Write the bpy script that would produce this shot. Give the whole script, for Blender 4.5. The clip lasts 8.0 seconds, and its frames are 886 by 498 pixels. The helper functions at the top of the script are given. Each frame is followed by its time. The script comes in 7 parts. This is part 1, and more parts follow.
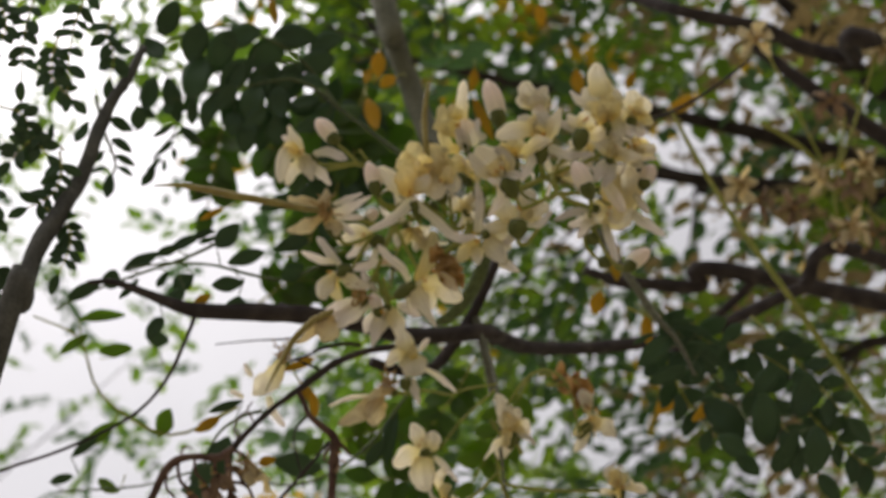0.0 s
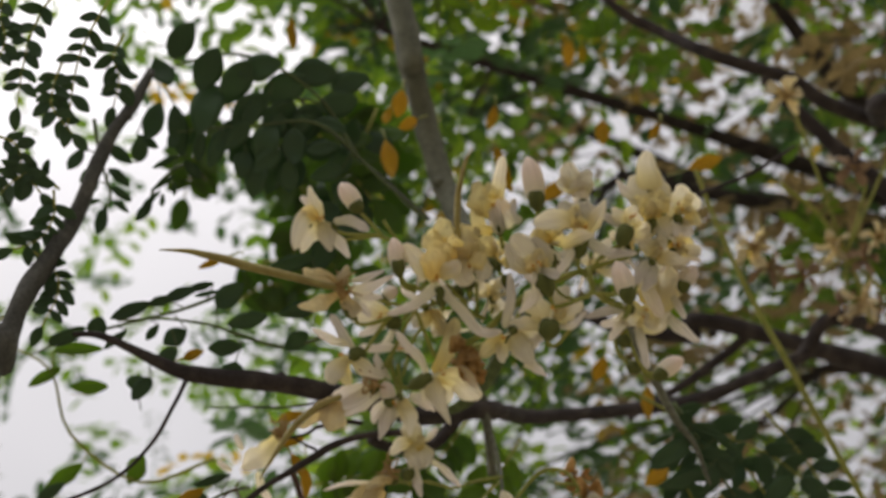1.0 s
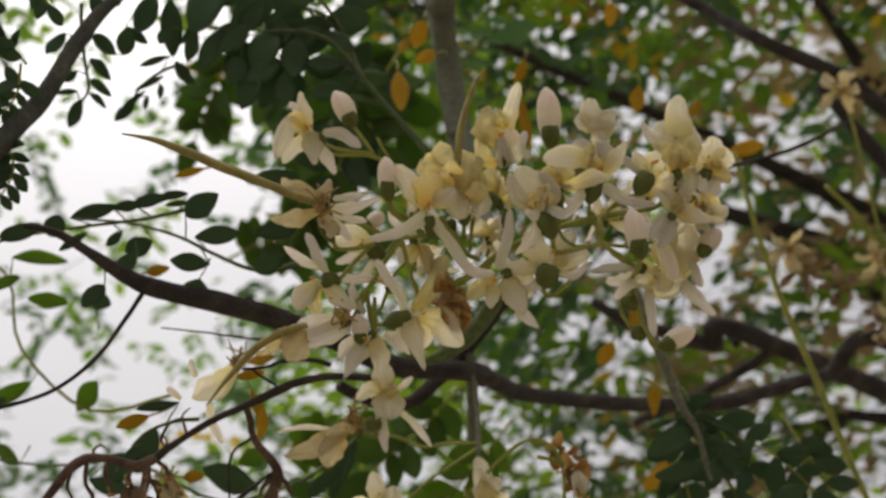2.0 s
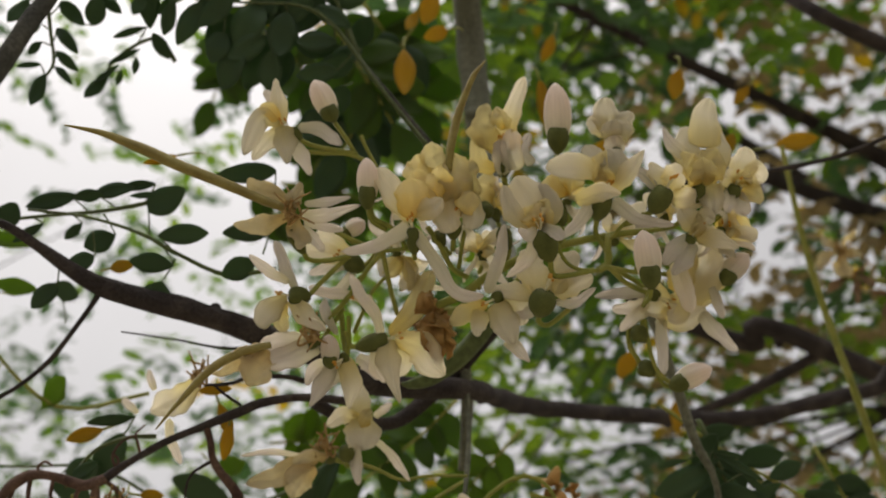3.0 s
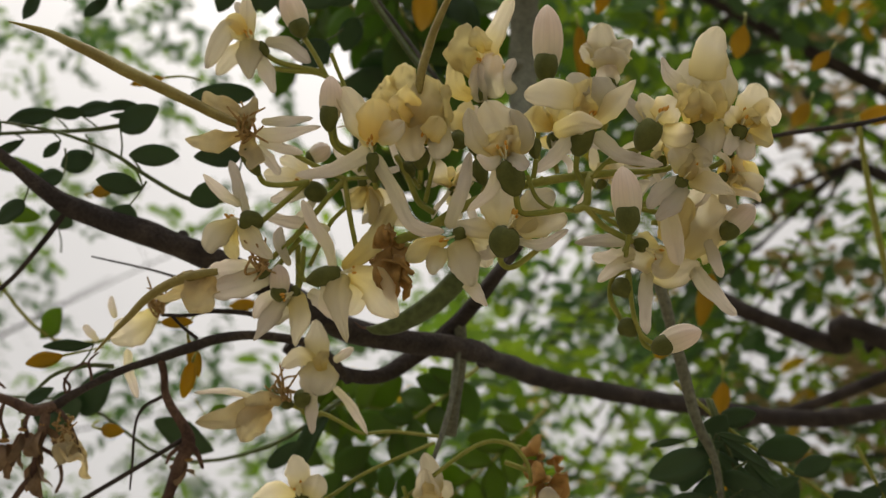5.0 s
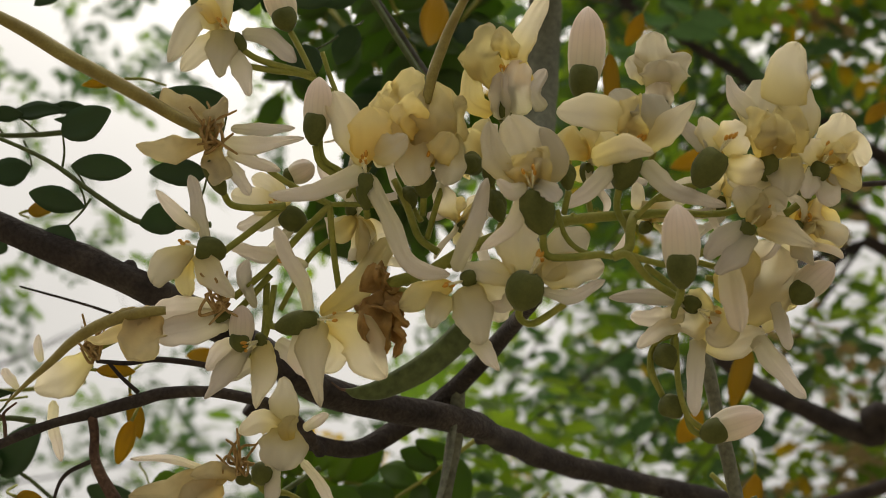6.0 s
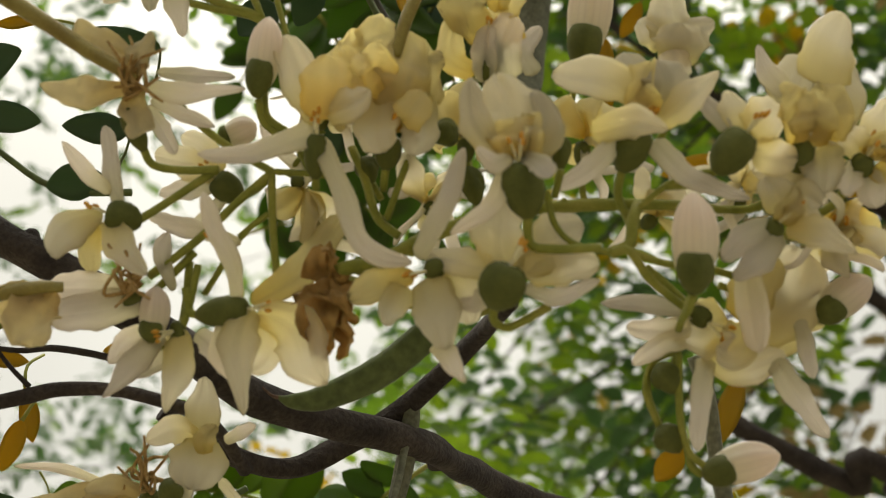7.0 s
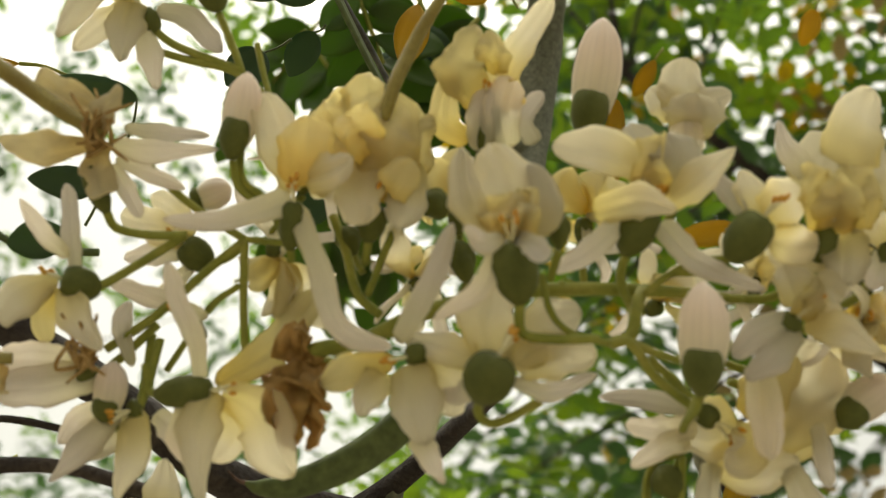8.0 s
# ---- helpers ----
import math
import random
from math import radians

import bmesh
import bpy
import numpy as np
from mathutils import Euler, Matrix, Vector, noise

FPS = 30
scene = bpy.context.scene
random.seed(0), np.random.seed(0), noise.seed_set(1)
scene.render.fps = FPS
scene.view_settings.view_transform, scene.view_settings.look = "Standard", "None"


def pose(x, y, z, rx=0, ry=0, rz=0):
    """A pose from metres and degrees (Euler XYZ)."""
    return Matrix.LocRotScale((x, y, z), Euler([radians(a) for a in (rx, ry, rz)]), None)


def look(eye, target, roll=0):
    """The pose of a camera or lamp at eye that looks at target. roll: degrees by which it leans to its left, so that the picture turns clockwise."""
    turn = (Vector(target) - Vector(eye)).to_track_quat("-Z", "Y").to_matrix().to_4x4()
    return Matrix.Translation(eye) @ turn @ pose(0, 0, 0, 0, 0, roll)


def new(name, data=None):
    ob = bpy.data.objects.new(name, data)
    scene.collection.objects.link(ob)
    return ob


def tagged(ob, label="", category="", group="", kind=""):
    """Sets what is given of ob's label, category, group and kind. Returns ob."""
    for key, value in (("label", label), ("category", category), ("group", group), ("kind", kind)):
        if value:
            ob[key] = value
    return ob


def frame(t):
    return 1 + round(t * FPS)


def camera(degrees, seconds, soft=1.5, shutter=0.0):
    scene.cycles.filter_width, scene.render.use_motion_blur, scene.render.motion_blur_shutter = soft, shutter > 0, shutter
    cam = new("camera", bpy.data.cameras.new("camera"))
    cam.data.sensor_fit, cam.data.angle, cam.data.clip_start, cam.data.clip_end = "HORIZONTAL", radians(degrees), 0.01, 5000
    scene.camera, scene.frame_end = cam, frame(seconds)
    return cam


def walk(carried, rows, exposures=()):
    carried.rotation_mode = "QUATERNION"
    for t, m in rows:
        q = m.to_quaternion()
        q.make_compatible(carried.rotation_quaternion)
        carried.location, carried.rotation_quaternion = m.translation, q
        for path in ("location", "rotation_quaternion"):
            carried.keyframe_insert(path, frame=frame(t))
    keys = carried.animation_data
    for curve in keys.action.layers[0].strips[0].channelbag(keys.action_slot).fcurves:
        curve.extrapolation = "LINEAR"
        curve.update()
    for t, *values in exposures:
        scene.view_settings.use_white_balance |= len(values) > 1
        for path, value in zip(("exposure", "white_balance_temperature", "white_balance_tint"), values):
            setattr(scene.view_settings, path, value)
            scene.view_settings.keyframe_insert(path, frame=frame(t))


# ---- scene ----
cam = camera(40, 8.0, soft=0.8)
walk(cam, [
    (0, look((-0.0352, -0.3325, 1.7527), (-0.0150, -0.1267, 1.8931), -17.76)),
    (0.5, look((-0.0443, -0.3055, 1.7761), (-0.0214, -0.1006, 1.9175), -18.63)),
    (1, look((-0.0493, -0.3340, 1.8172), (-0.0197, -0.1202, 1.9434), -13.33)),
    (1.5, look((-0.0644, -0.3130, 1.8014), (-0.0326, -0.1025, 1.9324), -10.98)),
    (1.7, look((-0.0528, -0.2941, 1.8064), (-0.0254, -0.0834, 1.9381), -8.47)),
    (2.8, look((-0.0161, -0.2744, 1.8294), (-0.0017, -0.0603, 1.9577), -3.07)),
    (3, look((-0.0104, -0.2619, 1.8486), (-0.0019, -0.0438, 1.9705), -1.61)),
    (3.5, look((0.0120, -0.2677, 1.8677), (0.0090, -0.0462, 1.9835), 0.64)),
    (4, look((0.0081, -0.2689, 1.8472), (-0.0001, -0.0480, 1.9640), 4.48)),
    (4.5, look((0.0404, -0.2525, 1.8404), (0.0178, -0.0338, 1.9595), 4.99)),
    (6, look((0.0289, -0.1807, 1.8705), (0.0047, 0.0286, 2.0051), 9.30)),
    (6.5, look((0.0275, -0.1588, 1.8722), (0.0064, 0.0477, 2.0116), 11.05)),
    (7, look((0.0259, -0.1451, 1.8864), (0.0089, 0.0615, 2.0262), 11.71)),
    (7.5, look((0.0279, -0.1432, 1.9002), (0.0060, 0.0597, 2.0446), 13.32)),
    (8, look((0.0273, -0.1357, 1.9007), (0.0066, 0.0663, 2.0464), 14.30)),
], exposures=[(0, 0.6, 6500, 15), (3.5, 0.6, 6750, 12), (6.0, 0.6, 7100, 9), (7.0, 0.82, 7350, 4), (8.0, 1.05, 7400, 2)])
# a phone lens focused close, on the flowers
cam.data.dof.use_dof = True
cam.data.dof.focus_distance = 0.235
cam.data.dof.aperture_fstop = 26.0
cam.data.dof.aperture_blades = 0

# ---- world and light: a bright overcast sky ----
SUN_EL, SUN_ROT = radians(66), radians(-20)
world = bpy.data.worlds.new("overcast_sky")
scene.world = world
world.use_nodes = True
wt = world.node_tree
wt.nodes.clear()
sky = wt.nodes.new("ShaderNodeTexSky")
sky.sky_type, sky.sun_disc = "NISHITA", False
sky.sun_elevation, sky.sun_rotation = SUN_EL, SUN_ROT
sky.air_density, sky.dust_density, sky.ozone_density = 1.0, 6.0, 1.0
pale = wt.nodes.new("ShaderNodeHueSaturation")
pale.inputs["Saturation"].default_value = 0.12
cloud = wt.nodes.new("ShaderNodeTexNoise")
cloud.inputs["Scale"].default_value, cloud.inputs["Detail"].default_value = 3.0, 4.0
veil = wt.nodes.new("ShaderNodeMapRange")
veil.inputs["To Min"].default_value, veil.inputs["To Max"].default_value = 0.85, 1.15
shade = wt.nodes.new("ShaderNodeVectorMath")
shade.operation = "SCALE"
back = wt.nodes.new("ShaderNodeBackground")
back.inputs["Strength"].default_value = 0.073
wout = wt.nodes.new("ShaderNodeOutputWorld")
wt.links.new(sky.outputs["Color"], pale.inputs["Color"])
wt.links.new(cloud.outputs["Fac"], veil.inputs["Value"])
wt.links.new(pale.outputs["Color"], shade.inputs[0])
wt.links.new(veil.outputs["Result"], shade.inputs["Scale"])
wt.links.new(shade.outputs["Vector"], back.inputs["Color"])
wt.links.new(back.outputs["Background"], wout.inputs["Surface"])

sun = new("sun", bpy.data.lights.new("sun", "SUN"))
sun.data.energy, sun.data.angle, sun.data.color = 1.65, radians(130), (1.0, 0.97, 0.92)
sun.matrix_world = Euler((radians(20), 0, radians(-160))).to_matrix().to_4x4()

# ---- materials ----


def shader(name):
    mat = bpy.data.materials.new(name)
    mat.use_nodes = True
    nt = mat.node_tree
    nt.nodes.clear()
    return mat, nt


def node(nt, kind, **values):
    n = nt.nodes.new(kind)
    for key, value in values.items():
        n.inputs[key.replace("_", " ")].default_value = value
    return n


def ramp(nt, source, stops):
    r = nt.nodes.new("ShaderNodeValToRGB")
    els = r.color_ramp.elements
    while len(els) < len(stops):
        els.new(0.5)
    for el, (at, col) in zip(els, stops):
        el.position, el.color = at, (*col, 1)
    nt.links.new(source, r.inputs["Fac"])
    return r.outputs["Color"]


def blend(nt, fac, a, b, mode="MIX"):
    m = nt.nodes.new("ShaderNodeMix")
    m.data_type, m.blend_type = "RGBA", mode
    for socket, value in ((m.inputs["Factor"], fac), (m.inputs[6], a), (m.inputs[7], b)):
        if isinstance(value, bpy.types.NodeSocket):
            nt.links.new(value, socket)
        else:
            socket.default_value = value if isinstance(value, float) else (*value, 1)
    return m.outputs[2]


def thin(name, base_col, tip_col, glow, share, rough, vein, spots, veins=26.0, edge=None):
    """A petal or leaf: coloured from base to tip, veined, letting light through."""
    edge = share if edge is None else edge
    mat, nt = shader(name)
    uv = nt.nodes.new("ShaderNodeUVMap")
    split = nt.nodes.new("ShaderNodeSeparateXYZ")
    nt.links.new(uv.outputs["UV"], split.inputs[0])
    info = nt.nodes.new("ShaderNodeObjectInfo")
    geo = nt.nodes.new("ShaderNodeTexCoord")
    blot = node(nt, "ShaderNodeTexNoise", Scale=260.0, Detail=4.0)
    fine = node(nt, "ShaderNodeTexNoise", Scale=1500.0, Detail=3.0)
    nt.links.new(geo.outputs["Object"], blot.inputs["Vector"])
    nt.links.new(geo.outputs["Object"], fine.inputs["Vector"])
    col = ramp(nt, split.outputs["Y"], ((0.0, base_col), (0.34, tuple((a + b) / 2 for a, b in zip(base_col, tip_col))), (0.62, tip_col)))
    wave = node(nt, "ShaderNodeTexWave", Scale=veins, Distortion=1.5, Detail=2.0)
    wave.bands_direction = "X"
    nt.links.new(uv.outputs["UV"], wave.inputs["Vector"])
    mask = ramp(nt, wave.outputs["Fac"], ((0.0, (vein, vein, vein)), (0.35, (0, 0, 0))))
    col = blend(nt, mask, col, tuple(c * 0.6 for c in tip_col))
    speck = ramp(nt, blot.outputs["Fac"], ((0.42, (0, 0, 0)), (0.75, (spots, spots, spots))))
    col = blend(nt, speck, col, tuple(c * 0.55 for c in base_col))
    hsv = nt.nodes.new("ShaderNodeHueSaturation")
    nt.links.new(col, hsv.inputs["Color"])
    vary = nt.nodes.new("ShaderNodeMapRange")
    vary.inputs["To Min"].default_value, vary.inputs["To Max"].default_value = 0.82, 1.12
    nt.links.new(info.outputs["Random"], vary.inputs["Value"])
    nt.links.new(vary.outputs["Result"], hsv.inputs["Value"])
    skin = node(nt, "ShaderNodeBsdfPrincipled", Roughness=rough)
    skin.inputs["Specular IOR Level"].default_value = 0.35
    nt.links.new(hsv.outputs["Color"], skin.inputs["Base Color"])
    lit = nt.nodes.new("ShaderNodeBsdfTranslucent")
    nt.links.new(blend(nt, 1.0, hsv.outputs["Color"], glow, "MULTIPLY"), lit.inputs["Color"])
    bump = node(nt, "ShaderNodeBump", Strength=0.25, Distance=0.0002)
    nt.links.new(fine.outputs["Fac"], bump.inputs["Height"])
    nt.links.new(bump.outputs["Normal"], skin.inputs["Normal"])
    mix = nt.nodes.new("ShaderNodeMixShader")
    # the margin is thinner and lets more light through
    rim = ramp(nt, split.outputs["X"], ((0.0, (edge, edge, edge)), (0.14, (share, share, share)), (0.86, (share, share, share)), (1.0, (edge, edge, edge))))
    nt.links.new(rim, mix.inputs[0])
    o = nt.nodes.new("ShaderNodeOutputMaterial")
    nt.links.new(skin.outputs[0], mix.inputs[1])
    nt.links.new(lit.outputs[0], mix.inputs[2])
    nt.links.new(mix.outputs[0], o.inputs["Surface"])
    return mat


def solid(name, cols, scale, rough, relief, contrast=1.0):
    """Bark, stalk or soil: three colours mottled at two scales, with relief."""
    mat, nt = shader(name)
    geo = nt.nodes.new("ShaderNodeTexCoord")
    big = node(nt, "ShaderNodeTexNoise", Scale=scale, Detail=5.0)
    small = node(nt, "ShaderNodeTexNoise", Scale=scale * 9, Detail=4.0)
    for n in (big, small):
        nt.links.new(geo.outputs["Object"], n.inputs["Vector"])
    col = ramp(nt, big.outputs["Fac"], ((0.3, cols[0]), (0.5, cols[1]), (0.72, cols[2])))
    grain = ramp(nt, small.outputs["Fac"], ((0.3, (1 - 0.38 * contrast,) * 3), (0.7, (1 + 0.15 * contrast,) * 3)))
    col = blend(nt, 1.0, col, grain, "MULTIPLY")
    skin = node(nt, "ShaderNodeBsdfPrincipled", Roughness=rough)
    skin.inputs["Specular IOR Level"].default_value = 0.25
    nt.links.new(col, skin.inputs["Base Color"])
    bump = node(nt, "ShaderNodeBump", Strength=relief, Distance=0.001)
    nt.links.new(small.outputs["Fac"], bump.inputs["Height"])
    nt.links.new(bump.outputs["Normal"], skin.inputs["Normal"])
    o = nt.nodes.new("ShaderNodeOutputMaterial")
    nt.links.new(skin.outputs[0], o.inputs["Surface"])
    return mat


PETAL = thin("petal_white", (0.83, 0.765, 0.45), (0.86, 0.825, 0.72), (1.0, 0.985, 0.94), 0.72, 0.5, 0.06, 0.04, 22.0, 0.92)
SEPAL = thin("sepal_white", (0.79, 0.77, 0.60), (0.85, 0.815, 0.755), (1.0, 0.975, 0.95), 0.68, 0.5, 0.06, 0.06, 12.0, 0.9)
CREAM = thin("petal_cream", (0.84, 0.72, 0.32), (0.86, 0.80, 0.57), (1.0, 0.985, 0.89), 0.74, 0.5, 0.07, 0.05, 22.0, 0.92)
WILTED = thin("petal_wilted", (0.72, 0.60, 0.32), (0.80, 0.74, 0.56), (1.0, 0.97, 0.86), 0.62, 0.6, 0.2, 0.3, 26.0, 0.75)
BROWN = thin("petal_brown", (0.36, 0.19, 0.045), (0.64, 0.43, 0.16), (1.0, 0.78, 0.42), 0.4, 0.55, 0.4, 0.8)
DRIED = thin("petal_dried", (0.2, 0.12, 0.07), (0.4, 0.29, 0.18), (1.0, 0.85, 0.65), 0.35, 0.7, 0.4, 0.8)
BUD = thin("bud_skin", (0.74, 0.73, 0.52), (0.84, 0.74, 0.66), (1.0, 0.95, 0.88), 0.35, 0.45, 0.14, 0.08, 5.0)
# one leaf green in three tones: LEAF_DARK has shade painted in, LEAF_LIT backlight
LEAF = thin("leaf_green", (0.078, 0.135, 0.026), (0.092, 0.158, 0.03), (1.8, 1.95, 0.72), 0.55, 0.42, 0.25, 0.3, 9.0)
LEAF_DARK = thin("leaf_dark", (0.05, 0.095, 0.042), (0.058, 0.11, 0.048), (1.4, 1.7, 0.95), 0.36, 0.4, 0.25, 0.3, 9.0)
LEAF_LIT = thin("leaf_backlit", (0.125, 0.19, 0.03), (0.14, 0.21, 0.034), (1.75, 1.85, 0.6), 0.6, 0.42, 0.25, 0.3, 9.0)
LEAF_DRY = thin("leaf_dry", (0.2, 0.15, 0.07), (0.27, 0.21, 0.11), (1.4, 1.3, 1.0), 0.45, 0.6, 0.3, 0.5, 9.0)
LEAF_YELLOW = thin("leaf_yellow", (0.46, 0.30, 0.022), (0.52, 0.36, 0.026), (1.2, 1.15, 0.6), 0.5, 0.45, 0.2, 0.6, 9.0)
CALYX = solid("calyx_green", ((0.066, 0.078, 0.017), (0.088, 0.1, 0.023), (0.115, 0.125, 0.032)), 250, 0.7, 0.05, 0.3)
STALK = solid("stalk_green", ((0.18, 0.2, 0.036), (0.235, 0.25, 0.05), (0.3, 0.29, 0.07)), 250, 0.65, 0.1, 0.35)
POD = solid("pod_olive", ((0.2, 0.155, 0.045), (0.25, 0.205, 0.06), (0.3, 0.26, 0.085)), 260, 0.5, 0.12, 0.4)
POD_GREEN = solid("pod_green", ((0.075, 0.10, 0.035), (0.09, 0.12, 0.043), (0.105, 0.135, 0.05)), 60, 0.6, 0.05)
BARK = solid("bark_dark", ((0.026, 0.021, 0.02), (0.043, 0.035, 0.032), (0.074, 0.06, 0.052)), 120, 0.85, 0.7)
BARK_SLATE = solid("bark_slate", ((0.05, 0.05, 0.042), (0.08, 0.08, 0.068), (0.12, 0.12, 0.1)), 100, 0.8, 0.5)
BARK_GREY = solid("bark_grey", ((0.1, 0.106, 0.074), (0.138, 0.143, 0.1), (0.18, 0.182, 0.132)), 100, 0.8, 0.25)
DRY = solid("dry_red", ((0.06, 0.034, 0.026), (0.115, 0.068, 0.05), (0.19, 0.125, 0.09)), 160, 0.8, 0.6)
ANTHER = solid("anther_orange", ((0.55, 0.25, 0.03), (0.65, 0.33, 0.05), (0.7, 0.42, 0.1)), 900, 0.6, 0.2)
FILAMENT = solid("filament_pale", ((0.72, 0.66, 0.36), (0.8, 0.75, 0.48), (0.86, 0.82, 0.6)), 700, 0.6, 0.1)
DRY_STAMEN = solid("stamen_dried", ((0.26, 0.15, 0.05), (0.4, 0.26, 0.1), (0.55, 0.4, 0.2)), 700, 0.7, 0.3)
# unseen ground, its paleness added to bounce light onto the petals from below
SOIL = solid("soil", ((0.25, 0.215, 0.155), (0.33, 0.285, 0.215), (0.22, 0.205, 0.125)), 3.0, 0.95, 0.6)

# ---- building helpers ----
LEAN = radians(30)
RIGHT, UP, AHEAD = Vector((1, 0, 0)), Vector((0, -math.sin(LEAN), math.cos(LEAN))), Vector((0, math.cos(LEAN), math.sin(LEAN)))
HEART = Vector((0, 0, 2))
ORIGIN = {}


def place(a, b, c):
    """World place from millimetres to the right, up and back in the leaning plane of the flower cluster."""
    return HEART + (RIGHT * a + UP * b + AHEAD * c) * 0.001


def thing(name, at, label, category, group="", kind=""):
    ob = new(name)
    ob.location, ob.empty_display_size = at, 0.005
    ORIGIN[ob.name] = Vector(at)
    return tagged(ob, label, category, group, kind)


def part(name, bm, material, parent, label=""):
    me = bpy.data.meshes.new(name)
    at = ORIGIN[parent.name]
    bmesh.ops.translate(bm, vec=-at, verts=bm.verts)
    for f in bm.faces:
        f.smooth = True
    bm.to_mesh(me)
    bm.free()
    me.materials.append(material)
    ob = new(name, me)
    ob.parent = parent
    ORIGIN[ob.name] = at
    return tagged(ob, label)


def smooth_path(points, radii, step=4):
    """A Catmull-Rom curve through the points."""
    pts = [Vector(p) for p in points]
    ext = [pts[0] * 2 - pts[1]] + pts + [pts[-1] * 2 - pts[-2]]
    res, rad = [], []
    for i in range(1, len(ext) - 2):
        a, b, c, d = ext[i - 1 : i + 3]
        for k in range(step):
            t = k / step
            res.append(0.5 * (2 * b + (c - a) * t + (2 * a - 5 * b + 4 * c - d) * t * t + (3 * b - a - 3 * c + d) * t**3))
            rad.append(radii[i - 1] * (1 - t) + radii[i] * t)
    return res + [pts[-1]], rad + [radii[-1]]


def tube(bm, points, radii, sides=8, rough=0.0, ridges=0, step=4):
    pts, rad = smooth_path(points, radii, step)
    side = None
    rings = []
    for i, p in enumerate(pts):
        tan = (pts[min(i + 1, len(pts) - 1)] - pts[max(i - 1, 0)]).normalized()
        if side is None:
            side = tan.orthogonal().normalized()
        side = (side - tan * side.dot(tan)).normalized()
        other = tan.cross(side)
        ring = []
        for k in range(sides):
            ang = 2 * math.pi * k / sides
            r = rad[i] * (1 + 0.12 * math.cos(ridges * ang) if ridges else 1)
            if rough:
                r *= 1 + rough * noise.noise(p * 90 + Vector((k * 3.1, 0, 0)))
            ring.append(bm.verts.new(p + (side * math.cos(ang) + other * math.sin(ang)) * r))
        rings.append(ring)
    for a, b in zip(rings, rings[1:]):
        for k in range(sides):
            bm.faces.new((a[k], a[(k + 1) % sides], b[(k + 1) % sides], b[k]))
    bm.faces.new(rings[0][::-1])
    bm.faces.new(rings[-1])


def lathe(bm, base, tip, profile, sides=12, lobes=0, swell=0.0, bend=None):
    """A round body from base to tip: profile rows are (along 0..1, radius)."""
    axis = tip - base
    side = axis.orthogonal().normalized()
    other = axis.normalized().cross(side)
    uv = bm.loops.layers.uv.verify()
    rings = []
    for s, r in profile:
        mid = base + axis * s + (bend * 4 * s * (1 - s) if bend else Vector())
        rings.append([bm.verts.new(mid + (side * math.cos(a) + other * math.sin(a)) * r * (1 + swell * math.cos(lobes * a) * min(1, 2.5 * s))) for a in (2 * math.pi * k / sides for k in range(sides))])
    for j, (a, b) in enumerate(zip(rings, rings[1:])):
        for k in range(sides):
            f = bm.faces.new((a[k], a[(k + 1) % sides], b[(k + 1) % sides], b[k]))
            for loop, (u, v) in zip(f.loops, ((k, j), (k + 1, j), (k + 1, j + 1), (k, j + 1))):
                loop[uv].uv = (u / sides, v / (len(rings) - 1))
    bm.faces.new(rings[0][::-1])
    bm.faces.new(rings[-1])


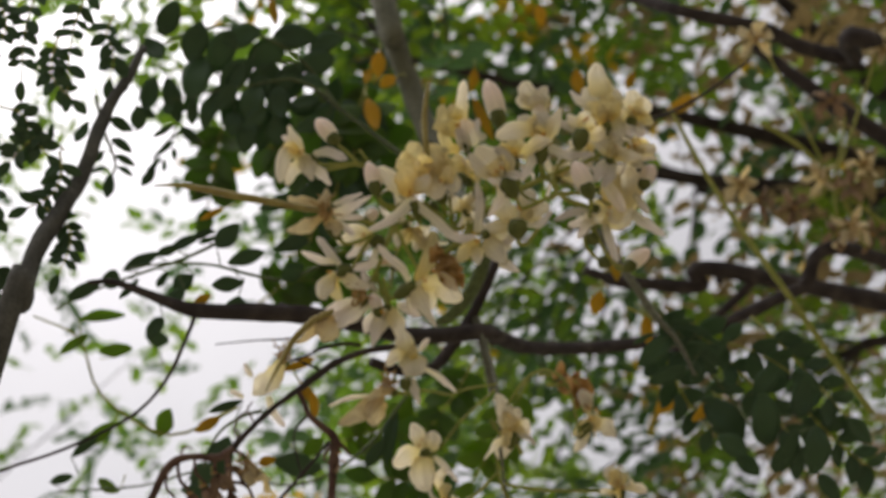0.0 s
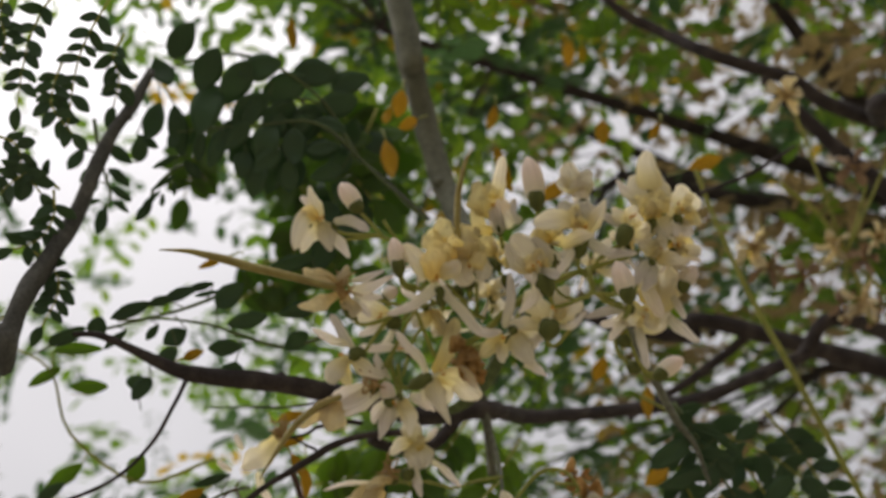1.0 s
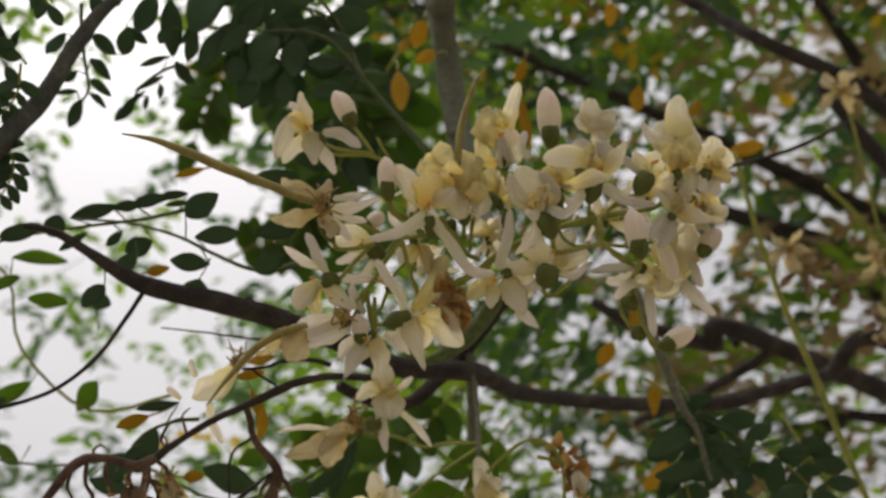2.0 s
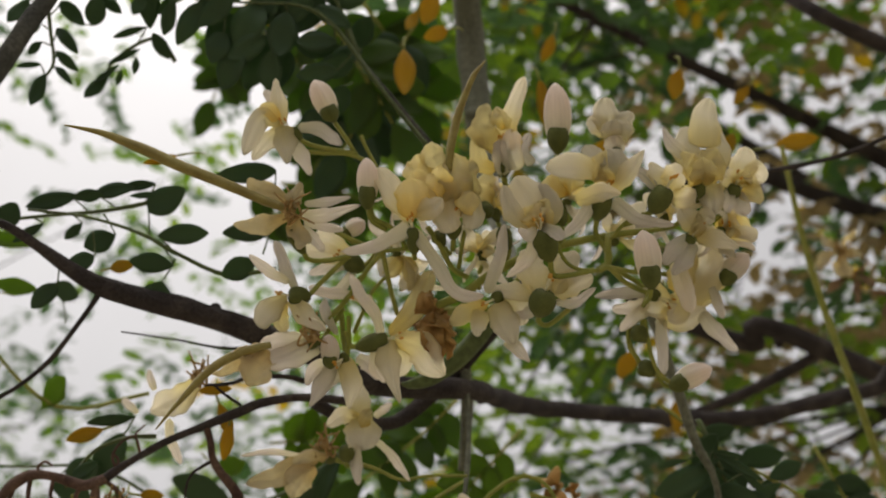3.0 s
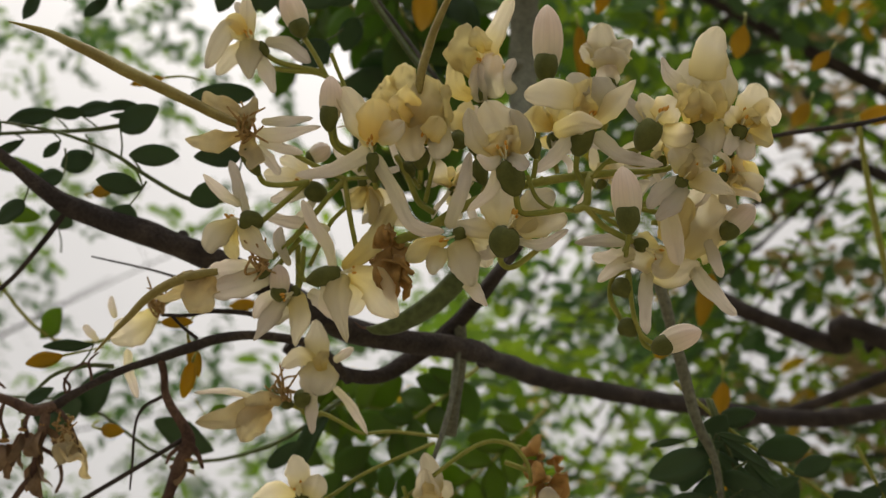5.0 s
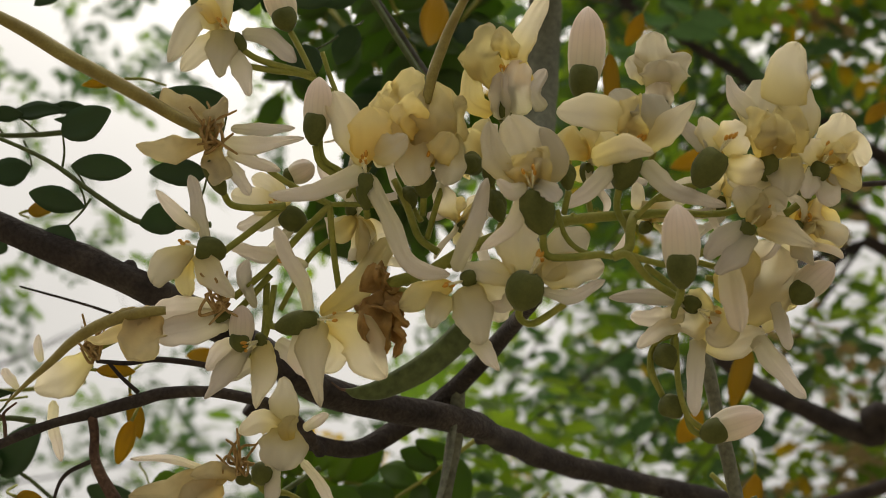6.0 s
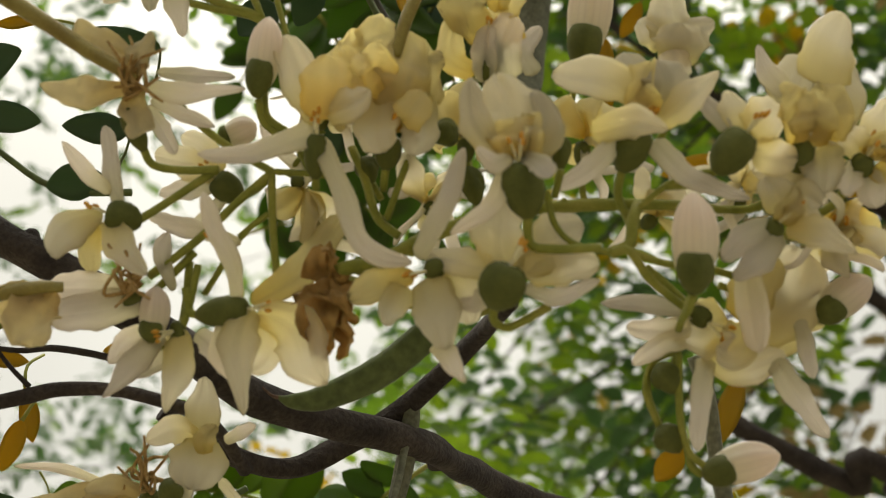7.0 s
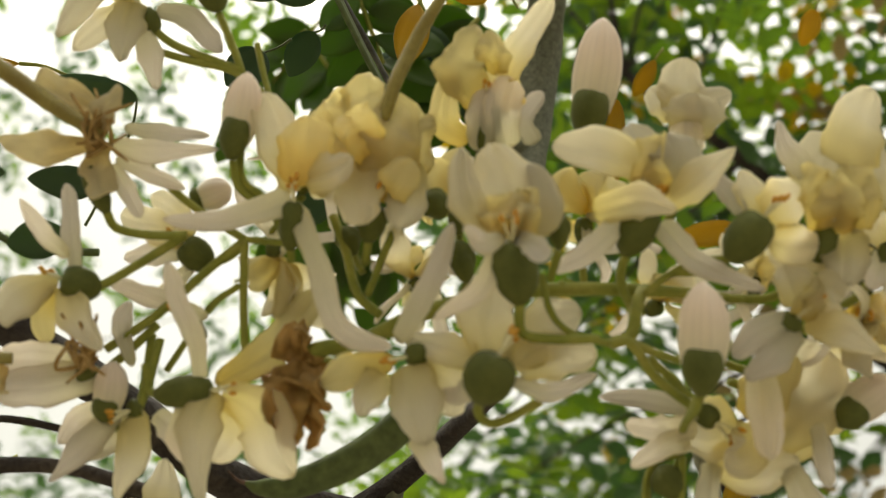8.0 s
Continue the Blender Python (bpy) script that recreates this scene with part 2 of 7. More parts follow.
def blade(base, tip, width, rng, narrow=False, crumple=0.0, thick=0.00014):
    """One petal: a rolled, ruffled and creased blade with thickness, broad side about square to AHEAD."""
    bm = bmesh.new()
    uv = bm.loops.layers.uv.verify()
    run = tip - base
    length = run.length
    twist = rng.uniform(-0.8, 0.8)
    tan0 = run.normalized()
    flat = tan0.cross(AHEAD)
    if flat.length < 0.2:
        flat = tan0.cross(UP)
    flat = (Matrix.Rotation(twist, 3, tan0) @ flat.normalized()).normalized()
    nor = tan0.cross(flat).normalized()
    if nor.dot(AHEAD) > 0:
        nor = -nor
    arch = rng.uniform(0.08, 0.24) * rng.choice((1, 1, -1)) * length
    sway = rng.uniform(0.08, 0.2) * rng.choice((1, -1)) * length * (1 if narrow else 0.6)
    curl = rng.uniform(-0.3, 0.3) * length
    roll0, roll1 = rng.uniform(1.2, 2.4), rng.uniform(0.2, 1.9) * rng.choice((1, 1, -1))
    spin = rng.uniform(-0.9, 0.9)
    phase, beat = rng.uniform(0, 6.3), rng.uniform(7, 13)
    peak, blunt = rng.uniform(0.5, 0.72), rng.uniform(1.5, 2.6)
    ruffle = width * (0.03 if narrow else rng.uniform(0.05, 0.13))
    pleat = width * rng.uniform(0.01, 0.035)
    seat = Vector((phase * 7, beat * 3, spin * 11))
    n, m = (14, 5) if narrow else (18, 10)
    grid = []
    for i in range(n + 1):
        s = i / n
        mid = base + run * s + nor * (arch * 4 * s * (1 - s) + curl * s**4) + flat * sway * math.sin(s * math.pi * (1.7 if narrow else 1.1)) * (1 - s * 0.4)
        if narrow:
            w = width * (0.55 + 0.35 * math.sin(s * 2.6)) * (1 - max(0, s - 0.72) ** 2 * 11) ** 0.5
        else:
            w = width * (0.26 + 0.74 * math.sin(min(1, s / peak) * math.pi / 2) ** 1.4) * max(0.02, 1 - max(0, (s - peak) / (1.01 - peak)) ** blunt) ** 0.6
        turn = Matrix.Rotation(spin * s, 3, tan0)
        fl, no = turn @ flat, turn @ nor
        roll = roll0 + (roll1 - roll0) * min(1, s * 1.5)
        roll = roll if abs(roll) > 0.1 else 0.1
        row = []
        lobes = [1 + (0.14 if narrow else 0.3) * noise.noise(Vector((s * 3.6, phase * 3 + side * 11, beat))) for side in (0, 1)]
        for j in range(m + 1):
            v = 2 * j / m - 1
            bow = v * roll / 2
            across = w * math.sin(bow) / roll * lobes[v > 0]
            lift = w * (1 - math.cos(bow)) / roll
            edge = ruffle * abs(v) ** 1.6 * s**0.5 * math.sin(s * beat + phase + (2.1 if v > 0 else 0)) + pleat * math.sin(v * 7 + phase) * s
            q = mid + fl * across + no * (lift + edge)
            q += no * 0.09 * width * s * noise.noise(q * 330 + seat)
            if crumple:
                q += Vector((noise.noise(q * 260 + seat), noise.noise(q * 260 + seat + Vector((9, 0, 0))), noise.noise(q * 260 + seat + Vector((0, 9, 0))))) * crumple * (0.3 + s)
            row.append(q)
        grid.append(row)
    skin_pair(bm, uv, grid, thick)
    return bm


def ribbon(points, widths, rng, crumple=0.0, thick=0.00013):
    """A petal drawn along a bent midrib: widths at its places, a cupped section, a soft wavy margin and a rounded tip."""
    bm = bmesh.new()
    uv = bm.loops.layers.uv.verify()
    path, wide = smooth_path(points, widths, 18 if len(points) < 4 else 12)
    keep = max(1, (len(path) - 1) // 18)
    path, wide = path[::keep] + ([path[-1]] if (len(path) - 1) % keep else []), wide[::keep] + ([wide[-1]] if (len(path) - 1) % keep else [])
    n, m = len(path) - 1, 10
    most = max(widths)
    blunt = widths[-1] / most
    cup = rng.uniform(0.05, 0.15) * rng.choice((1, 1, -1))
    lean = rng.uniform(-0.45, 0.45)
    phase, beat = rng.uniform(0, 6.3), rng.uniform(5, 9)
    ruffle = rng.uniform(0.02, 0.05) + crumple * 0.03
    frill = 0.03 + 0.07 * crumple
    pleats = rng.uniform(5, 9)
    curls = [rng.uniform(-0.15, 0.5) * rng.choice((1, 1, -1)) for side in (0, 1)]
    hook = rng.uniform(-0.5, 0.5) * sum((b - a).length for a, b in zip(points, points[1:]))
    seat = Vector((phase * 7, beat * 3, lean * 11))
    grid = []
    for i, p in enumerate(path):
        s = i / n
        tan = (path[min(i + 1, n)] - path[max(i - 1, 0)]).normalized()
        flat = tan.cross(AHEAD)
        flat = flat.normalized() if flat.length > 0.15 else tan.cross(UP).normalized()
        no = tan.cross(flat)
        if no.dot(AHEAD) > 0:
            no = -no
        w = wide[i]
        # soft shoulders between the given widths and a rounded end
        w *= 1 + 0.10 * math.sin(math.pi * s)
        end = 0.16 if blunt > 0.35 else 0.07
        if s > 1 - end:
            w *= max(0.04, 1 - ((s - 1 + end) / end) ** 2) ** 0.5
        if s < 0.08:
            w *= max(0.12, 1 - ((0.08 - s) / 0.08) ** 2) ** 0.5
        turn = lean * (0.3 + 0.7 * s)
        fl, nn = flat * math.cos(turn) + no * math.sin(turn), no * math.cos(turn) - flat * math.sin(turn)
        row = []
        for j in range(m + 1):
            v = 2 * j / m - 1
            side = 1 + 0.24 * noise.noise(Vector((s * 3.4, phase + (9 if v > 0 else 0), beat))) + 0.13 * noise.noise(Vector((s * 9, beat, phase + (5 if v > 0 else 0))))
            x = 0.5 * w * v * side * (1 - 0.06 * abs(cup) * v * v)
            z = cup * w * (v * v - 0.35) + ruffle * w * abs(v) ** 1.5 * math.sin(s * beat + phase + (2.3 if v > 0 else 0)) + frill * w * abs(v) ** 3 * math.sin(s * beat * 2.7 + phase * 2 + (1.1 if v > 0 else 0)) * s + 0.038 * most * math.cos(v * pleats + phase) * (1 - 0.6 * v * v) * min(1, 0.4 + s)
            # a groove along the midrib, margins rolled and the tip bent back
            z += curls[v > 0] * w * max(0, abs(v) - 0.5) ** 2 * (0.3 + 0.7 * s) - 0.045 * w * math.exp(-((v / 0.16) ** 2))
            q = p + fl * x + nn * (z + hook * max(0, s - 0.6) ** 2)
            q += nn * 0.045 * most * noise.noise(q * 260 + seat) * min(1, 3 * s)
            if crumple:
                k = crumple * 0.0009 * min(1, 0.25 + s)
                q += Vector((noise.noise(q * 300 + seat), noise.noise(q * 300 + seat + Vector((9, 0, 0))), noise.noise(q * 300 + seat + Vector((0, 9, 0))))) * k * 2
                q += nn * 0.0011 * crumple * noise.noise(q * 620 + seat)
            row.append(q)
        grid.append(row)
    skin_pair(bm, uv, grid, thick)
    return bm


def skin_pair(bm, uv, grid, thick):
    """Two skins a leaf's thickness apart, closed by a thin margin."""
    n, m = len(grid) - 1, len(grid[0]) - 1
    top, bot = [], []
    for i in range(n + 1):
        rt, rb = [], []
        for j in range(m + 1):
            a = grid[min(i + 1, n)][j] - grid[max(i - 1, 0)][j]
            b = grid[i][min(j + 1, m)] - grid[i][max(j - 1, 0)]
            nn = a.cross(b)
            nn = nn.normalized() if nn.length > 1e-14 else AHEAD
            h = thick * (0.35 if i in (0, n) or j in (0, m) else 1)
            rt.append(bm.verts.new(grid[i][j] + nn * h))
            rb.append(bm.verts.new(grid[i][j] - nn * h))
        top.append(rt)
        bot.append(rb)

    def quad(a, b, c, d, uvs):
        f = bm.faces.new((a, b, c, d))
        for loop, t in zip(f.loops, uvs):
            loop[uv].uv = t

    for i in range(n):
        for j in range(m):
            u0, u1, v0, v1 = j / m, (j + 1) / m, i / n, (i + 1) / n
            quad(top[i][j], top[i][j + 1], top[i + 1][j + 1], top[i + 1][j], ((u0, v0), (u1, v0), (u1, v1), (u0, v1)))
            quad(bot[i][j + 1], bot[i][j], bot[i + 1][j], bot[i + 1][j + 1], ((u1, v0), (u0, v0), (u0, v1), (u1, v1)))
    for i in range(n):
        for j in (0, m):
            u, v0, v1 = j / m, i / n, (i + 1) / n
            quad(top[i][j], top[i + 1][j], bot[i + 1][j], bot[i][j], ((u, v0), (u, v1), (u, v1), (u, v0)))
    for j in range(m):
        for i in (0, n):
            u0, u1, v = j / m, (j + 1) / m, i / n
            quad(top[i][j], bot[i][j], bot[i][j + 1], top[i][j + 1], ((u0, v), (u0, v), (u1, v), (u1, v)))
    bmesh.ops.recalc_face_normals(bm, faces=bm.faces)


LOOKS = {
    "fresh": (PETAL, SEPAL, 0.0008, "white five-petalled flower with narrow reflexed sepals on a green stalk"),
    "creamy": (CREAM, SEPAL, 0.0013, "cream flower with a yellow heart and white outer sepals"),
    "crumpled": (CREAM, SEPAL, 0.0015, "full cream flower of crumpled yellowish petals with white sepals"),
    "withered": (WILTED, SEPAL, 0.0018, "withered tan flower with shrivelled petals and pale sepals"),
    "dry": (DRIED, DRIED, 0.0016, "shrivelled straw-brown flower remains hanging from a dry stalk"),
    "brown": (BROWN, BROWN, 0.0034, "dried brown flower, shrivelled and crumpled"),
}
count = [0]


def flower(state, base, top, petals, stalk, stamens):
    count[0] += 1
    rng = random.Random(count[0] * 17)
    broad, slim, crumple, label = LOOKS[state]
    b, t = place(*base), place(*top)
    ob = thing("flower", b, label, "flower", "open flowers")
    cup = b + (t - b) * 0.8
    long = (cup - b).length
    r = max(0.0012, min(0.0027, long * 0.36))
    bm = bmesh.new()
    lathe(bm, b, cup, ((0, r * 0.35), (0.12, r * 0.6), (0.35, r * 0.95), (0.6, r * 1.08), (0.85, r), (1, r * 0.75)), 12, 5, 0.05)
    part("calyx", bm, BROWN if state in ("brown", "dry") else CALYX, ob, "rounded green calyx")
    for k, (x, y, z, w) in enumerate(petals):
        tip = place(x, y, z)
        narrow = w < 3.9
        away = (tip - t).normalized()
        root = cup + (t - b) * 0.08 + away * r * 0.5
        bm = blade(root, tip, w * 0.001 * (1.0 if narrow else 0.9), rng, narrow, crumple)
        part("sepal" if narrow else "petal", bm, slim if narrow else broad, ob)
    # narrow sepals bent back behind the petals
    if state in ("fresh", "creamy", "crumpled") and stalk:
        for k in range(3):
            turn = rng.uniform(0, 2 * math.pi)
            out = RIGHT * math.cos(turn) + UP * math.sin(turn) + (b - t).normalized() * 0.7
            bm = blade(cup + (t - b) * 0.1, cup + out.normalized() * rng.uniform(0.008, 0.0125) + AHEAD * rng.uniform(-0.001, 0.003), rng.uniform(0.0018, 0.0028), rng, True)
            part("sepal", bm, slim, ob)
    # creased inner petals crowding round the heart
    if state not in ("brown", "dry"):
        reach = sum(((place(x, y, z) - t) for x, y, z, w in petals), Vector()) / len(petals)
        for k in range(7 if state == "crumpled" else 4 if stamens else 2):
            x, y, z, w = rng.choice(petals)
            tip = t + (place(x, y, z) - t) * rng.uniform(0.3, 0.55) + reach * 0.3 + (RIGHT * rng.uniform(-1, 1) + UP * rng.uniform(-1, 1) - AHEAD * rng.uniform(0.3, 1.3)) * 0.003
            if state == "crumpled":
                tip = t + (place(x, y, z) - t) * rng.uniform(0.45, 0.85) + (RIGHT * rng.uniform(-1, 1) + UP * rng.uniform(-1, 1) - AHEAD * rng.uniform(-0.2, 1.6)) * 0.003
            bm = blade(cup + (t - b) * 0.25, tip, rng.uniform(0.0034, 0.0058) * (1.25 if state == "crumpled" else 1), rng, False, crumple + 0.0009)
            part("petal", bm, broad if state == "withered" else CREAM, ob)
    if state == "withered":
        for k in range(9):
            bm = bmesh.new()
            p = cup + (t - b) * 0.1
            way = RIGHT * rng.uniform(-1, 1) + UP * rng.uniform(-1, 1) - AHEAD * rng.uniform(0.3, 1.2)
            bend = RIGHT * rng.uniform(-1, 1) + UP * rng.uniform(-1, 1)
            steps = [p + way * 0.0042 * u + bend * 0.0026 * math.sin(u * 4) for u in (0, 0.3, 0.6, 0.85, 1.0)]
            tube(bm, steps, (0.0004, 0.00036, 0.0003, 0.00026, 0.0002), 5, 0.3, step=3)
            part("dried_stamen", bm, DRY_STAMEN, ob, "shrivelled brown stamen")
    elif stamens:
        axis = (t - b).normalized()
        for k in range(5):
            bm = bmesh.new()
            tilt = Vector((rng.uniform(-1, 1), rng.uniform(-1, 1), rng.uniform(-1, 1))) * 0.45
            end = t + (axis + tilt).normalized() * rng.uniform(0.002, 0.0038) - AHEAD * rng.uniform(0, 0.002)
            tube(bm, (t - axis * 0.0005, (t + end) / 2 - AHEAD * 0.0006, end), (0.00022, 0.00018, 0.00016), 5, step=3)
            fil = part("stamen", bm, FILAMENT, ob, "thin pale filament")
            bm = bmesh.new()
            lathe(bm, end - axis * 0.0003, end + (axis + tilt) * 0.0009, ((0, 0.0001), (0.3, 0.00034), (0.7, 0.00034), (1, 0.0001)), 6)
            part("anther", bm, ANTHER, fil, "orange anther")
    if stalk:
        bm = bmesh.new()
        tube(bm, [place(*p) for p in stalk], [0.00062] * len(stalk), 7, 0.1)
        part("stalk", bm, STALK, ob)
    return ob


def bloom(state, base, top, radius, stalk):
    """A flower's calyx, stalk and stamens; its petals follow one by one."""
    count[0] += 1
    rng = random.Random(count[0] * 23)
    b, t = place(*base), place(*top)
    ob = thing("flower", b, LOOKS[state][3], "flower", "open flowers")
    axis = (t - b).normalized()
    r = radius * 0.001
    bm = bmesh.new()
    lathe(bm, b, t, ((0, r * 0.3), (0.08, r * 0.52), (0.22, r * 0.82), (0.42, r * 1.0), (0.65, r * 1.02), (0.85, r * 0.9), (0.96, r * 0.7), (1, r * 0.5)), 18, 5, 0.04)
    part("calyx", bm, BROWN if state == "brown" else CALYX, ob, "rounded green calyx")
    if stalk:
        bm = bmesh.new()
        pts = [place(*p) for p in stalk]
        tube(bm, [b + axis * r * 0.3] + pts[1:] if len(pts) > 1 else pts + [b], [0.00066] * max(2, len(pts)), 8, 0.1)
        part("stalk", bm, STALK, ob)
    if state == "withered":
        for k in range(14):
            bm = bmesh.new()
            p = t + axis * 0.0015 + UP * 0.002 + RIGHT * 0.0015
            way = RIGHT * rng.uniform(-0.7, 0.8) + UP * rng.uniform(-0.2, 1.3) - AHEAD * rng.uniform(0.2, 0.9)
            bend = RIGHT * rng.uniform(-1, 1) + UP * rng.uniform(-1, 1)
            steps = [p + way * 0.0052 * u + bend * 0.0024 * math.sin(u * 4) for u in (0, 0.3, 0.6, 0.85, 1.0)]
            tube(bm, steps, (0.0004, 0.00036, 0.0003, 0.00026, 0.0002), 5, 0.3, step=3)
            part("dried_stamen", bm, DRY_STAMEN, ob, "shrivelled brown stamen")
    elif state != "brown":
        for k in range(4):
            bm = bmesh.new()
            tilt = Vector((rng.uniform(-1, 1), rng.uniform(-1, 1), rng.uniform(-1, 1))) * 0.4
            end = t + (axis + tilt).normalized() * rng.uniform(0.0018, 0.0034) - AHEAD * rng.uniform(-0.001, 0.0015)
            tube(bm, (t - axis * 0.0005, (t + end) / 2 - AHEAD * 0.0004, end), (0.00022, 0.00018, 0.00016), 5, step=3)
            fil = part("stamen", bm, FILAMENT, ob, "thin pale filament")
            bm = bmesh.new()
            lathe(bm, end - axis * 0.0003, end + (axis + tilt) * 0.0009, ((0, 0.0001), (0.3, 0.00034), (0.7, 0.00034), (1, 0.0001)), 6)
            part("anther", bm, ANTHER, fil, "orange anther")
    return ob


def petal(ob, material, *rows, crumple=0.0):
    """One petal or sepal of a flower: places along its midrib in millimetres, each with its width."""
    rng = random.Random(int(sum(abs(x) for row in rows for x in row) * 10))
    bm = ribbon([place(*row[:3]) for row in rows], [row[3] * 0.00094 for row in rows], rng, crumple)
    return part("sepal" if material is SEPAL else "petal", bm, material, ob)


def bud(base, tip, radius, stalk, share, green):
    b, t = place(*base), place(*tip)
    label = "small unopened green bud on a curved stalk" if green else "plump unopened white bud with a green calyx"
    ob = thing("flower_bud", b, label, "bud", "flower buds")
    r = radius * 0.001
    axis = t - b
    lean = axis.orthogonal().normalized() * axis.length * 0.03
    bm = bmesh.new()
    lathe(bm, b + axis * share * 0.3, t, ((0, r * 0.45), (0.06, r * 0.66), (0.15, r * 0.82), (0.28, r * 0.94), (0.42, r), (0.56, r * 0.99), (0.7, r * 0.91), (0.82, r * 0.74), (0.91, r * 0.5), (0.97, r * 0.26), (1, r * 0.06)), 30, 5, 0.1, lean)
    part("closed_petals", bm, CALYX if green else BUD, ob)
    bm = bmesh.new()
    low = b - AHEAD * r * 0.3
    lathe(bm, low, low + axis * share * 1.05, ((0, r * 0.2), (0.07, r * 0.36), (0.2, r * 0.6), (0.4, r * 0.78), (0.6, r * 0.82), (0.78, r * 0.78), (0.9, r * 0.66), (0.97, r * 0.48), (1, r * 0.3)), 20, 5, 0.05)
    part("calyx", bm, CALYX, ob, "dull green calyx")
    if stalk:
        bm = bmesh.new()
        tube(bm, [place(*p) for p in stalk], [0.0006] * len(stalk), 7, 0.1)
        part("stalk", bm, STALK, ob)
    return ob


def stem(name, label, category, material, points, radii, knots=0):
    """A limb, stalk or pod, swelling and bending through the given places."""
    at = place(*points[0])
    ob = thing(name, at, label, category)
    bm = bmesh.new()
    woody = material in (BARK, BARK_GREY, BARK_SLATE, DRY)
    pts = [place(*p) for p in points]
    tube(bm, pts, [r * 0.001 for r in radii], 14 if radii[len(radii) // 2] > 1.5 else 9, 0.28 if woody else 0.06, 3 if material in (POD, POD_GREEN) else 0, 8)
    part({"seed_pod": "pod_body", "young_pod": "pod_body"}.get(name, "main_axis"), bm, material, ob)
    rng = random.Random(len(points) * 31 + knots)
    for k in range(knots):
        i = rng.randrange(1, len(pts) - 1)
        p = pts[i].lerp(pts[i + 1], rng.random())
        r = radii[i] * 0.001
        out = Vector((rng.uniform(-1, 1), rng.uniform(-1, 1), rng.uniform(-1, 1))).normalized()
        bm = bmesh.new()
        lathe(bm, p + out * r * 0.3, p + out * r * 1.35, ((0, r * 0.75), (0.5, r * 0.55), (0.85, r * 0.4), (1, r * 0.2)), 8)
        part("bark_knot" if woody else "bract_scar", bm, material, ob)
    return ob


def twig(parent, name, material, points, radii):
    bm = bmesh.new()
    woody = material in (BARK, BARK_GREY, BARK_SLATE, DRY)
    tube(bm, [place(*p) for p in points], [r * 0.001 for r in radii], 9, 0.3 if woody else 0.1, 0, 6)
    return part(name, bm, material, parent)


def leaflet_mesh(name, ratio, material, wavy=0.05, seed=1):
    """An oval leaflet one unit long along +Y, folded along its midrib, with thickness."""
    bm = bmesh.new()
    uv = bm.loops.layers.uv.verify()
    rng = random.Random(seed)
    n, rows = 10, []
    power, round_at = rng.uniform(0.75, 1.1), rng.uniform(0.6, 0.8)
    fold, droop = rng.uniform(0.1, 0.3), rng.uniform(-0.12, 0.16)
    for i in range(n + 1):
        s = 0.5 - 0.5 * math.cos(math.pi * i / n)
        w = ratio * 0.5 * math.sin(math.pi * min(1, s**power)) ** round_at + 0.01
        z = -droop * s * s + wavy * math.sin(s * 7 + seed)
        rows.append([Vector((v * w, s, z + fold * abs(v) * w + wavy * 0.4 * v * math.sin(s * 11))) for v in (-1, -0.5, 0, 0.5, 1)])
    skins = [[[bm.verts.new(p + Vector((0, 0, h))) for p in row] for row in rows] for h in (0.008, -0.008)]
    for skin, flip in zip(skins, (False, True)):
        for i in range(n):
            for j in range(4):
                q = [(i, j), (i, j + 1), (i + 1, j + 1), (i + 1, j)]
                if flip:
                    q = q[::-1]
                f = bm.faces.new([skin[a][b] for a, b in q])
                for loop, (a, b) in zip(f.loops, q):
                    loop[uv].uv = (b / 4, a / n)
    a, b = skins
    rim = [(i, 0) for i in range(n + 1)] + [(n, j) for j in range(1, 5)] + [(i, 4) for i in range(n - 1, -1, -1)] + [(0, j) for j in range(3, 0, -1)]
    for (i, j), (k, l) in zip(rim, rim[1:] + rim[:1]):
        bm.faces.new((a[i][j], b[i][j], b[k][l], a[k][l]))
    bmesh.ops.recalc_face_normals(bm, faces=bm.faces)
    for f in bm.faces:
        f.smooth = True
    me = bpy.data.meshes.new(name)
    bm.to_mesh(me)
    bm.free()
    me.materials.append(material)
    return me


OVALS = {mat.name: [leaflet_mesh("leaflet", 0.56, mat, 0.035, k) for k in range(7)] for mat in (LEAF, LEAF_DARK, LEAF_LIT, LEAF_YELLOW)}


def put_leaf(parent, mat, base, way, face, length, width, rng, name="leaflet"):
    """One leaflet object under its spray, from base along way, its face turned to face."""
    y = way.normalized()
    z = (face - y * face.dot(y)).normalized()
    x = y.cross(z)
    m = Matrix((x * (width / 0.56), y * length, z * length)).transposed().to_4x4()
    m.translation = base - ORIGIN[parent.name]
    ob = new(name, rng.choice(OVALS[mat.name]))
    ob.parent = parent
    ob.matrix_local = m
    return ob


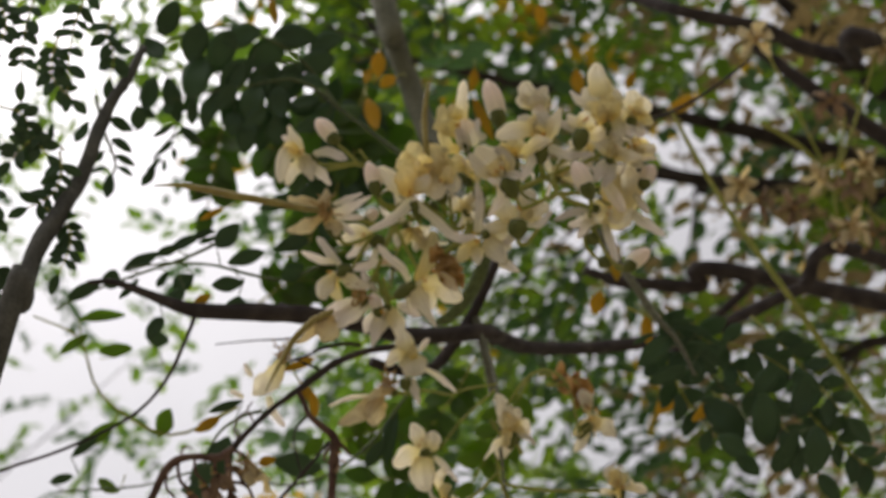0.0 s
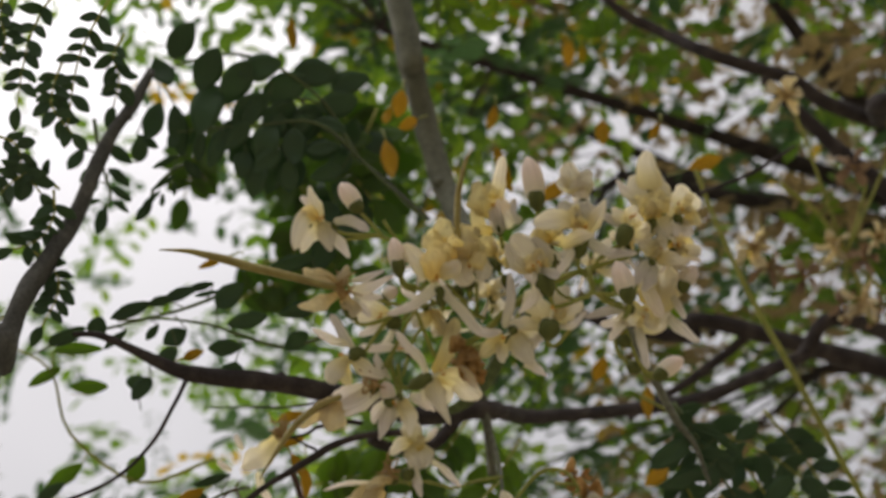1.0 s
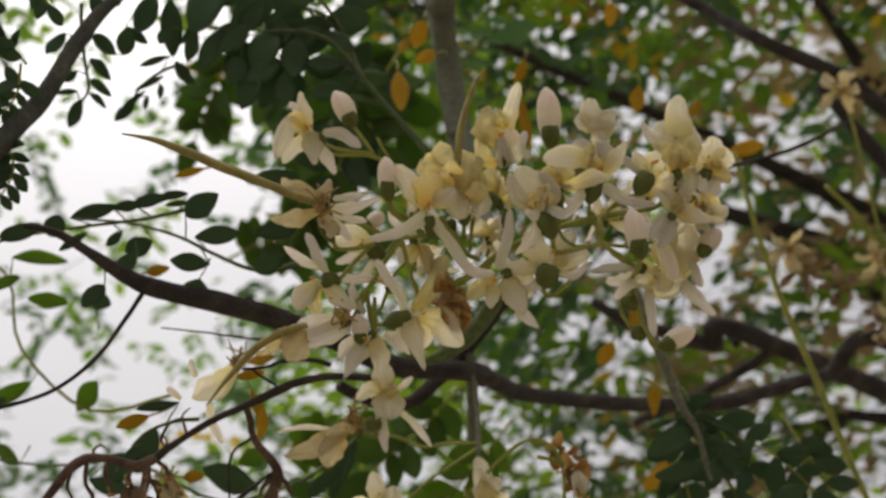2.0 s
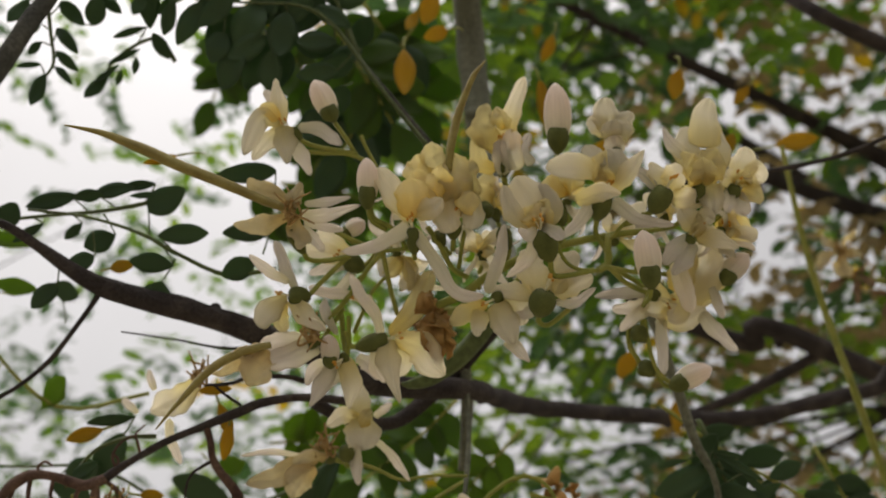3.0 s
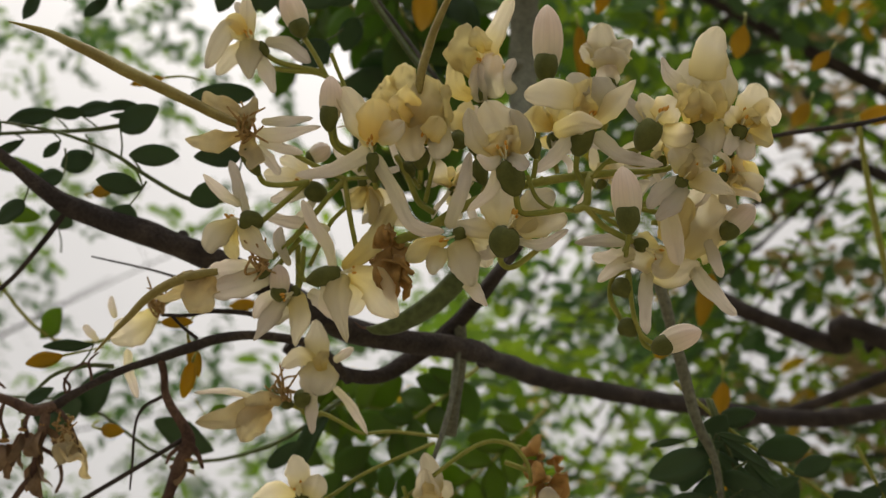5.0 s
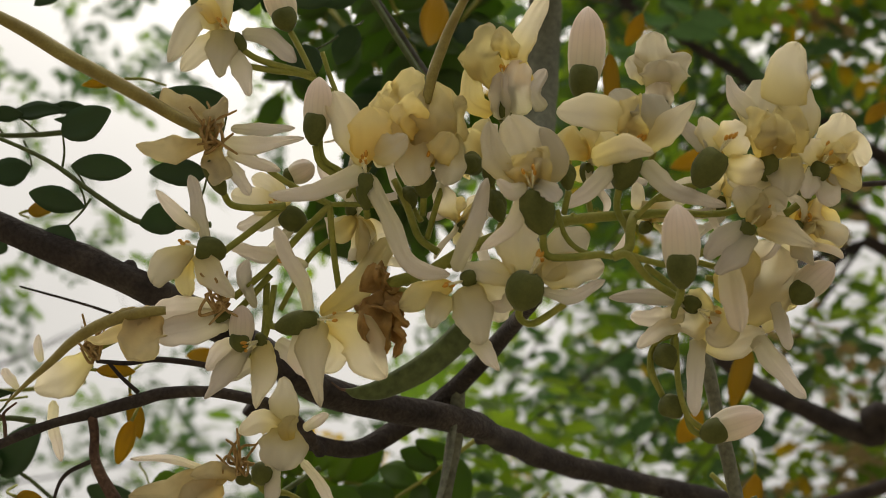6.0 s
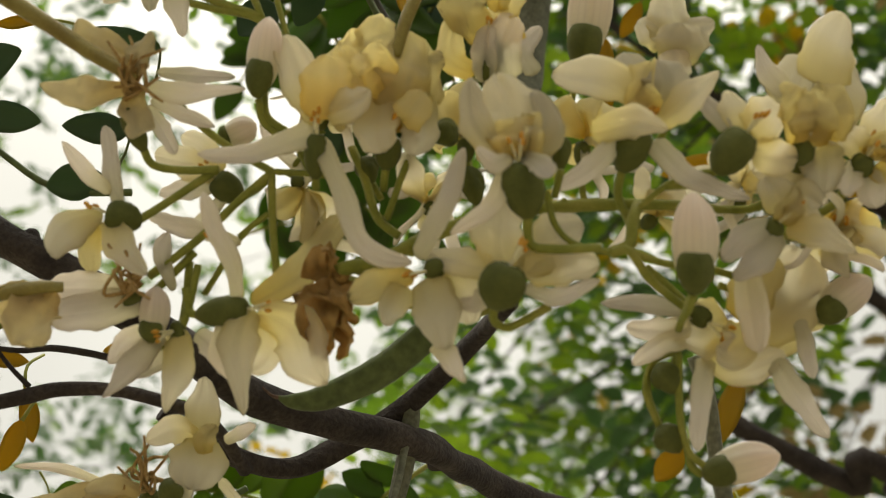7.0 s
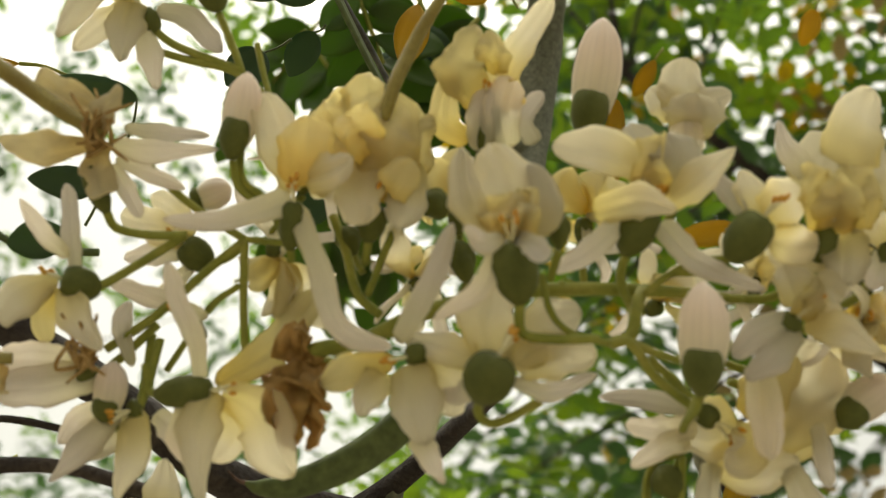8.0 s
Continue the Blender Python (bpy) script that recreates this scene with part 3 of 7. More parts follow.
def leaf_spray(label, leaves, stalk):
    """Leaflets of given centre, length, width and slant, joined to their stalk by short stalklets."""
    ob = thing("leaf_spray", place(*stalk[0]), label, "leaf spray", "leaf sprays")
    path, _ = smooth_path([place(*p) for p in stalk], [1] * len(stalk), 10)
    bm = bmesh.new()
    tube(bm, [place(*p) for p in stalk], [0.0007 - 0.0004 * k / len(stalk) for k in range(len(stalk))], 7, 0.1)
    # silhouette and backlight are put into the colour: the label picks the green
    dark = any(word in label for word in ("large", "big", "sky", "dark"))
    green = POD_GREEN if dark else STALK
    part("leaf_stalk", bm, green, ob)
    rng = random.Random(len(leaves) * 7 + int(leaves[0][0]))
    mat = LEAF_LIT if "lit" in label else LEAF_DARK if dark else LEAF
    for a, b, c, length, width, slant in leaves:
        mid = place(a, b, c)
        s = radians(slant)
        way = RIGHT * math.cos(s) + UP * math.sin(s) + AHEAD * rng.uniform(-0.3, 0.3)
        near = min(path, key=lambda p: (p - mid).length)
        if (near - mid).dot(way) > 0:
            way = -way
        base = mid - way.normalized() * length * 0.0005
        face = -AHEAD + RIGHT * rng.uniform(-0.3, 0.3) + UP * rng.uniform(-0.3, 0.3)
        leaf = put_leaf(ob, mat, base, way, face, length * 0.001, width * 0.001, rng)
        bm = bmesh.new()
        back = near - base
        if back.length > 0.007:
            near = base + back.normalized() * 0.007 + AHEAD * 0.002
        tube(bm, (near, (near + base) / 2 + AHEAD * 0.001, base), (0.0003, 0.00025, 0.00022), 5, step=3)
        part("stalklet", bm, green, ob)


def yellow_leaf(a, b, c, length, width, slant):
    rng = random.Random(int(a * 13 + b * 7))
    s = radians(slant)
    way = RIGHT * math.cos(s) + UP * math.sin(s) + AHEAD * rng.uniform(-0.4, 0.4)
    if way.z > 0:
        way = -way
    base = place(a, b, c) - way.normalized() * length * 0.0005
    ob = thing("yellow_leaf", base, "fading yellow leaf hanging among the green foliage", "leaf", "yellow leaves")
    put_leaf(ob, LEAF_YELLOW, base, way, -AHEAD + RIGHT * rng.uniform(-0.5, 0.5), length * 0.001, width * 0.001, rng, "leaf_blade")
    bm = bmesh.new()
    tube(bm, (base, base - way * 0.004 + AHEAD * 0.003, base - way * 0.006 + AHEAD * 0.012), (0.0004, 0.0003, 0.0003), 5, step=3)
    part("leaf_stalk", bm, STALK, ob)


def spray(label, points, radius, pairs, length, width, droop, seed, mat):
    """A pinnate leaf: pairs of oval leaflets and one at the tip, along a bent stalk."""
    rng = random.Random(seed * 11)
    pts = [place(*p) for p in points]
    ob = thing("leaf_spray", pts[0], label, "leaf spray", "leaf sprays")
    bm = bmesh.new()
    tube(bm, pts, [radius * 0.001 * (1 - 0.5 * k / len(pts)) for k in range(len(pts))], 6, 0.1)
    part("leaf_stalk", bm, STALK, ob)
    path, _ = smooth_path(pts, [1] * len(pts), 12)
    for k in range(pairs):
        i = int((0.22 + 0.76 * k / pairs) * (len(path) - 1))
        tan = (path[min(i + 1, len(path) - 1)] - path[i - 1]).normalized()
        side = tan.cross(AHEAD).normalized()
        for sign in (-1, 1):
            size = length * rng.uniform(0.75, 1.1) * 0.001
            way = side * sign + tan * rng.uniform(0.3, 0.8) + AHEAD * rng.uniform(-0.5, 0.5) - Vector((0, 0, droop * rng.random()))
            put_leaf(ob, mat, path[i], way, -AHEAD + RIGHT * rng.uniform(-0.5, 0.5) + UP * rng.uniform(-0.5, 0.5), size, size * width / length, rng)
    put_leaf(ob, mat, path[-1], path[-1] - path[-4], -AHEAD, length * 0.001, width * 0.001, rng)


# ---- the setting: ground under the trees ----
bm = bmesh.new()
bmesh.ops.create_grid(bm, x_segments=60, y_segments=60, size=400)
for v in bm.verts:
    v.co.z += 0.04 * noise.noise(v.co * 0.35) if v.co.length < 60 else 0
ground = new("ground", bpy.data.meshes.new("ground"))
bm.to_mesh(ground.data)
bm.free()
ground.data.materials.append(SOIL)
tagged(ground, "unseen brown soil under the trees, kept pale to bounce light upward", "ground", kind="structure")

# ---- trees whose crowns fill the background ----


def crown_mesh(name, mats, clumps, rng, leaf, per, spread):
    """Many small leaflets in drooping fronds round the clump places, joined into one mesh."""
    verts, faces, slot, uvs = [], [], [], []
    for centre, size in clumps:
        # fronds are dry and brown towards one side
        dry = min(1, max(0, centre.x / ((centre - HEART).dot(AHEAD) + 0.26) - 0.2) * 6)
        for _ in range(per):
            d = Vector((rng.gauss(0, 1), rng.gauss(0, 1), rng.gauss(0, 0.8))) * size * 0.5
            start = centre + d
            way = Vector((rng.uniform(-1, 1), rng.uniform(-1, 1), rng.uniform(-0.9, 0.3))).normalized()
            side = way.cross(Vector((0, 0, 1))).normalized()
            which = rng.choices(range(len(mats)), weights=(3.5, 3.5, 2, 0.3, 7 * dry)[: len(mats)])[0]
            for k in range(7):
                for sign in (-1, 1):
                    base = start + way * spread * k / 7 - Vector((0, 0, 0.3 * spread * (k / 7) ** 2))
                    out = (side * sign + way * 0.5 + Vector((rng.uniform(-0.4, 0.4), rng.uniform(-0.4, 0.4), rng.uniform(-0.6, 0.2)))).normalized()
                    ln = leaf * rng.uniform(0.7, 1.2)
                    up = Vector((rng.uniform(-0.7, 0.7), rng.uniform(-0.9, 0.5), 1)).normalized()
                    wd = out.cross(up).normalized() * ln * 0.28
                    rise = up * ln * 0.06
                    i = len(verts)
                    verts += [base, base + out * ln * 0.3 - wd * 0.85 + rise, base + out * ln * 0.7 - wd * 0.9 + rise, base + out * ln, base + out * ln * 0.7 + wd * 0.9 + rise, base + out * ln * 0.3 + wd * 0.85 + rise]
                    faces += [(i, i + 1, i + 2, i + 3), (i, i + 3, i + 4, i + 5)]
                    slot += [which, which]
                    uvs += [(0.5, 0), (0, 0.3), (0, 0.7), (0.5, 1), (0.5, 0), (0.5, 1), (1, 0.7), (1, 0.3)]
    me = bpy.data.meshes.new(name)
    me.from_pydata(verts, [], faces)
    for mat in mats:
        me.materials.append(mat)
    me.polygons.foreach_set("material_index", slot)
    layer = me.uv_layers.new(name="UVMap")
    layer.data.foreach_set("uv", [x for uv in uvs for x in uv])
    return me


def tree(label, foot, fork, limbs, clumps, leaf, per, spread, seed, mats):
    """A rooted trunk, limbs that reach into the clumps with a branchlet to each, and a crown of leaflets."""
    rng = random.Random(seed)
    ob = thing("tree", foot, label, "tree", "trees")
    foot, fork = Vector(foot), Vector(fork)
    bm = bmesh.new()
    tube(bm, (foot - Vector((0, 0, 0.05)), foot.lerp(fork, 0.06), foot.lerp(fork, 0.2), foot.lerp(fork, 0.55) + Vector((0.05, 0.03, 0)), fork, fork + Vector((0, 0, 0.05))), (0.17, 0.11, 0.09, 0.075, 0.06, 0.03), 18, 0.25, 0, 8)
    part("trunk", bm, BARK_GREY, ob)
    paths = []
    for end, r in limbs:
        end = Vector(end)
        bm = bmesh.new()
        mid = fork.lerp(end, 0.5) + Vector((rng.uniform(-0.15, 0.15), rng.uniform(-0.1, 0.1), 0.15))
        tube(bm, (fork, mid, end), (r * 1.6, r * 0.9, r * 0.3), 10, 0.25, 0, 8)
        part("limb", bm, BARK, ob)
        paths += smooth_path((fork, mid, end), (1, 1, 1), 12)[0][6:]
    for c, size in clumps:
        c = Vector(c)
        root = min(paths, key=lambda p: (p - c).length)
        if (root - c).length > 0.6:
            continue
        bm = bmesh.new()
        knee = root.lerp(c, 0.5) + Vector((rng.uniform(-0.1, 0.1), rng.uniform(-0.1, 0.1), rng.uniform(0, 0.12))) * (c - root).length
        thick = 0.0012 + 0.0015 * (c - root).length
        tube(bm, (root, knee, c), (thick, thick * 0.6, 0.001), 6, 0.2, 0, 5)
        part("branchlet", bm, BARK, ob)
    crown = new("crown", crown_mesh("crown", mats, [(Vector(c), s) for c, s in clumps], rng, leaf, per, spread))
    crown.parent = ob
    crown.matrix_parent_inverse = Matrix.Translation(-foot)
    tagged(crown, "small oval leaflets in drooping fronds", kind="stuff")
    return ob


def clump_set(rng, n, a, b, c, size):
    """Clump places spread over a slab of the leaning view of the cluster, in millimetres."""
    return [(tuple(place(rng.uniform(*a), rng.uniform(*b), rng.uniform(*c))), rng.uniform(*size)) for _ in range(n)]


GREENS = (LEAF, LEAF_DARK, LEAF_LIT, LEAF_YELLOW, LEAF_DRY)
rng = random.Random(3)


def leafage(u, v):
    """How closely the crowns stand, by direction from the flowers: thick ahead, above and to the right, open sky to the left."""
    if 0.19 < u < 0.37 and -0.05 < v < 0.1:
        return 0.0
    if u > 0.27:
        return 0.75
    if u > -0.03:
        return 0.95 if u < 0.12 else 0.8
    if u > -0.1:
        return 0.6 if v > 0.1 else 0.3 if v > -0.1 else 0.9
    if u > -0.17:
        return 0.15 if v > 0.1 else 0.05 if v > -0.1 else 0.35
    return 0.0


def crown_places(n, c0, c1, size):
    """Clump places spread evenly over the directions where leaves are seen."""
    res, k = [], rng.randrange(1000)
    while len(res) < n:
        k += 1
        u, v, c = -0.4 + 0.92 * (k * 0.7548777 % 1), -0.42 + 0.87 * (k * 0.5698403 % 1), rng.uniform(c0, c1)
        if rng.random() < leafage(u, v):
            d = c + 260
            res.append((tuple(place(u * d, v * d, c)), d * 0.001 * rng.uniform(*size)))
    return res


def outer_places(n, u, v, c, size):
    """The sides and top of a crown, beside the open view."""
    res = []
    for _ in range(n):
        z = rng.uniform(*c)
        d = z + 260
        res.append((tuple(place(rng.uniform(*u) * d, rng.uniform(*v) * d, z)), d * 0.001 * rng.uniform(*size)))
    return res


near = crown_places(56, 650, 1150, (0.09, 0.13))
near_all = near + outer_places(34, (0.56, 1.0), (-0.25, 0.6), (500, 1150), (0.1, 0.16)) + outer_places(10, (0.0, 0.6), (0.52, 0.7), (900, 1300), (0.1, 0.16))
tree("small-leaved tree with a green crown, yellow leaves and dry brown fronds", (1.15, 0.75, 0), (1.05, 0.8, 1.9),
     [(place(250, 60, 700), 0.016), (place(420, -150, 720), 0.018), (place(60, 220, 700), 0.012), (place(420, 250, 760), 0.014)], near_all, 0.024, 11, 0.12, 5, GREENS)
far = crown_places(66, 1300, 2300, (0.09, 0.14))
far_all = far + outer_places(30, (0.56, 1.0), (-0.35, 0.5), (1300, 2300), (0.1, 0.16)) + outer_places(10, (0.0, 0.7), (0.5, 0.7), (1700, 2400), (0.1, 0.16))
tree("taller small-leaved tree closing the view behind", (2.3, 2.0, 0), (2.1, 2.1, 2.4),
     [(place(600, 100, 1700), 0.026), (place(1000, -300, 1800), 0.026), (place(300, 300, 1700), 0.02), (place(1000, 500, 1800), 0.02)], far_all, 0.04, 10, 0.24, 6, GREENS)
haze = clump_set(rng, 66, (-3600, 200), (-2700, -300), (4800, 7000), (0.5, 1.0)) + clump_set(rng, 11, (-3200, -700), (-300, 1600), (4800, 7000), (0.3, 0.7))
tree("thin-crowned tree standing farther off against the sky", (-7.2, 7.4, 0), (-6.0, 7.2, 3.2),
     [(place(-1800, -900, 5600), 0.012), (place(-600, -1400, 5800), 0.012), (place(-2400, -300, 6000), 0.01), (place(-1200, 300, 6000), 0.008)], haze, 0.085, 8, 0.34, 7, (LEAF_DARK, LEAF))


# the limbs and twigs of the tree that carries the flowers
limb = stem("branch", "dark brown rough-barked limb running below the flowers", "branch", BARK, ((-124, 5, 22), (-116, 3, 23), (-106, -3.5, 24), (-95, -11.5, 25), (-86, -15.5, 26), (-62, -22.5, 27), (-50, -26.8, 28), (-34, -34, 32), (-18, -42.5, 38), (10.6, -47.8, 62), (19.4, -52.9, 82), (29.1, -58, 102), (50.2, -64.3, 128), (72.8, -68.9, 148), (101, -73.4, 165), (128.7, -75.3, 180), (153.3, -72.6, 190), (171, -69.9, 196), (188.7, -67.6, 202), (245.3, -65.2, 230), (560, -260, 520), (1050, -487, 643)), (0.8, 1.1, 1.5, 2.4, 2.9, 3.2, 3.2, 3.2, 3.2, 3.1, 3, 3, 3, 3, 3.1, 3.1, 3.2, 3.3, 3.4, 4, 12, 22), 9)
twig(limb, "side_twig", BARK, ((-90, -14, 25), (-97, -24, 25), (-106, -35, 25), (-120, -44, 25), (-143, -49, 26), (-169, -51, 28), (-188, -53, 30)), (0.74, 0.7, 0.66, 0.62, 0.6, 0.55, 0.5))
twig(limb, "side_twig", BARK, ((-42.8, -31.9, 38.8), (-59.9, -31.9, 37.7), (-72.4, -29.5, 37), (-88, -26.9, 36)), (0.62, 0.39, 0.31, 0.23))
twig(limb, "side_twig", BARK, ((24.3, -18.4, 31.1), (19.2, -25.1, 48.6), (8.3, -39.5, 61.1), (-0.5, -47.7, 60.3), (-11.2, -55.1, 55.4), (-19.8, -55.2, 49), (-28.4, -52, 42.6), (-35, -47.6, 38.4)), (1.29, 1.89, 2.27, 2.4, 2.22, 2.04, 1.87, 1.72))
twig(limb, "side_twig", BARK_GREY, ((8.1, -39.9, 61.1), (8.9, -50.6, 60.4), (8.2, -60.5, 59.6), (7.3, -71.3, 58.7)), (1.75, 1.86, 1.86, 1.73))
twig(limb, "side_twig", BARK, ((-17.3, -55.2, 36), (-21.9, -48.7, 30), (-25.8, -44.8, 20), (-38.3, -43.6, 20), (-47.9, -45, 20), (-53.6, -47.2, 20), (-62.3, -50.6, 20), (-69, -53.1, 20), (-75.8, -56.3, 20), (-79.7, -58.4, 20), (-85.5, -61.8, 20), (-89.4, -64.6, 20), (-92.3, -65.7, 20)), (1.3, 1.2, 1.2, 1.2, 1.2, 1.3, 1.2, 1.1, 1.1, 1, 1.1, 1.2, 1.2))
twig(limb, "side_twig", DRY, ((-62.3, -50.9, 20), (-61.2, -55.1, 20), (-60.8, -58.9, 20), (-59, -62.6, 20), (-54.9, -68.2, 20), (-54.3, -71.9, 20), (-56.1, -76.8, 20), (-57.9, -82.6, 20), (-60.1, -89.5, 20), (-62.3, -97.3, 20), (-63.5, -106.9, 20)), (1, 0.95, 1, 1.1, 1.5, 1.9, 1.6, 1.4, 1.3, 1.2, 1.1))
twig(limb, "side_twig", DRY, ((-54.3, -71, 20), (-51.8, -73.7, 20), (-50.2, -77.5, 20)), (0.9, 0.7, 0.4))
twig(limb, "side_twig", DRY, ((-55.8, -72, 20), (-58.6, -74.6, 20), (-59.5, -77, 20)), (0.8, 0.6, 0.3))
twig(limb, "side_twig", BARK, ((-60.8, -59.9, 20), (-66.3, -63.5, 20), (-68.1, -68.8, 20), (-68.3, -78.4, 20), (-68.6, -84.2, 20)), (0.5, 0.4, 0.35, 0.3, 0.2))
twig(limb, "side_twig", BARK, ((-55.8, -70.6, 20), (-65.4, -77.3, 20), (-73, -82.5, 20), (-80.8, -87.7, 20), (-89.5, -94, 20)), (0.6, 0.6, 0.6, 0.55, 0.5))
twig(limb, "side_twig", BARK, ((-37.4, -40.8, 32), (-42.4, -38.9, 28), (-51.2, -38.6, 24), (-55.8, -39.7, 20), (-62.6, -40, 20)), (0.8, 0.7, 0.6, 0.5, 0.4))
twig(limb, "side_twig", BARK, ((-60.2, -40, 20), (-57.2, -42.6, 20), (-53.2, -45.4, 20)), (0.4, 0.4, 0.45))
twig(limb, "side_twig", DRY, ((-86, -62, 20), (-87, -58.7, 20), (-85.2, -55.3, 20), (-81.8, -53.2, 20), (-80.3, -54.6, 20)), (0.35, 0.35, 0.3, 0.28, 0.2))
twig(limb, "side_twig", DRY, ((-79.7, -58.4, 20), (-80.3, -55.1, 20), (-80.8, -52.7, 20), (-78.4, -50.2, 20)), (0.4, 0.35, 0.3, 0.2))
limb_b = stem("branch", "dark limb behind the flowers, spreading beyond the flower cluster", "branch", BARK, ((90.8, -29.2, 250), (106.7, -38.4, 255), (130.2, -47.1, 260), (153.4, -53.9, 262), (191, -57.9, 265), (560, -230, 420), (1050, -487, 643)), (2.2, 3.2, 3.8, 4.2, 4.6, 9, 20), 5)
twig(limb_b, "side_twig", BARK, ((113.2, -92.1, 270), (135.6, -84, 268), (160, -73.3, 266), (190.7, -56.3, 264)), (2.2, 2.4, 2.6, 2.8))
stem("branch", "smooth grey-green upright branch behind the flowers", "branch", BARK_GREY, ((20, 900, 560), (15, 520, 350), (12.7, 130.8, 155.5), (13.5, 102.5, 152.5), (16.4, 69.5, 156.5), (18.2, 41.4, 144.2), (19.5, 22.6, 123.1), (19, 7.6, 92.4), (24.3, -18.4, 31.1)), (5.63, 6.57, 5.52, 5.42, 5.31, 4.97, 4.11, 2.86, 1.6), 3)
stem("branch", "slim dark grey branch with hanging leaf sprays", "branch", BARK_SLATE, ((-560, -1840, -820), (-540, -1000, -330), (-290, -300, -80), (-149.4, -16.4, -20), (-139.8, -0.8, -12.2), (-137.4, 8.5, -4.4), (-132.4, 19.6, 3.3), (-125.7, 29.2, 11.1), (-118.6, 39.2, 18.9), (-111.5, 53.3, 26.7), (-105.1, 66.3, 34.4), (-95.9, 78.6, 42.2), (-88.5, 90.6, 50)), (16, 11, 8, 3.7, 3.4, 3.3, 3.1, 2.9, 2.7, 2.6, 2.3, 2.0, 1.4), 4)
stem("branch", "dark blurred limb high in the crown", "branch", BARK, ((120, 155.2, 240.9), (136.4, 127.1, 245.6), (158.3, 110.6, 245), (177.2, 90.1, 221.2), (217.9, 73.2, 228.7), (234.1, 59, 228.6), (263.3, 45.5, 235.2), (319.4, 28.7, 254.8), (1100, -200, 1100), (2100, -704, 2019)), (2.07, 2.37, 2.96, 3.27, 3.58, 3.89, 4.21, 4.84, 16, 34), 4)
stem("branch", "dark limb crossing the crown", "branch", BARK, ((249.1, 87.9, 338), (275.4, 54.7, 338), (299.1, 25.9, 338), (329.5, -4.7, 338), (387.5, -57.7, 338), (1150, -220, 1150), (2100, -704, 2019)), (2.96, 4.45, 5.19, 5.95, 6.72, 15.00, 32.00), 4)
stem("hanging_stalk", "slender yellow-green hanging stalk", "stalk", STALK, ((128.3, 30.1, 137), (134.8, -3.5, 133.2), (142.3, -31.8, 130.2), (149.8, -57.5, 123.9), (161.5, -92.1, 122.2), (171.5, -125.9, 114.5)), (0.85, 1.1, 1.22, 1.34, 1.34, 1.35), 0)
stem("hanging_stalk", "slim grey-green stalk of a dark leaf spray", "stalk", BARK_GREY, ((57.9, -22, 34.8), (61, -28.6, 34.6), (65.1, -41.9, 33.9), (70.6, -58.8, 32.7), (75.7, -69.2, 31.7), (78.4, -83, 30.6)), (1.36, 1.5, 1.5, 1.36, 0.9, 0.6), 0)
stem("twig", "thin dark twig bearing a faded flower cluster", "twig", BARK, ((82.1, 12.4, 65.5), (93.9, 16.1, 66.4), (110.9, 19.2, 67.6), (123.9, 22.5, 59.6), (141.6, 29.8, 58.6)), (0.5, 0.67, 0.75, 0.67, 0.58), 0)
pod = stem("seed_pod", "thick green seed pod, curved and tapering", "pod", POD_GREEN, ((-11, -40.1, 19.3), (-8.4, -40.3, 19.5), (-3.4, -38.8, 20), (4.3, -33.6, 20.8), (10.7, -26.7, 21.6), (15.1, -20.3, 22.2), (17.2, -16.9, 22.4)), (0.26, 1.27, 2.1, 2.63, 2.63, 1.79, 0.85), 0)
twig(pod, "pod_stalk", STALK, ((16.9, -17.3, 22.4), (19, -14.7, 22.6), (20.9, -12.7, 22.8), (22.8, -11.3, 23)), (0.85, 0.69, 0.64, 0.64))
twig(pod, "pod_tip", DRY, ((-10.3, -40.1, 19.4), (-12, -40, 19.3), (-13.9, -38.9, 19.2)), (0.42, 0.26, 0.16))

# the flower stalk with its side stalks
rachis = stem("flower_stalk", "yellow-green main stalk of the flower cluster", "stalk", STALK, ((23.6, -16.3, 41.6), (16.1, -21, 28.6), (-1.8, -19.5, 2), (5.2, -15.5, 1), (12.1, -10.6, -0), (22, -5.9, 0), (34, -2.7, 1), (47, -0.7, 1), (55.2, -0, 2)), (1.56, 1.37, 1.17, 1.13, 1.12, 1.1, 1.0, 0.8, 0.5), 9)
twig(rachis, "side_stalk", STALK, ((-15.2, -4.8, 4), (-13.6, -13, 4), (-11.6, -20.9, 4)), (0.62, 0.62, 0.62))
twig(rachis, "side_stalk", STALK, ((-15.2, -5, 4), (-19.3, -9.8, 4), (-24.8, -17.4, 3), (-31.2, -24, 3)), (0.66, 0.66, 0.66, 0.66))
twig(rachis, "side_stalk", STALK, ((-14.6, -11.4, 4), (-18.2, -15.6, 4), (-22.6, -25.4, 5)), (0.5, 0.5, 0.5))
twig(rachis, "side_stalk", STALK, ((-32.4, 4.1, 2), (-26.8, 0.2, 3), (-21.2, -2.6, 4), (-15.2, -4.8, 4)), (0.62, 0.62, 0.62, 0.62))
twig(rachis, "side_stalk", STALK, ((-15.2, -4.8, 4), (-9, -4.3, 3), (-3.6, -4.2, 3)), (0.5, 0.5, 0.5))
twig(rachis, "side_stalk", STALK, ((27.3, -2.6, -6), (29.4, -7.2, -6), (32.7, -9.5, -6), (37.9, -9.9, -6)), (0.5, 0.5, 0.5, 0.5))
twig(rachis, "side_stalk", STALK, ((38, -9.8, -5), (40.5, -8, -4), (40.6, -3.9, -3), (41.2, -1.6, 0)), (0.9, 0.9, 0.9, 0.9))
twig(rachis, "side_stalk", STALK, ((37.9, -9.9, -6), (40.5, -9.3, -6), (44.8, -13.1, -4), (51.2, -15.9, 2)), (0.66, 0.66, 0.66, 0.66))
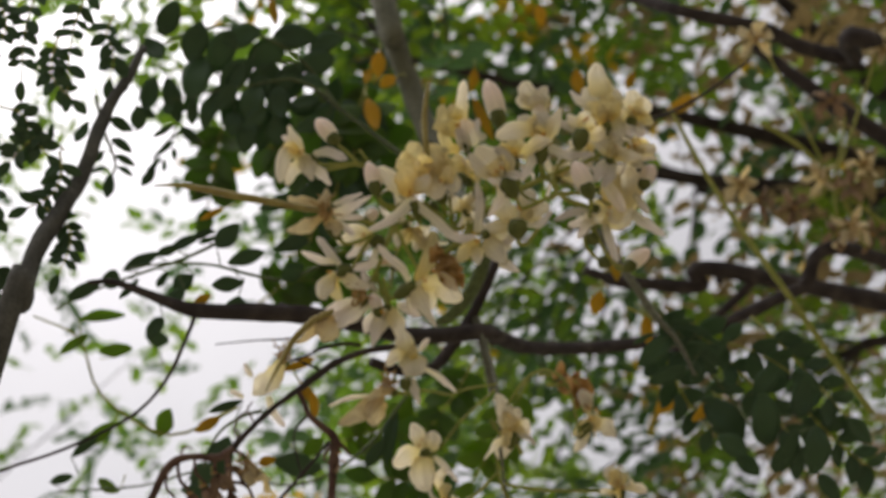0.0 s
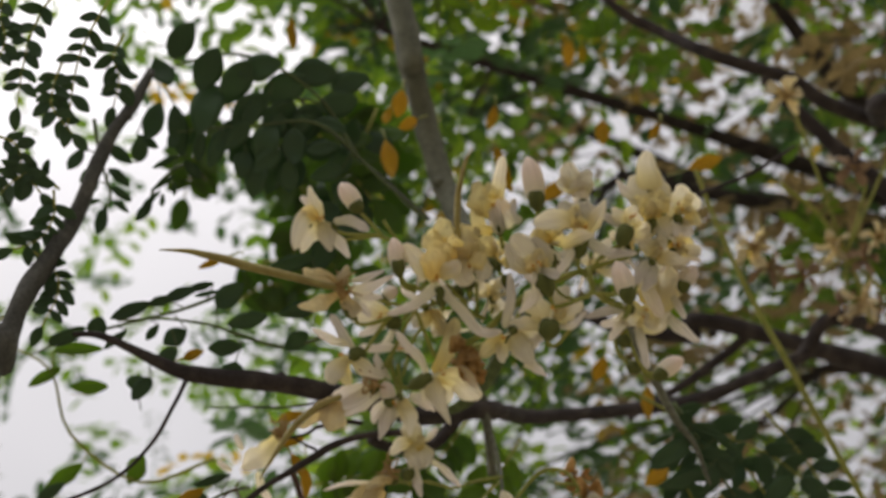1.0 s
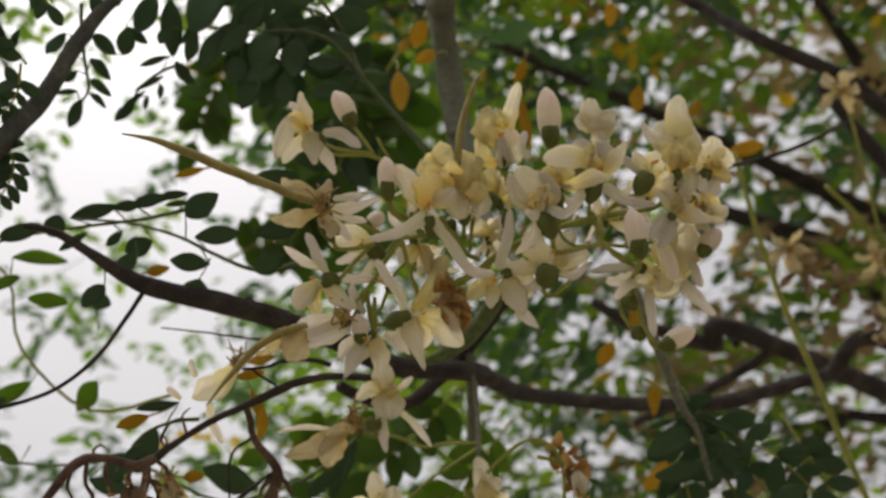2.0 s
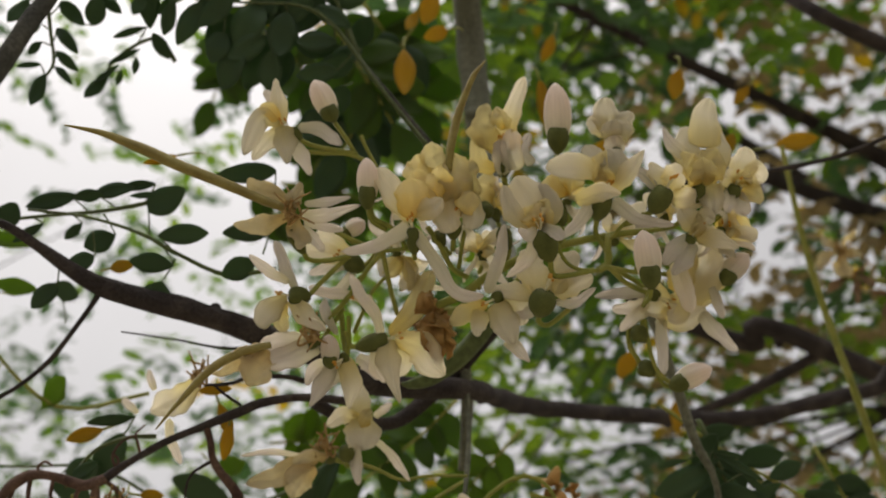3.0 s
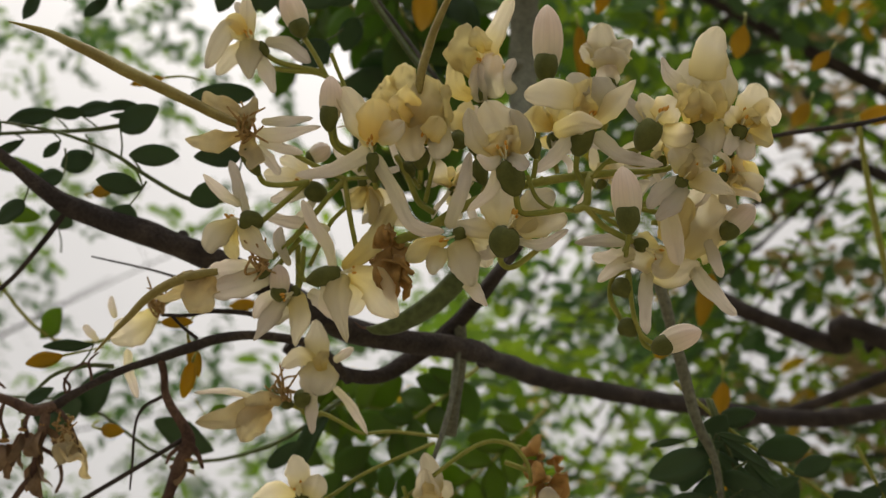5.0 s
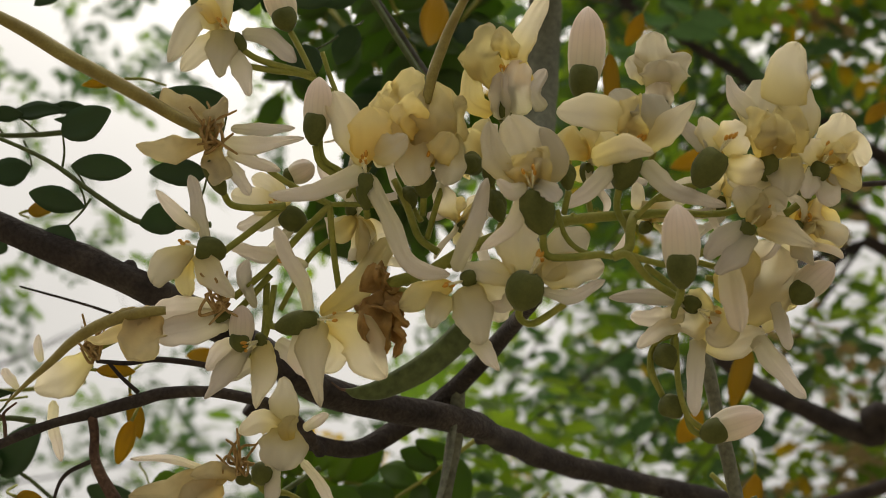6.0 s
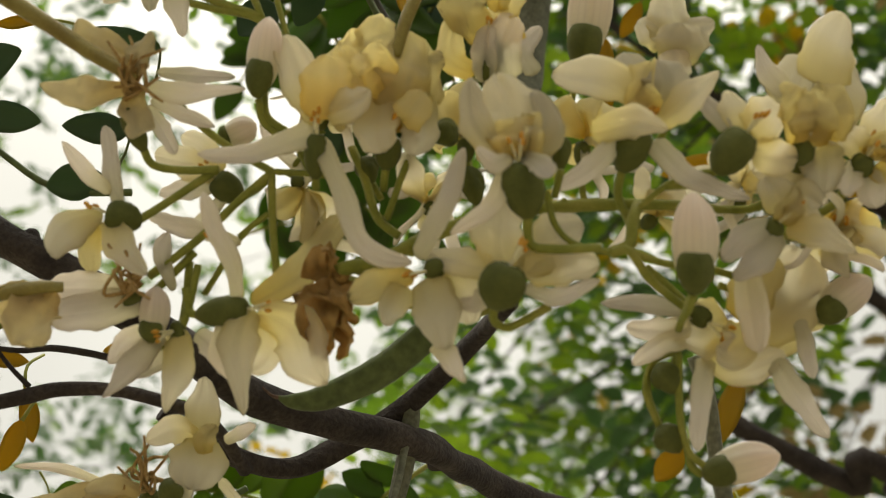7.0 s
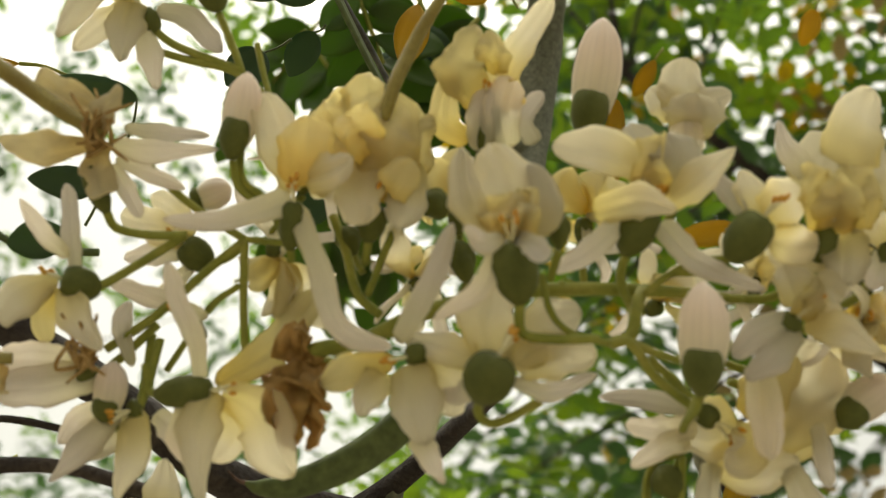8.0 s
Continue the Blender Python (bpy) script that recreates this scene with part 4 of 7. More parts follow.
twig(rachis, "side_stalk", STALK, ((40.4, -9.1, -5), (45.4, -10.2, -6), (48.1, -10.4, -8)), (0.6, 0.6, 0.6))
twig(rachis, "side_stalk", STALK, ((41.4, -2.2, -2), (44.5, 1.3, -3), (47.7, 3.3, -4), (51.5, 4.4, -5)), (0.5, 0.5, 0.5, 0.5))
twig(rachis, "side_stalk", STALK, ((-3.8, 1.2, 6), (-0.7, -3.6, 5), (2.3, -9.3, 4), (6.2, -11.7, 3)), (0.72, 0.72, 0.72, 0.72))
twig(rachis, "side_stalk", STALK, ((-18.5, 8.4, 3), (-17.2, 3.5, 3), (-12.8, 0.9, 3), (-9, -4.1, 3)), (0.6, 0.6, 0.6, 0.6))
twig(rachis, "side_stalk", STALK, ((-35, 20.6, 7), (-29.8, 20.1, 7), (-22.6, 19.5, 7), (-16, 15.1, 6), (-10.3, 4.6, 5)), (0.6, 0.6, 0.6, 0.6, 0.6))
twig(rachis, "side_stalk", STALK, ((-20.5, 24.5, 7), (-18.7, 20.5, 7), (-16, 15.5, 6)), (0.5, 0.5, 0.5))
twig(rachis, "side_stalk", STALK, ((49.9, -14, -9), (49.8, -16.1, -6), (49.9, -19.1, -0)), (0.55, 0.55, 0.55))
twig(rachis, "side_stalk", STALK, ((50.9, -22.7, 3), (52.1, -31.1, 2), (54.2, -36.5, 2), (57.6, -38.8, 2)), (0.55, 0.55, 0.55, 0.55))
twig(rachis, "side_stalk", STALK, ((50.4, -22.5, 4), (47.2, -24.7, 4), (47, -29.2, 4), (49.7, -33.9, 4)), (0.45, 0.45, 0.45, 0.45))

# open flowers of the cluster
f = bloom("withered", (-34.4, -5.2, 0), (-38, 0.6, -1.5), 1.58, ((-34.8, -5.2, 0.6), (-33.4, -6.8, 2), (-29, -7, 2), (-23.1, -6, 2)))
petal(f, WILTED, (-36.6, 6.4, -1.5, 2.1), (-43.7, 10.3, 0.5, 5.5), (-49.9, 11.1, -1.5, 2.3), crumple=0.8)
petal(f, WILTED, (-38.1, 4.7, -1.5, 2.3), (-43.9, 1.9, -2.5, 4.8), (-50.8, 2, -3.5, 1.7), crumple=0.8)
petal(f, WILTED, (-37.5, 3.5, -1.5, 4.2), (-35.3, -1, -3.5, 4.4), (-34.6, -4.4, -4.5, 2.1), crumple=0.8)
petal(f, WILTED, (-37.9, 5.4, -1.5, 2.7), (-36.8, 8.4, -4.5, 3.7), (-34.9, 11.1, -4.5, 2.3), crumple=0.8)
petal(f, SEPAL, (-35.3, 4.4, -1.5, 2.7), (-29.2, 4.4, -2.5, 3.5), (-20.5, 6.7, -0.5, 1.3))
petal(f, SEPAL, (-34.2, 7, -1.5, 1.5), (-29, 7.6, -0.5, 2.5), (-22.8, 8.5, 1.5, 1.3))
petal(f, SEPAL, (-34.4, 2.7, -1.5, 2.1), (-30.4, 1.6, -0.5, 2.7), (-24.6, 0.6, 1.5, 1.3))
petal(f, SEPAL, (-34.7, 1.7, -1.5, 2.1), (-32.2, -1.4, -0.5, 2.7), (-29.7, -4.8, 0.5, 1.9))
f = bloom("fresh", (-33.1, -16, 1), (-38.4, -15.5, -0.5), 2.53, ((-33.7, -16.2, 1.6), (-29.8, -11.7, 3), (-23.6, -5.9, 3)))
petal(f, PETAL, (-39, -15.6, -0.5, 2.5), (-43, -19, -1.5, 6.3), (-46.1, -23.1, -0.5, 4.6))
petal(f, CREAM, (-39.5, -16.7, -0.5, 3.2), (-40.9, -21, 1.5, 4.4), (-39.7, -24.9, 2.5, 2.6))
petal(f, PETAL, (-38, -16.3, -0.5, 3.6), (-33.9, -20.5, -3.5, 5.4), (-29, -24.1, -4.5, 1.2))
petal(f, SEPAL, (-36.6, -14.3, -0.5, 2.1), (-39.3, -8.3, 0.5, 3.2), (-41.7, -2.1, 2.5, 2.4))
petal(f, SEPAL, (-38.3, -12.3, -0.5, 2.1), (-43.1, -9.7, 1.5, 3), (-48.5, -5.4, 2.5, 1.4))
f = bloom("fresh", (-20.2, -9.5, 8), (-24.6, -6.8, 6.5), 2.38, ((-20.6, -9.5, 8.6), (-18.6, -7.4, 10), (-16.4, -4.6, 10)))
petal(f, PETAL, (-23.7, -6.7, 6.5, 2.8), (-29.2, -5.2, 7.5, 5.2), (-36.2, -4.6, 9.5, 3.3))
petal(f, SEPAL, (-24.5, -8.1, 6.5, 2.2), (-29, -9, 8.5, 3.7), (-34.1, -10.5, 10.5, 2.2))
petal(f, PETAL, (-23.4, -5.4, 6.5, 2.6), (-27.8, -2.2, 9.5, 4.2), (-32.4, -0.3, 12.5, 3.1))
petal(f, SEPAL, (-22.1, -9.2, 6.5, 1.9), (-27.4, -15.4, 8.5, 3), (-34.4, -14, 10.5, 2.2))
f = bloom("fresh", (-17.7, -19.8, 4), (-20.3, -18, 2.5), 1.27, ())
petal(f, SEPAL, (-17.7, -16.7, 2.5, 1.7), (-26.2, -15.4, 3.5, 2.9), (-33.4, -14.5, 4.5, 1.9))
petal(f, SEPAL, (-26.8, -25.6, 2.5, 1.5), (-29.5, -20.2, 2.5, 2.9), (-29.8, -17, 4.5, 1.5))
f = bloom("withered", (-30.3, -27.1, 2), (-33.7, -28.5, 0.5), 1.27, ((-30.7, -27.2, 2.6), (-28.6, -24.1, 4), (-25, -19.1, 4)))
petal(f, WILTED, (-45.8, -28.3, 0.5, 5.3), (-46.5, -33.4, -1.5, 9), (-45, -37.6, -2.5, 5.2), crumple=0.8)
petal(f, WILTED, (-45.2, -27.5, 0.5, 3), (-52.5, -33.3, 1.5, 3.6), (-59.3, -35.3, 0.5, 1.1), crumple=0.8)
petal(f, WILTED, (-45.7, -29.2, 0.5, 3.2), (-49.7, -29.6, -0.5, 4.2), (-53.5, -29.6, -1.5, 1.5), crumple=0.8)
petal(f, SEPAL, (-31.2, -27.6, 0.5, 4.8), (-37.8, -30.4, 0.5, 6.5), (-44.6, -32.2, -0.5, 4.6))
petal(f, SEPAL, (-32.1, -26.7, 0.5, 3.1), (-39.9, -27.1, 2.5, 5.1), (-46.1, -28.3, 2.5, 3.6))
f = bloom("fresh", (-24.3, -31.1, 3), (-25.5, -31.7, 1.5), 1.48, ((-24.9, -31.6, 3.6), (-25.2, -27, 5), (-25.8, -20.6, 5)))
petal(f, SEPAL, (-26.8, -32, 1.5, 3.2), (-30.3, -37.2, 0.5, 4.8), (-33.4, -43.3, -0.5, 1))
petal(f, PETAL, (-25.1, -32.5, 1.5, 4.6), (-23.1, -37.4, -0.5, 6), (-23.9, -43.7, -1.5, 1))
petal(f, SEPAL, (-21.8, -31.3, 1.5, 2.7), (-19.2, -32.9, 1.5, 3.8), (-16.6, -37, 1.5, 1))
petal(f, SEPAL, (-27.9, -31.9, 1.5, 2.9), (-32.3, -34.3, 2.5, 4), (-34.4, -38.2, 2.5, 1.3))
petal(f, PETAL, (-23, -31.6, 1.5, 4.2), (-27.3, -35.9, 3.5, 4.9), (-32.6, -39.8, 4.5, 2.1))
f = bloom("fresh", (-21.9, -28.7, 0), (-14, -26.4, -1.5), 2.29, ((-21.9, -28.6, 0.6), (-23.5, -28.3, 2), (-24.8, -24.8, 2)))
petal(f, PETAL, (-12.3, -26.3, -1.5, 3.7), (-6.2, -28.3, -2.8, 9), (-3.2, -32.8, -3.5, 7.5), (0, -35.4, -3.5, 2))
petal(f, PETAL, (-13.6, -26.4, -1.5, 4.1), (-13.8, -31.9, -4.5, 5.9), (-11.1, -41.9, -5.5, 0.8))
petal(f, PETAL, (-12.3, -27.1, -1.5, 3.5), (-10.4, -32.5, -0.5, 5), (-12.1, -36, 0.5, 2.3))
petal(f, CREAM, (-13.5, -25.6, -1.5, 2.9), (-7.9, -19.7, 1.5, 5.6), (-2.8, -10.2, 4.5, 4.7))
petal(f, SEPAL, (-17.1, -29.1, -1.5, 2.7), (-17, -34, -1.5, 3.1), (-14.9, -37.3, -0.5, 0.8))
petal(f, SEPAL, (-15.6, -25.6, -1.5, 2.1), (-17.1, -20, -3.5, 2.8), (-20.6, -15.2, -4.2, 2.8), (-23, -10.6, -3.5, 2.3))
f = bloom("brown", (-0.3, -18.1, 1), (-1.9, -20.4, -0.5), 1.14, ((-0.5, -18.1, 1.6), (1, -17.7, 3)))
petal(f, BROWN, (-1.4, -20.3, -0.5, 4.3), (0.4, -24.5, -1.5, 5.1), (-0.2, -30.5, -2.5, 2.4), crumple=1.8)
petal(f, BROWN, (-1.8, -20.6, -0.5, 4.3), (-3.3, -24.9, -2.5, 5.3), (-2.4, -29.9, -2.5, 3.1), crumple=1.8)
petal(f, BROWN, (-2.4, -20.5, -0.5, 2.3), (-4.9, -18.8, 0.5, 2.7), (-3.4, -15.6, -0.5, 1.2), crumple=1.8)
petal(f, BROWN, (-1.6, -20.4, -0.5, 3.1), (-0.6, -23.2, -4.5, 4.1), (0.8, -26.3, -4.5, 2.6), crumple=1.8)
petal(f, BROWN, (-1.5, -19.8, -0.5, 2.5), (-3.5, -17.5, -1.5, 2.3), (-2.1, -14.4, -0.5, 0.8), crumple=1.8)
petal(f, BROWN, (-1.9, -21.4, -0.5, 3.7), (-5.1, -22.8, -0.5, 3.1), (-6.1, -20.8, 0.5, 1.7), crumple=1.8)
f = bloom("fresh", (14.5, -15.5, -4), (11.9, -16.8, -5.5), 1.62, ((14.5, -15.5, -3.4), (17.7, -13.3, -2)))
petal(f, CREAM, (10.2, -17.4, -5.5, 2.6), (5.6, -19.9, -5.5, 6), (1.2, -22.8, -5.5, 1.8))
petal(f, PETAL, (9, -19.4, -5.5, 5), (8.1, -23.1, -7.5, 4.2), (7.6, -25.6, -7.5, 1.2))
petal(f, PETAL, (12.2, -17.8, -5.5, 5.4), (14.5, -22, -8.5, 7.6), (16.6, -27.6, -8.5, 2.6))
petal(f, SEPAL, (15.3, -26.4, -5.5, 4), (17.8, -29, -8.5, 3), (20.1, -31.6, -10.5, 0.8))
petal(f, PETAL, (13.4, -16.9, -5.5, 4), (18, -19.2, -4.5, 6.2), (19.2, -23.5, -3.5, 3.6))
petal(f, SEPAL, (10.5, -15.2, -5.5, 3), (13.1, -7, -8.5, 3.4), (14.6, 1.6, -7.5, 2))
f = bloom("fresh", (22.5, -20.8, -10), (23.9, -14.4, -11.5), 3.23, ((22.7, -20.6, -9.4), (22.8, -22.2, -8), (25.3, -22.9, -8), (30.4, -19, -8)))
petal(f, PETAL, (23.4, -14.9, -11.5, 5.8), (21.5, -9.6, -5.5, 8.4), (21.3, -4.2, -3.5, 5.5))
petal(f, PETAL, (25.3, -14.5, -11.5, 5.2), (29.5, -9.4, -5.5, 8), (33.8, -6.4, -3.5, 4))
petal(f, PETAL, (26.1, -15.2, -11.5, 4.9), (31, -12.9, -6.5, 7.1), (36.5, -11.5, -4.5, 3.6))
petal(f, SEPAL, (26.1, -17.1, -11.5, 1.7), (31.4, -17.5, -8.5, 2.7), (36.7, -14.1, -6.5, 1.6))
petal(f, PETAL, (21.1, -15.5, -11.5, 3.9), (16.8, -14.6, -6.5, 4.8), (10.3, -14.1, -3.5, 1.8))
petal(f, SEPAL, (21.9, -17.4, -11.5, 2.3), (19.8, -20.3, -7.5, 3), (17.3, -20.3, -5.5, 1.6))
f = bloom("fresh", (-7.2, -5.6, -2), (-7.7, 1, -3.5), 1.75, ((-7.3, -5.4, -1.4), (-7.2, -6.7, 0)))
petal(f, PETAL, (-8, 2.4, -3.5, 4.1), (-11.8, 9, -1.5, 6.4), (-16.2, 16, -0.5, 4.4))
petal(f, CREAM, (-7.5, 3.3, -3.5, 6), (-8, 9.1, -4.5, 8.6), (-8.2, 13, -3.5, 5.6))
petal(f, PETAL, (-6.8, 4.2, -3.5, 4.1), (-3.2, 5.6, -6.5, 5.5), (-0.3, 7.9, -7.5, 2.6))
petal(f, CREAM, (-6, 5.1, -3.5, 4.1), (-4.5, 9.9, -1.5, 6), (-6.9, 15.3, 0.5, 4.2))
petal(f, SEPAL, (-8.3, 1.4, -3.5, 4.3), (-16, -3.2, -4.5, 3.4), (-24.7, -5.1, -2.5, 1.9))
petal(f, SEPAL, (-7.5, 0.8, -3.5, 3.5), (-1.9, -7.5, -5.5, 3.2), (1.4, -13.6, -7.5, 2.9), (5.3, -15.8, -7, 2.8), (9.7, -15.7, -6.5, 2.2))
f = bloom("crumpled", (2.6, -2, 2), (2.5, 3.1, 0.5), 2.09, ((2.6, -1.9, 2.6), (2.5, -5, 4)))
petal(f, CREAM, (2, 3.9, 0.5, 5.2), (-2.1, 11.2, 1.5, 10.3), (-1.9, 22.5, 3.5, 5.7), crumple=1.0)
petal(f, CREAM, (2.3, 4.1, 0.5, 4.6), (5.8, 11.6, 0.5, 6.5), (4.8, 19.5, 2.5, 3.8), crumple=1.0)
petal(f, CREAM, (1.2, 4.6, 0.5, 4.2), (-4.5, 13.3, 3.5, 7.8), (-9.2, 17.5, 5.5, 3.9), crumple=1.0)
petal(f, CREAM, (2.1, 4.1, 0.5, 6.2), (2.9, 10.6, -1.5, 9.5), (2.8, 18.7, -0.5, 6.2), crumple=1.0)
petal(f, CREAM, (1.4, 9.3, 0.5, 4.2), (-1, 12.6, -3.5, 6.2), (-3.2, 13.7, -3.5, 3.7), crumple=1.0)
petal(f, PETAL, (0.2, 10.5, 0.5, 5.2), (0.9, 3.6, -2.5, 6.8), (2.2, -0.1, -3.5, 4.5))
petal(f, PETAL, (5.9, 10.1, 0.5, 5.2), (7.3, 4.5, -1.5, 5.6), (6.8, 0.4, -2.5, 3.9))
petal(f, CREAM, (4.2, 4.1, 0.5, 5.2), (5.5, 6, -3.5, 5.1), (7.2, 9.5, -4.5, 4.1))
f = bloom("crumpled", (15.8, 13.6, 6), (15.3, 20.8, 4.5), 2.12, ((15.8, 13.7, 6.6), (16.4, 9.4, 8)))
petal(f, CREAM, (15.1, 20.6, 4.5, 3.6), (10.3, 25.1, 3.5, 7.8), (12.7, 31.5, 4.5, 5.3), crumple=1.0)
petal(f, CREAM, (13.6, 15.3, 4.5, 3.4), (9.4, 17.9, 4.5, 4.9), (9.3, 25, 4.5, 3))
petal(f, PETAL, (17, 25, 4.5, 4.2), (18.1, 30.7, 5.5, 4.9), (21.3, 38.9, 7.5, 2.8))
petal(f, CREAM, (15.5, 25.5, 4.5, 3.2), (15.1, 28.2, 1.5, 4.2), (13.4, 30.7, 1.5, 1.9), crumple=1.0)
petal(f, SEPAL, (15.2, 14.2, 4.5, 3.6), (14.6, 18.7, 2.5, 4), (14.3, 22.9, 2.5, 3.1))
petal(f, SEPAL, (19.3, 15.4, 4.5, 4.2), (17.5, 20.6, 3.5, 5.5), (17.8, 25.7, 4.5, 4))
petal(f, SEPAL, (22.7, 16.5, 4.5, 3.2), (20.6, 20.4, 5.5, 2.8), (22.5, 24.8, 6.5, 2.1))
petal(f, CREAM, (19.1, 21.1, 4.5, 4.6), (16.5, 25, 6.5, 5.3), (14.5, 27.2, 7.5, 3.2))
f = bloom("creamy", (25.5, -7.4, -11), (22.8, 0.1, -12.5), 2.92, ((25.3, -7.2, -10.4), (26.2, -10.7, -9), (29.6, -11, -9), (36.3, -9.7, -9)))
petal(f, PETAL, (20.7, 0.3, -12.5, 2.9), (16.2, 4.4, -13.5, 5), (14.1, 10.9, -12.5, 2.3))
petal(f, PETAL, (21.6, 0.3, -12.5, 7), (21.3, 6.6, -9.5, 11.1), (17.4, 13.2, -7.5, 5.8))
petal(f, PETAL, (23.5, 0.9, -12.5, 3.9), (25.9, 5.7, -10.5, 5.5), (23.2, 11.3, -8.5, 3.4))
petal(f, CREAM, (21.6, 0.3, -12.5, 4.9), (21.3, 3.3, -12.5, 7.4), (20.3, 7, -11.5, 4.9), crumple=1.0)
petal(f, CREAM, (23.1, 0.5, -12.5, 3.9), (24, 3.8, -13.5, 5), (22.9, 7.1, -12.5, 3.3), crumple=1.0)
petal(f, SEPAL, (21.8, 0.6, -12.5, 2.1), (19.4, -1.1, -16.5, 3.2), (16.8, 0.5, -17.5, 1))
petal(f, SEPAL, (23.5, 1.1, -12.5, 2.5), (26, -0.6, -16.5, 3.2), (27.5, -2.3, -17.5, 2.3))
petal(f, SEPAL, (21.3, -0.7, -12.5, 2.5), (19.8, -6.9, -12.5, 2.8), (14.5, -11.2, -10.5, 1.3))
f = bloom("fresh", (37.7, 2.4, -3), (39.6, 9.2, -4.5), 2.62, ((38, 2.8, -2.4), (38, -0.9, -1), (40.4, -4.8, -1), (40.7, -7.8, -1)))
petal(f, PETAL, (38.5, 12.8, -4.5, 3.2), (33.1, 15.5, -3.5, 6.9), (25.6, 15.4, -1.5, 4.9))
petal(f, PETAL, (39.4, 11.8, -4.5, 5), (38.2, 17.3, -1.5, 6.3), (35.7, 21.4, 0.5, 3.5))
petal(f, PETAL, (40.6, 11.3, -4.5, 5), (42.2, 16.1, -4.5, 8.4), (40.5, 20.2, -2.5, 4.5))
petal(f, PETAL, (41.8, 10, -4.5, 4), (45.3, 14, -4.5, 5.2), (50, 19.8, -2.5, 0.8))
petal(f, CREAM, (39.9, 10.5, -4.5, 4.4), (38.9, 14.3, -5.5, 5.2), (38.9, 18.5, -4.5, 3.4), crumple=1.0)
petal(f, PETAL, (32.6, 7.1, -4.5, 3.6), (38.3, 9.1, -7.5, 5.1), (43, 8.6, -8.5, 1))
petal(f, SEPAL, (37, 7.7, -4.5, 3), (33.3, 2, -5.5, 3.2), (28.9, -1.4, -3.5, 2))
petal(f, SEPAL, (41.6, 7.4, -4.5, 3.6), (47.2, 2.8, -6.5, 3.1), (56.6, 1, -4.5, 1.8))
f = bloom("fresh", (45.3, 16, 8), (44.2, 21.6, 6.5), 1.91, ((45.3, 16.1, 8.6), (43.7, 9.2, 10)))
petal(f, PETAL, (43.8, 23.5, 6.5, 5.3), (42.7, 28.7, 7.5, 8.1), (41.7, 33.8, 8.5, 4.9))
petal(f, PETAL, (45.2, 24.5, 6.5, 4.2), (46.5, 27.8, 6.5, 6.1), (49.1, 29.5, 6.5, 2.7))
petal(f, PETAL, (42, 24.2, 6.5, 3.4), (40, 26.6, 7.5, 5.1), (37.7, 28.7, 8.5, 3.4))
petal(f, PETAL, (43.9, 22.2, 6.5, 5.9), (44.1, 25, 4.5, 8.6), (43.8, 28, 4.5, 5.4))
petal(f, SEPAL, (44.3, 18.4, 6.5, 5.1), (43.9, 21.2, 5.5, 5.2), (43.4, 23.9, 5.5, 4.2))
f = bloom("fresh", (51.2, 4, -5), (54.5, 10.3, -6.5), 2.78, ((51.4, 4.3, -4.4), (48.9, 2.5, -3), (44.5, 1.3, -3)))
petal(f, PETAL, (53.7, 10.2, -6.5, 3), (52.3, 14, -4.5, 4.6), (51.3, 16.7, -3.5, 1.8))
petal(f, PETAL, (54.9, 10.4, -6.5, 5.5), (57.1, 13.1, -5.5, 6.7), (59, 15.6, -4.5, 3.8))
petal(f, PETAL, (55.7, 8.2, -6.5, 3.9), (59.5, 7.8, -3.5, 5.6), (62.9, 8.5, -1.5, 3.6))
petal(f, SEPAL, (51.8, 10.3, -6.5, 2.4), (49.5, 13.5, -3.5, 2.8), (46.8, 16, -1.5, 2.2))
f = bloom("crumpled", (63.4, 5.8, 1), (64, 11.8, -0.5), 2.03, ((63.5, 5.9, 1.6), (59.3, 1.3, 3), (53.3, -0.1, 3)))
petal(f, PETAL, (65.8, 20.2, -0.5, 8.5), (66.1, 27.6, 2.5, 8.2), (68, 33.2, 4.5, 3.9))
petal(f, PETAL, (67.7, 14, -0.5, 5.2), (69.6, 19.8, 1.5, 5.9), (67.7, 25.6, 3.5, 3.7))
petal(f, PETAL, (62, 15.7, -0.5, 6.1), (61.8, 20.5, 3.5, 6.8), (63.5, 26.3, 5.5, 4.2))
petal(f, SEPAL, (60.6, 18.3, -0.5, 3.6), (57.2, 21.4, 0.5, 3.1), (55.4, 25.6, 1.5, 0.8))
petal(f, CREAM, (64.4, 11.9, -0.5, 6.1), (62.1, 15.5, -3.5, 7.4), (61.6, 19.3, -3.5, 4.8), crumple=1.0)
petal(f, CREAM, (65.7, 12, -0.5, 6.1), (66, 15.6, -3.5, 7.2), (64.9, 20, -3.5, 4.8), crumple=1.0)
petal(f, CREAM, (64.8, 10.9, -0.5, 5), (63.9, 14.1, -5.5, 6.3), (62.8, 17.3, -6.5, 3.9), crumple=1.0)
petal(f, PETAL, (62.9, 10.3, -0.5, 6.1), (61.2, 7.5, -0.5, 5.7), (57.1, 5.9, -0.5, 2.8))
petal(f, PETAL, (66, 10.8, -0.5, 7.1), (66.9, 7.5, -1.5, 6.4), (67.3, 3.9, -1.5, 4))
f = bloom("creamy", (72.3, 6.5, 3), (73.8, 11.2, 1.5), 2.04, ((72.4, 6.5, 3.6), (69.6, 2.5, 5), (62.6, 1, 5)))
petal(f, PETAL, (74.4, 10.8, 1.5, 5.1), (75.9, 16.2, 2.5, 7.5), (77, 20.6, 3.5, 3.7))
petal(f, PETAL, (76.3, 11.2, 1.5, 5.1), (79.3, 13.9, 2.5, 6.3), (81.9, 11.8, 3.5, 2.7))
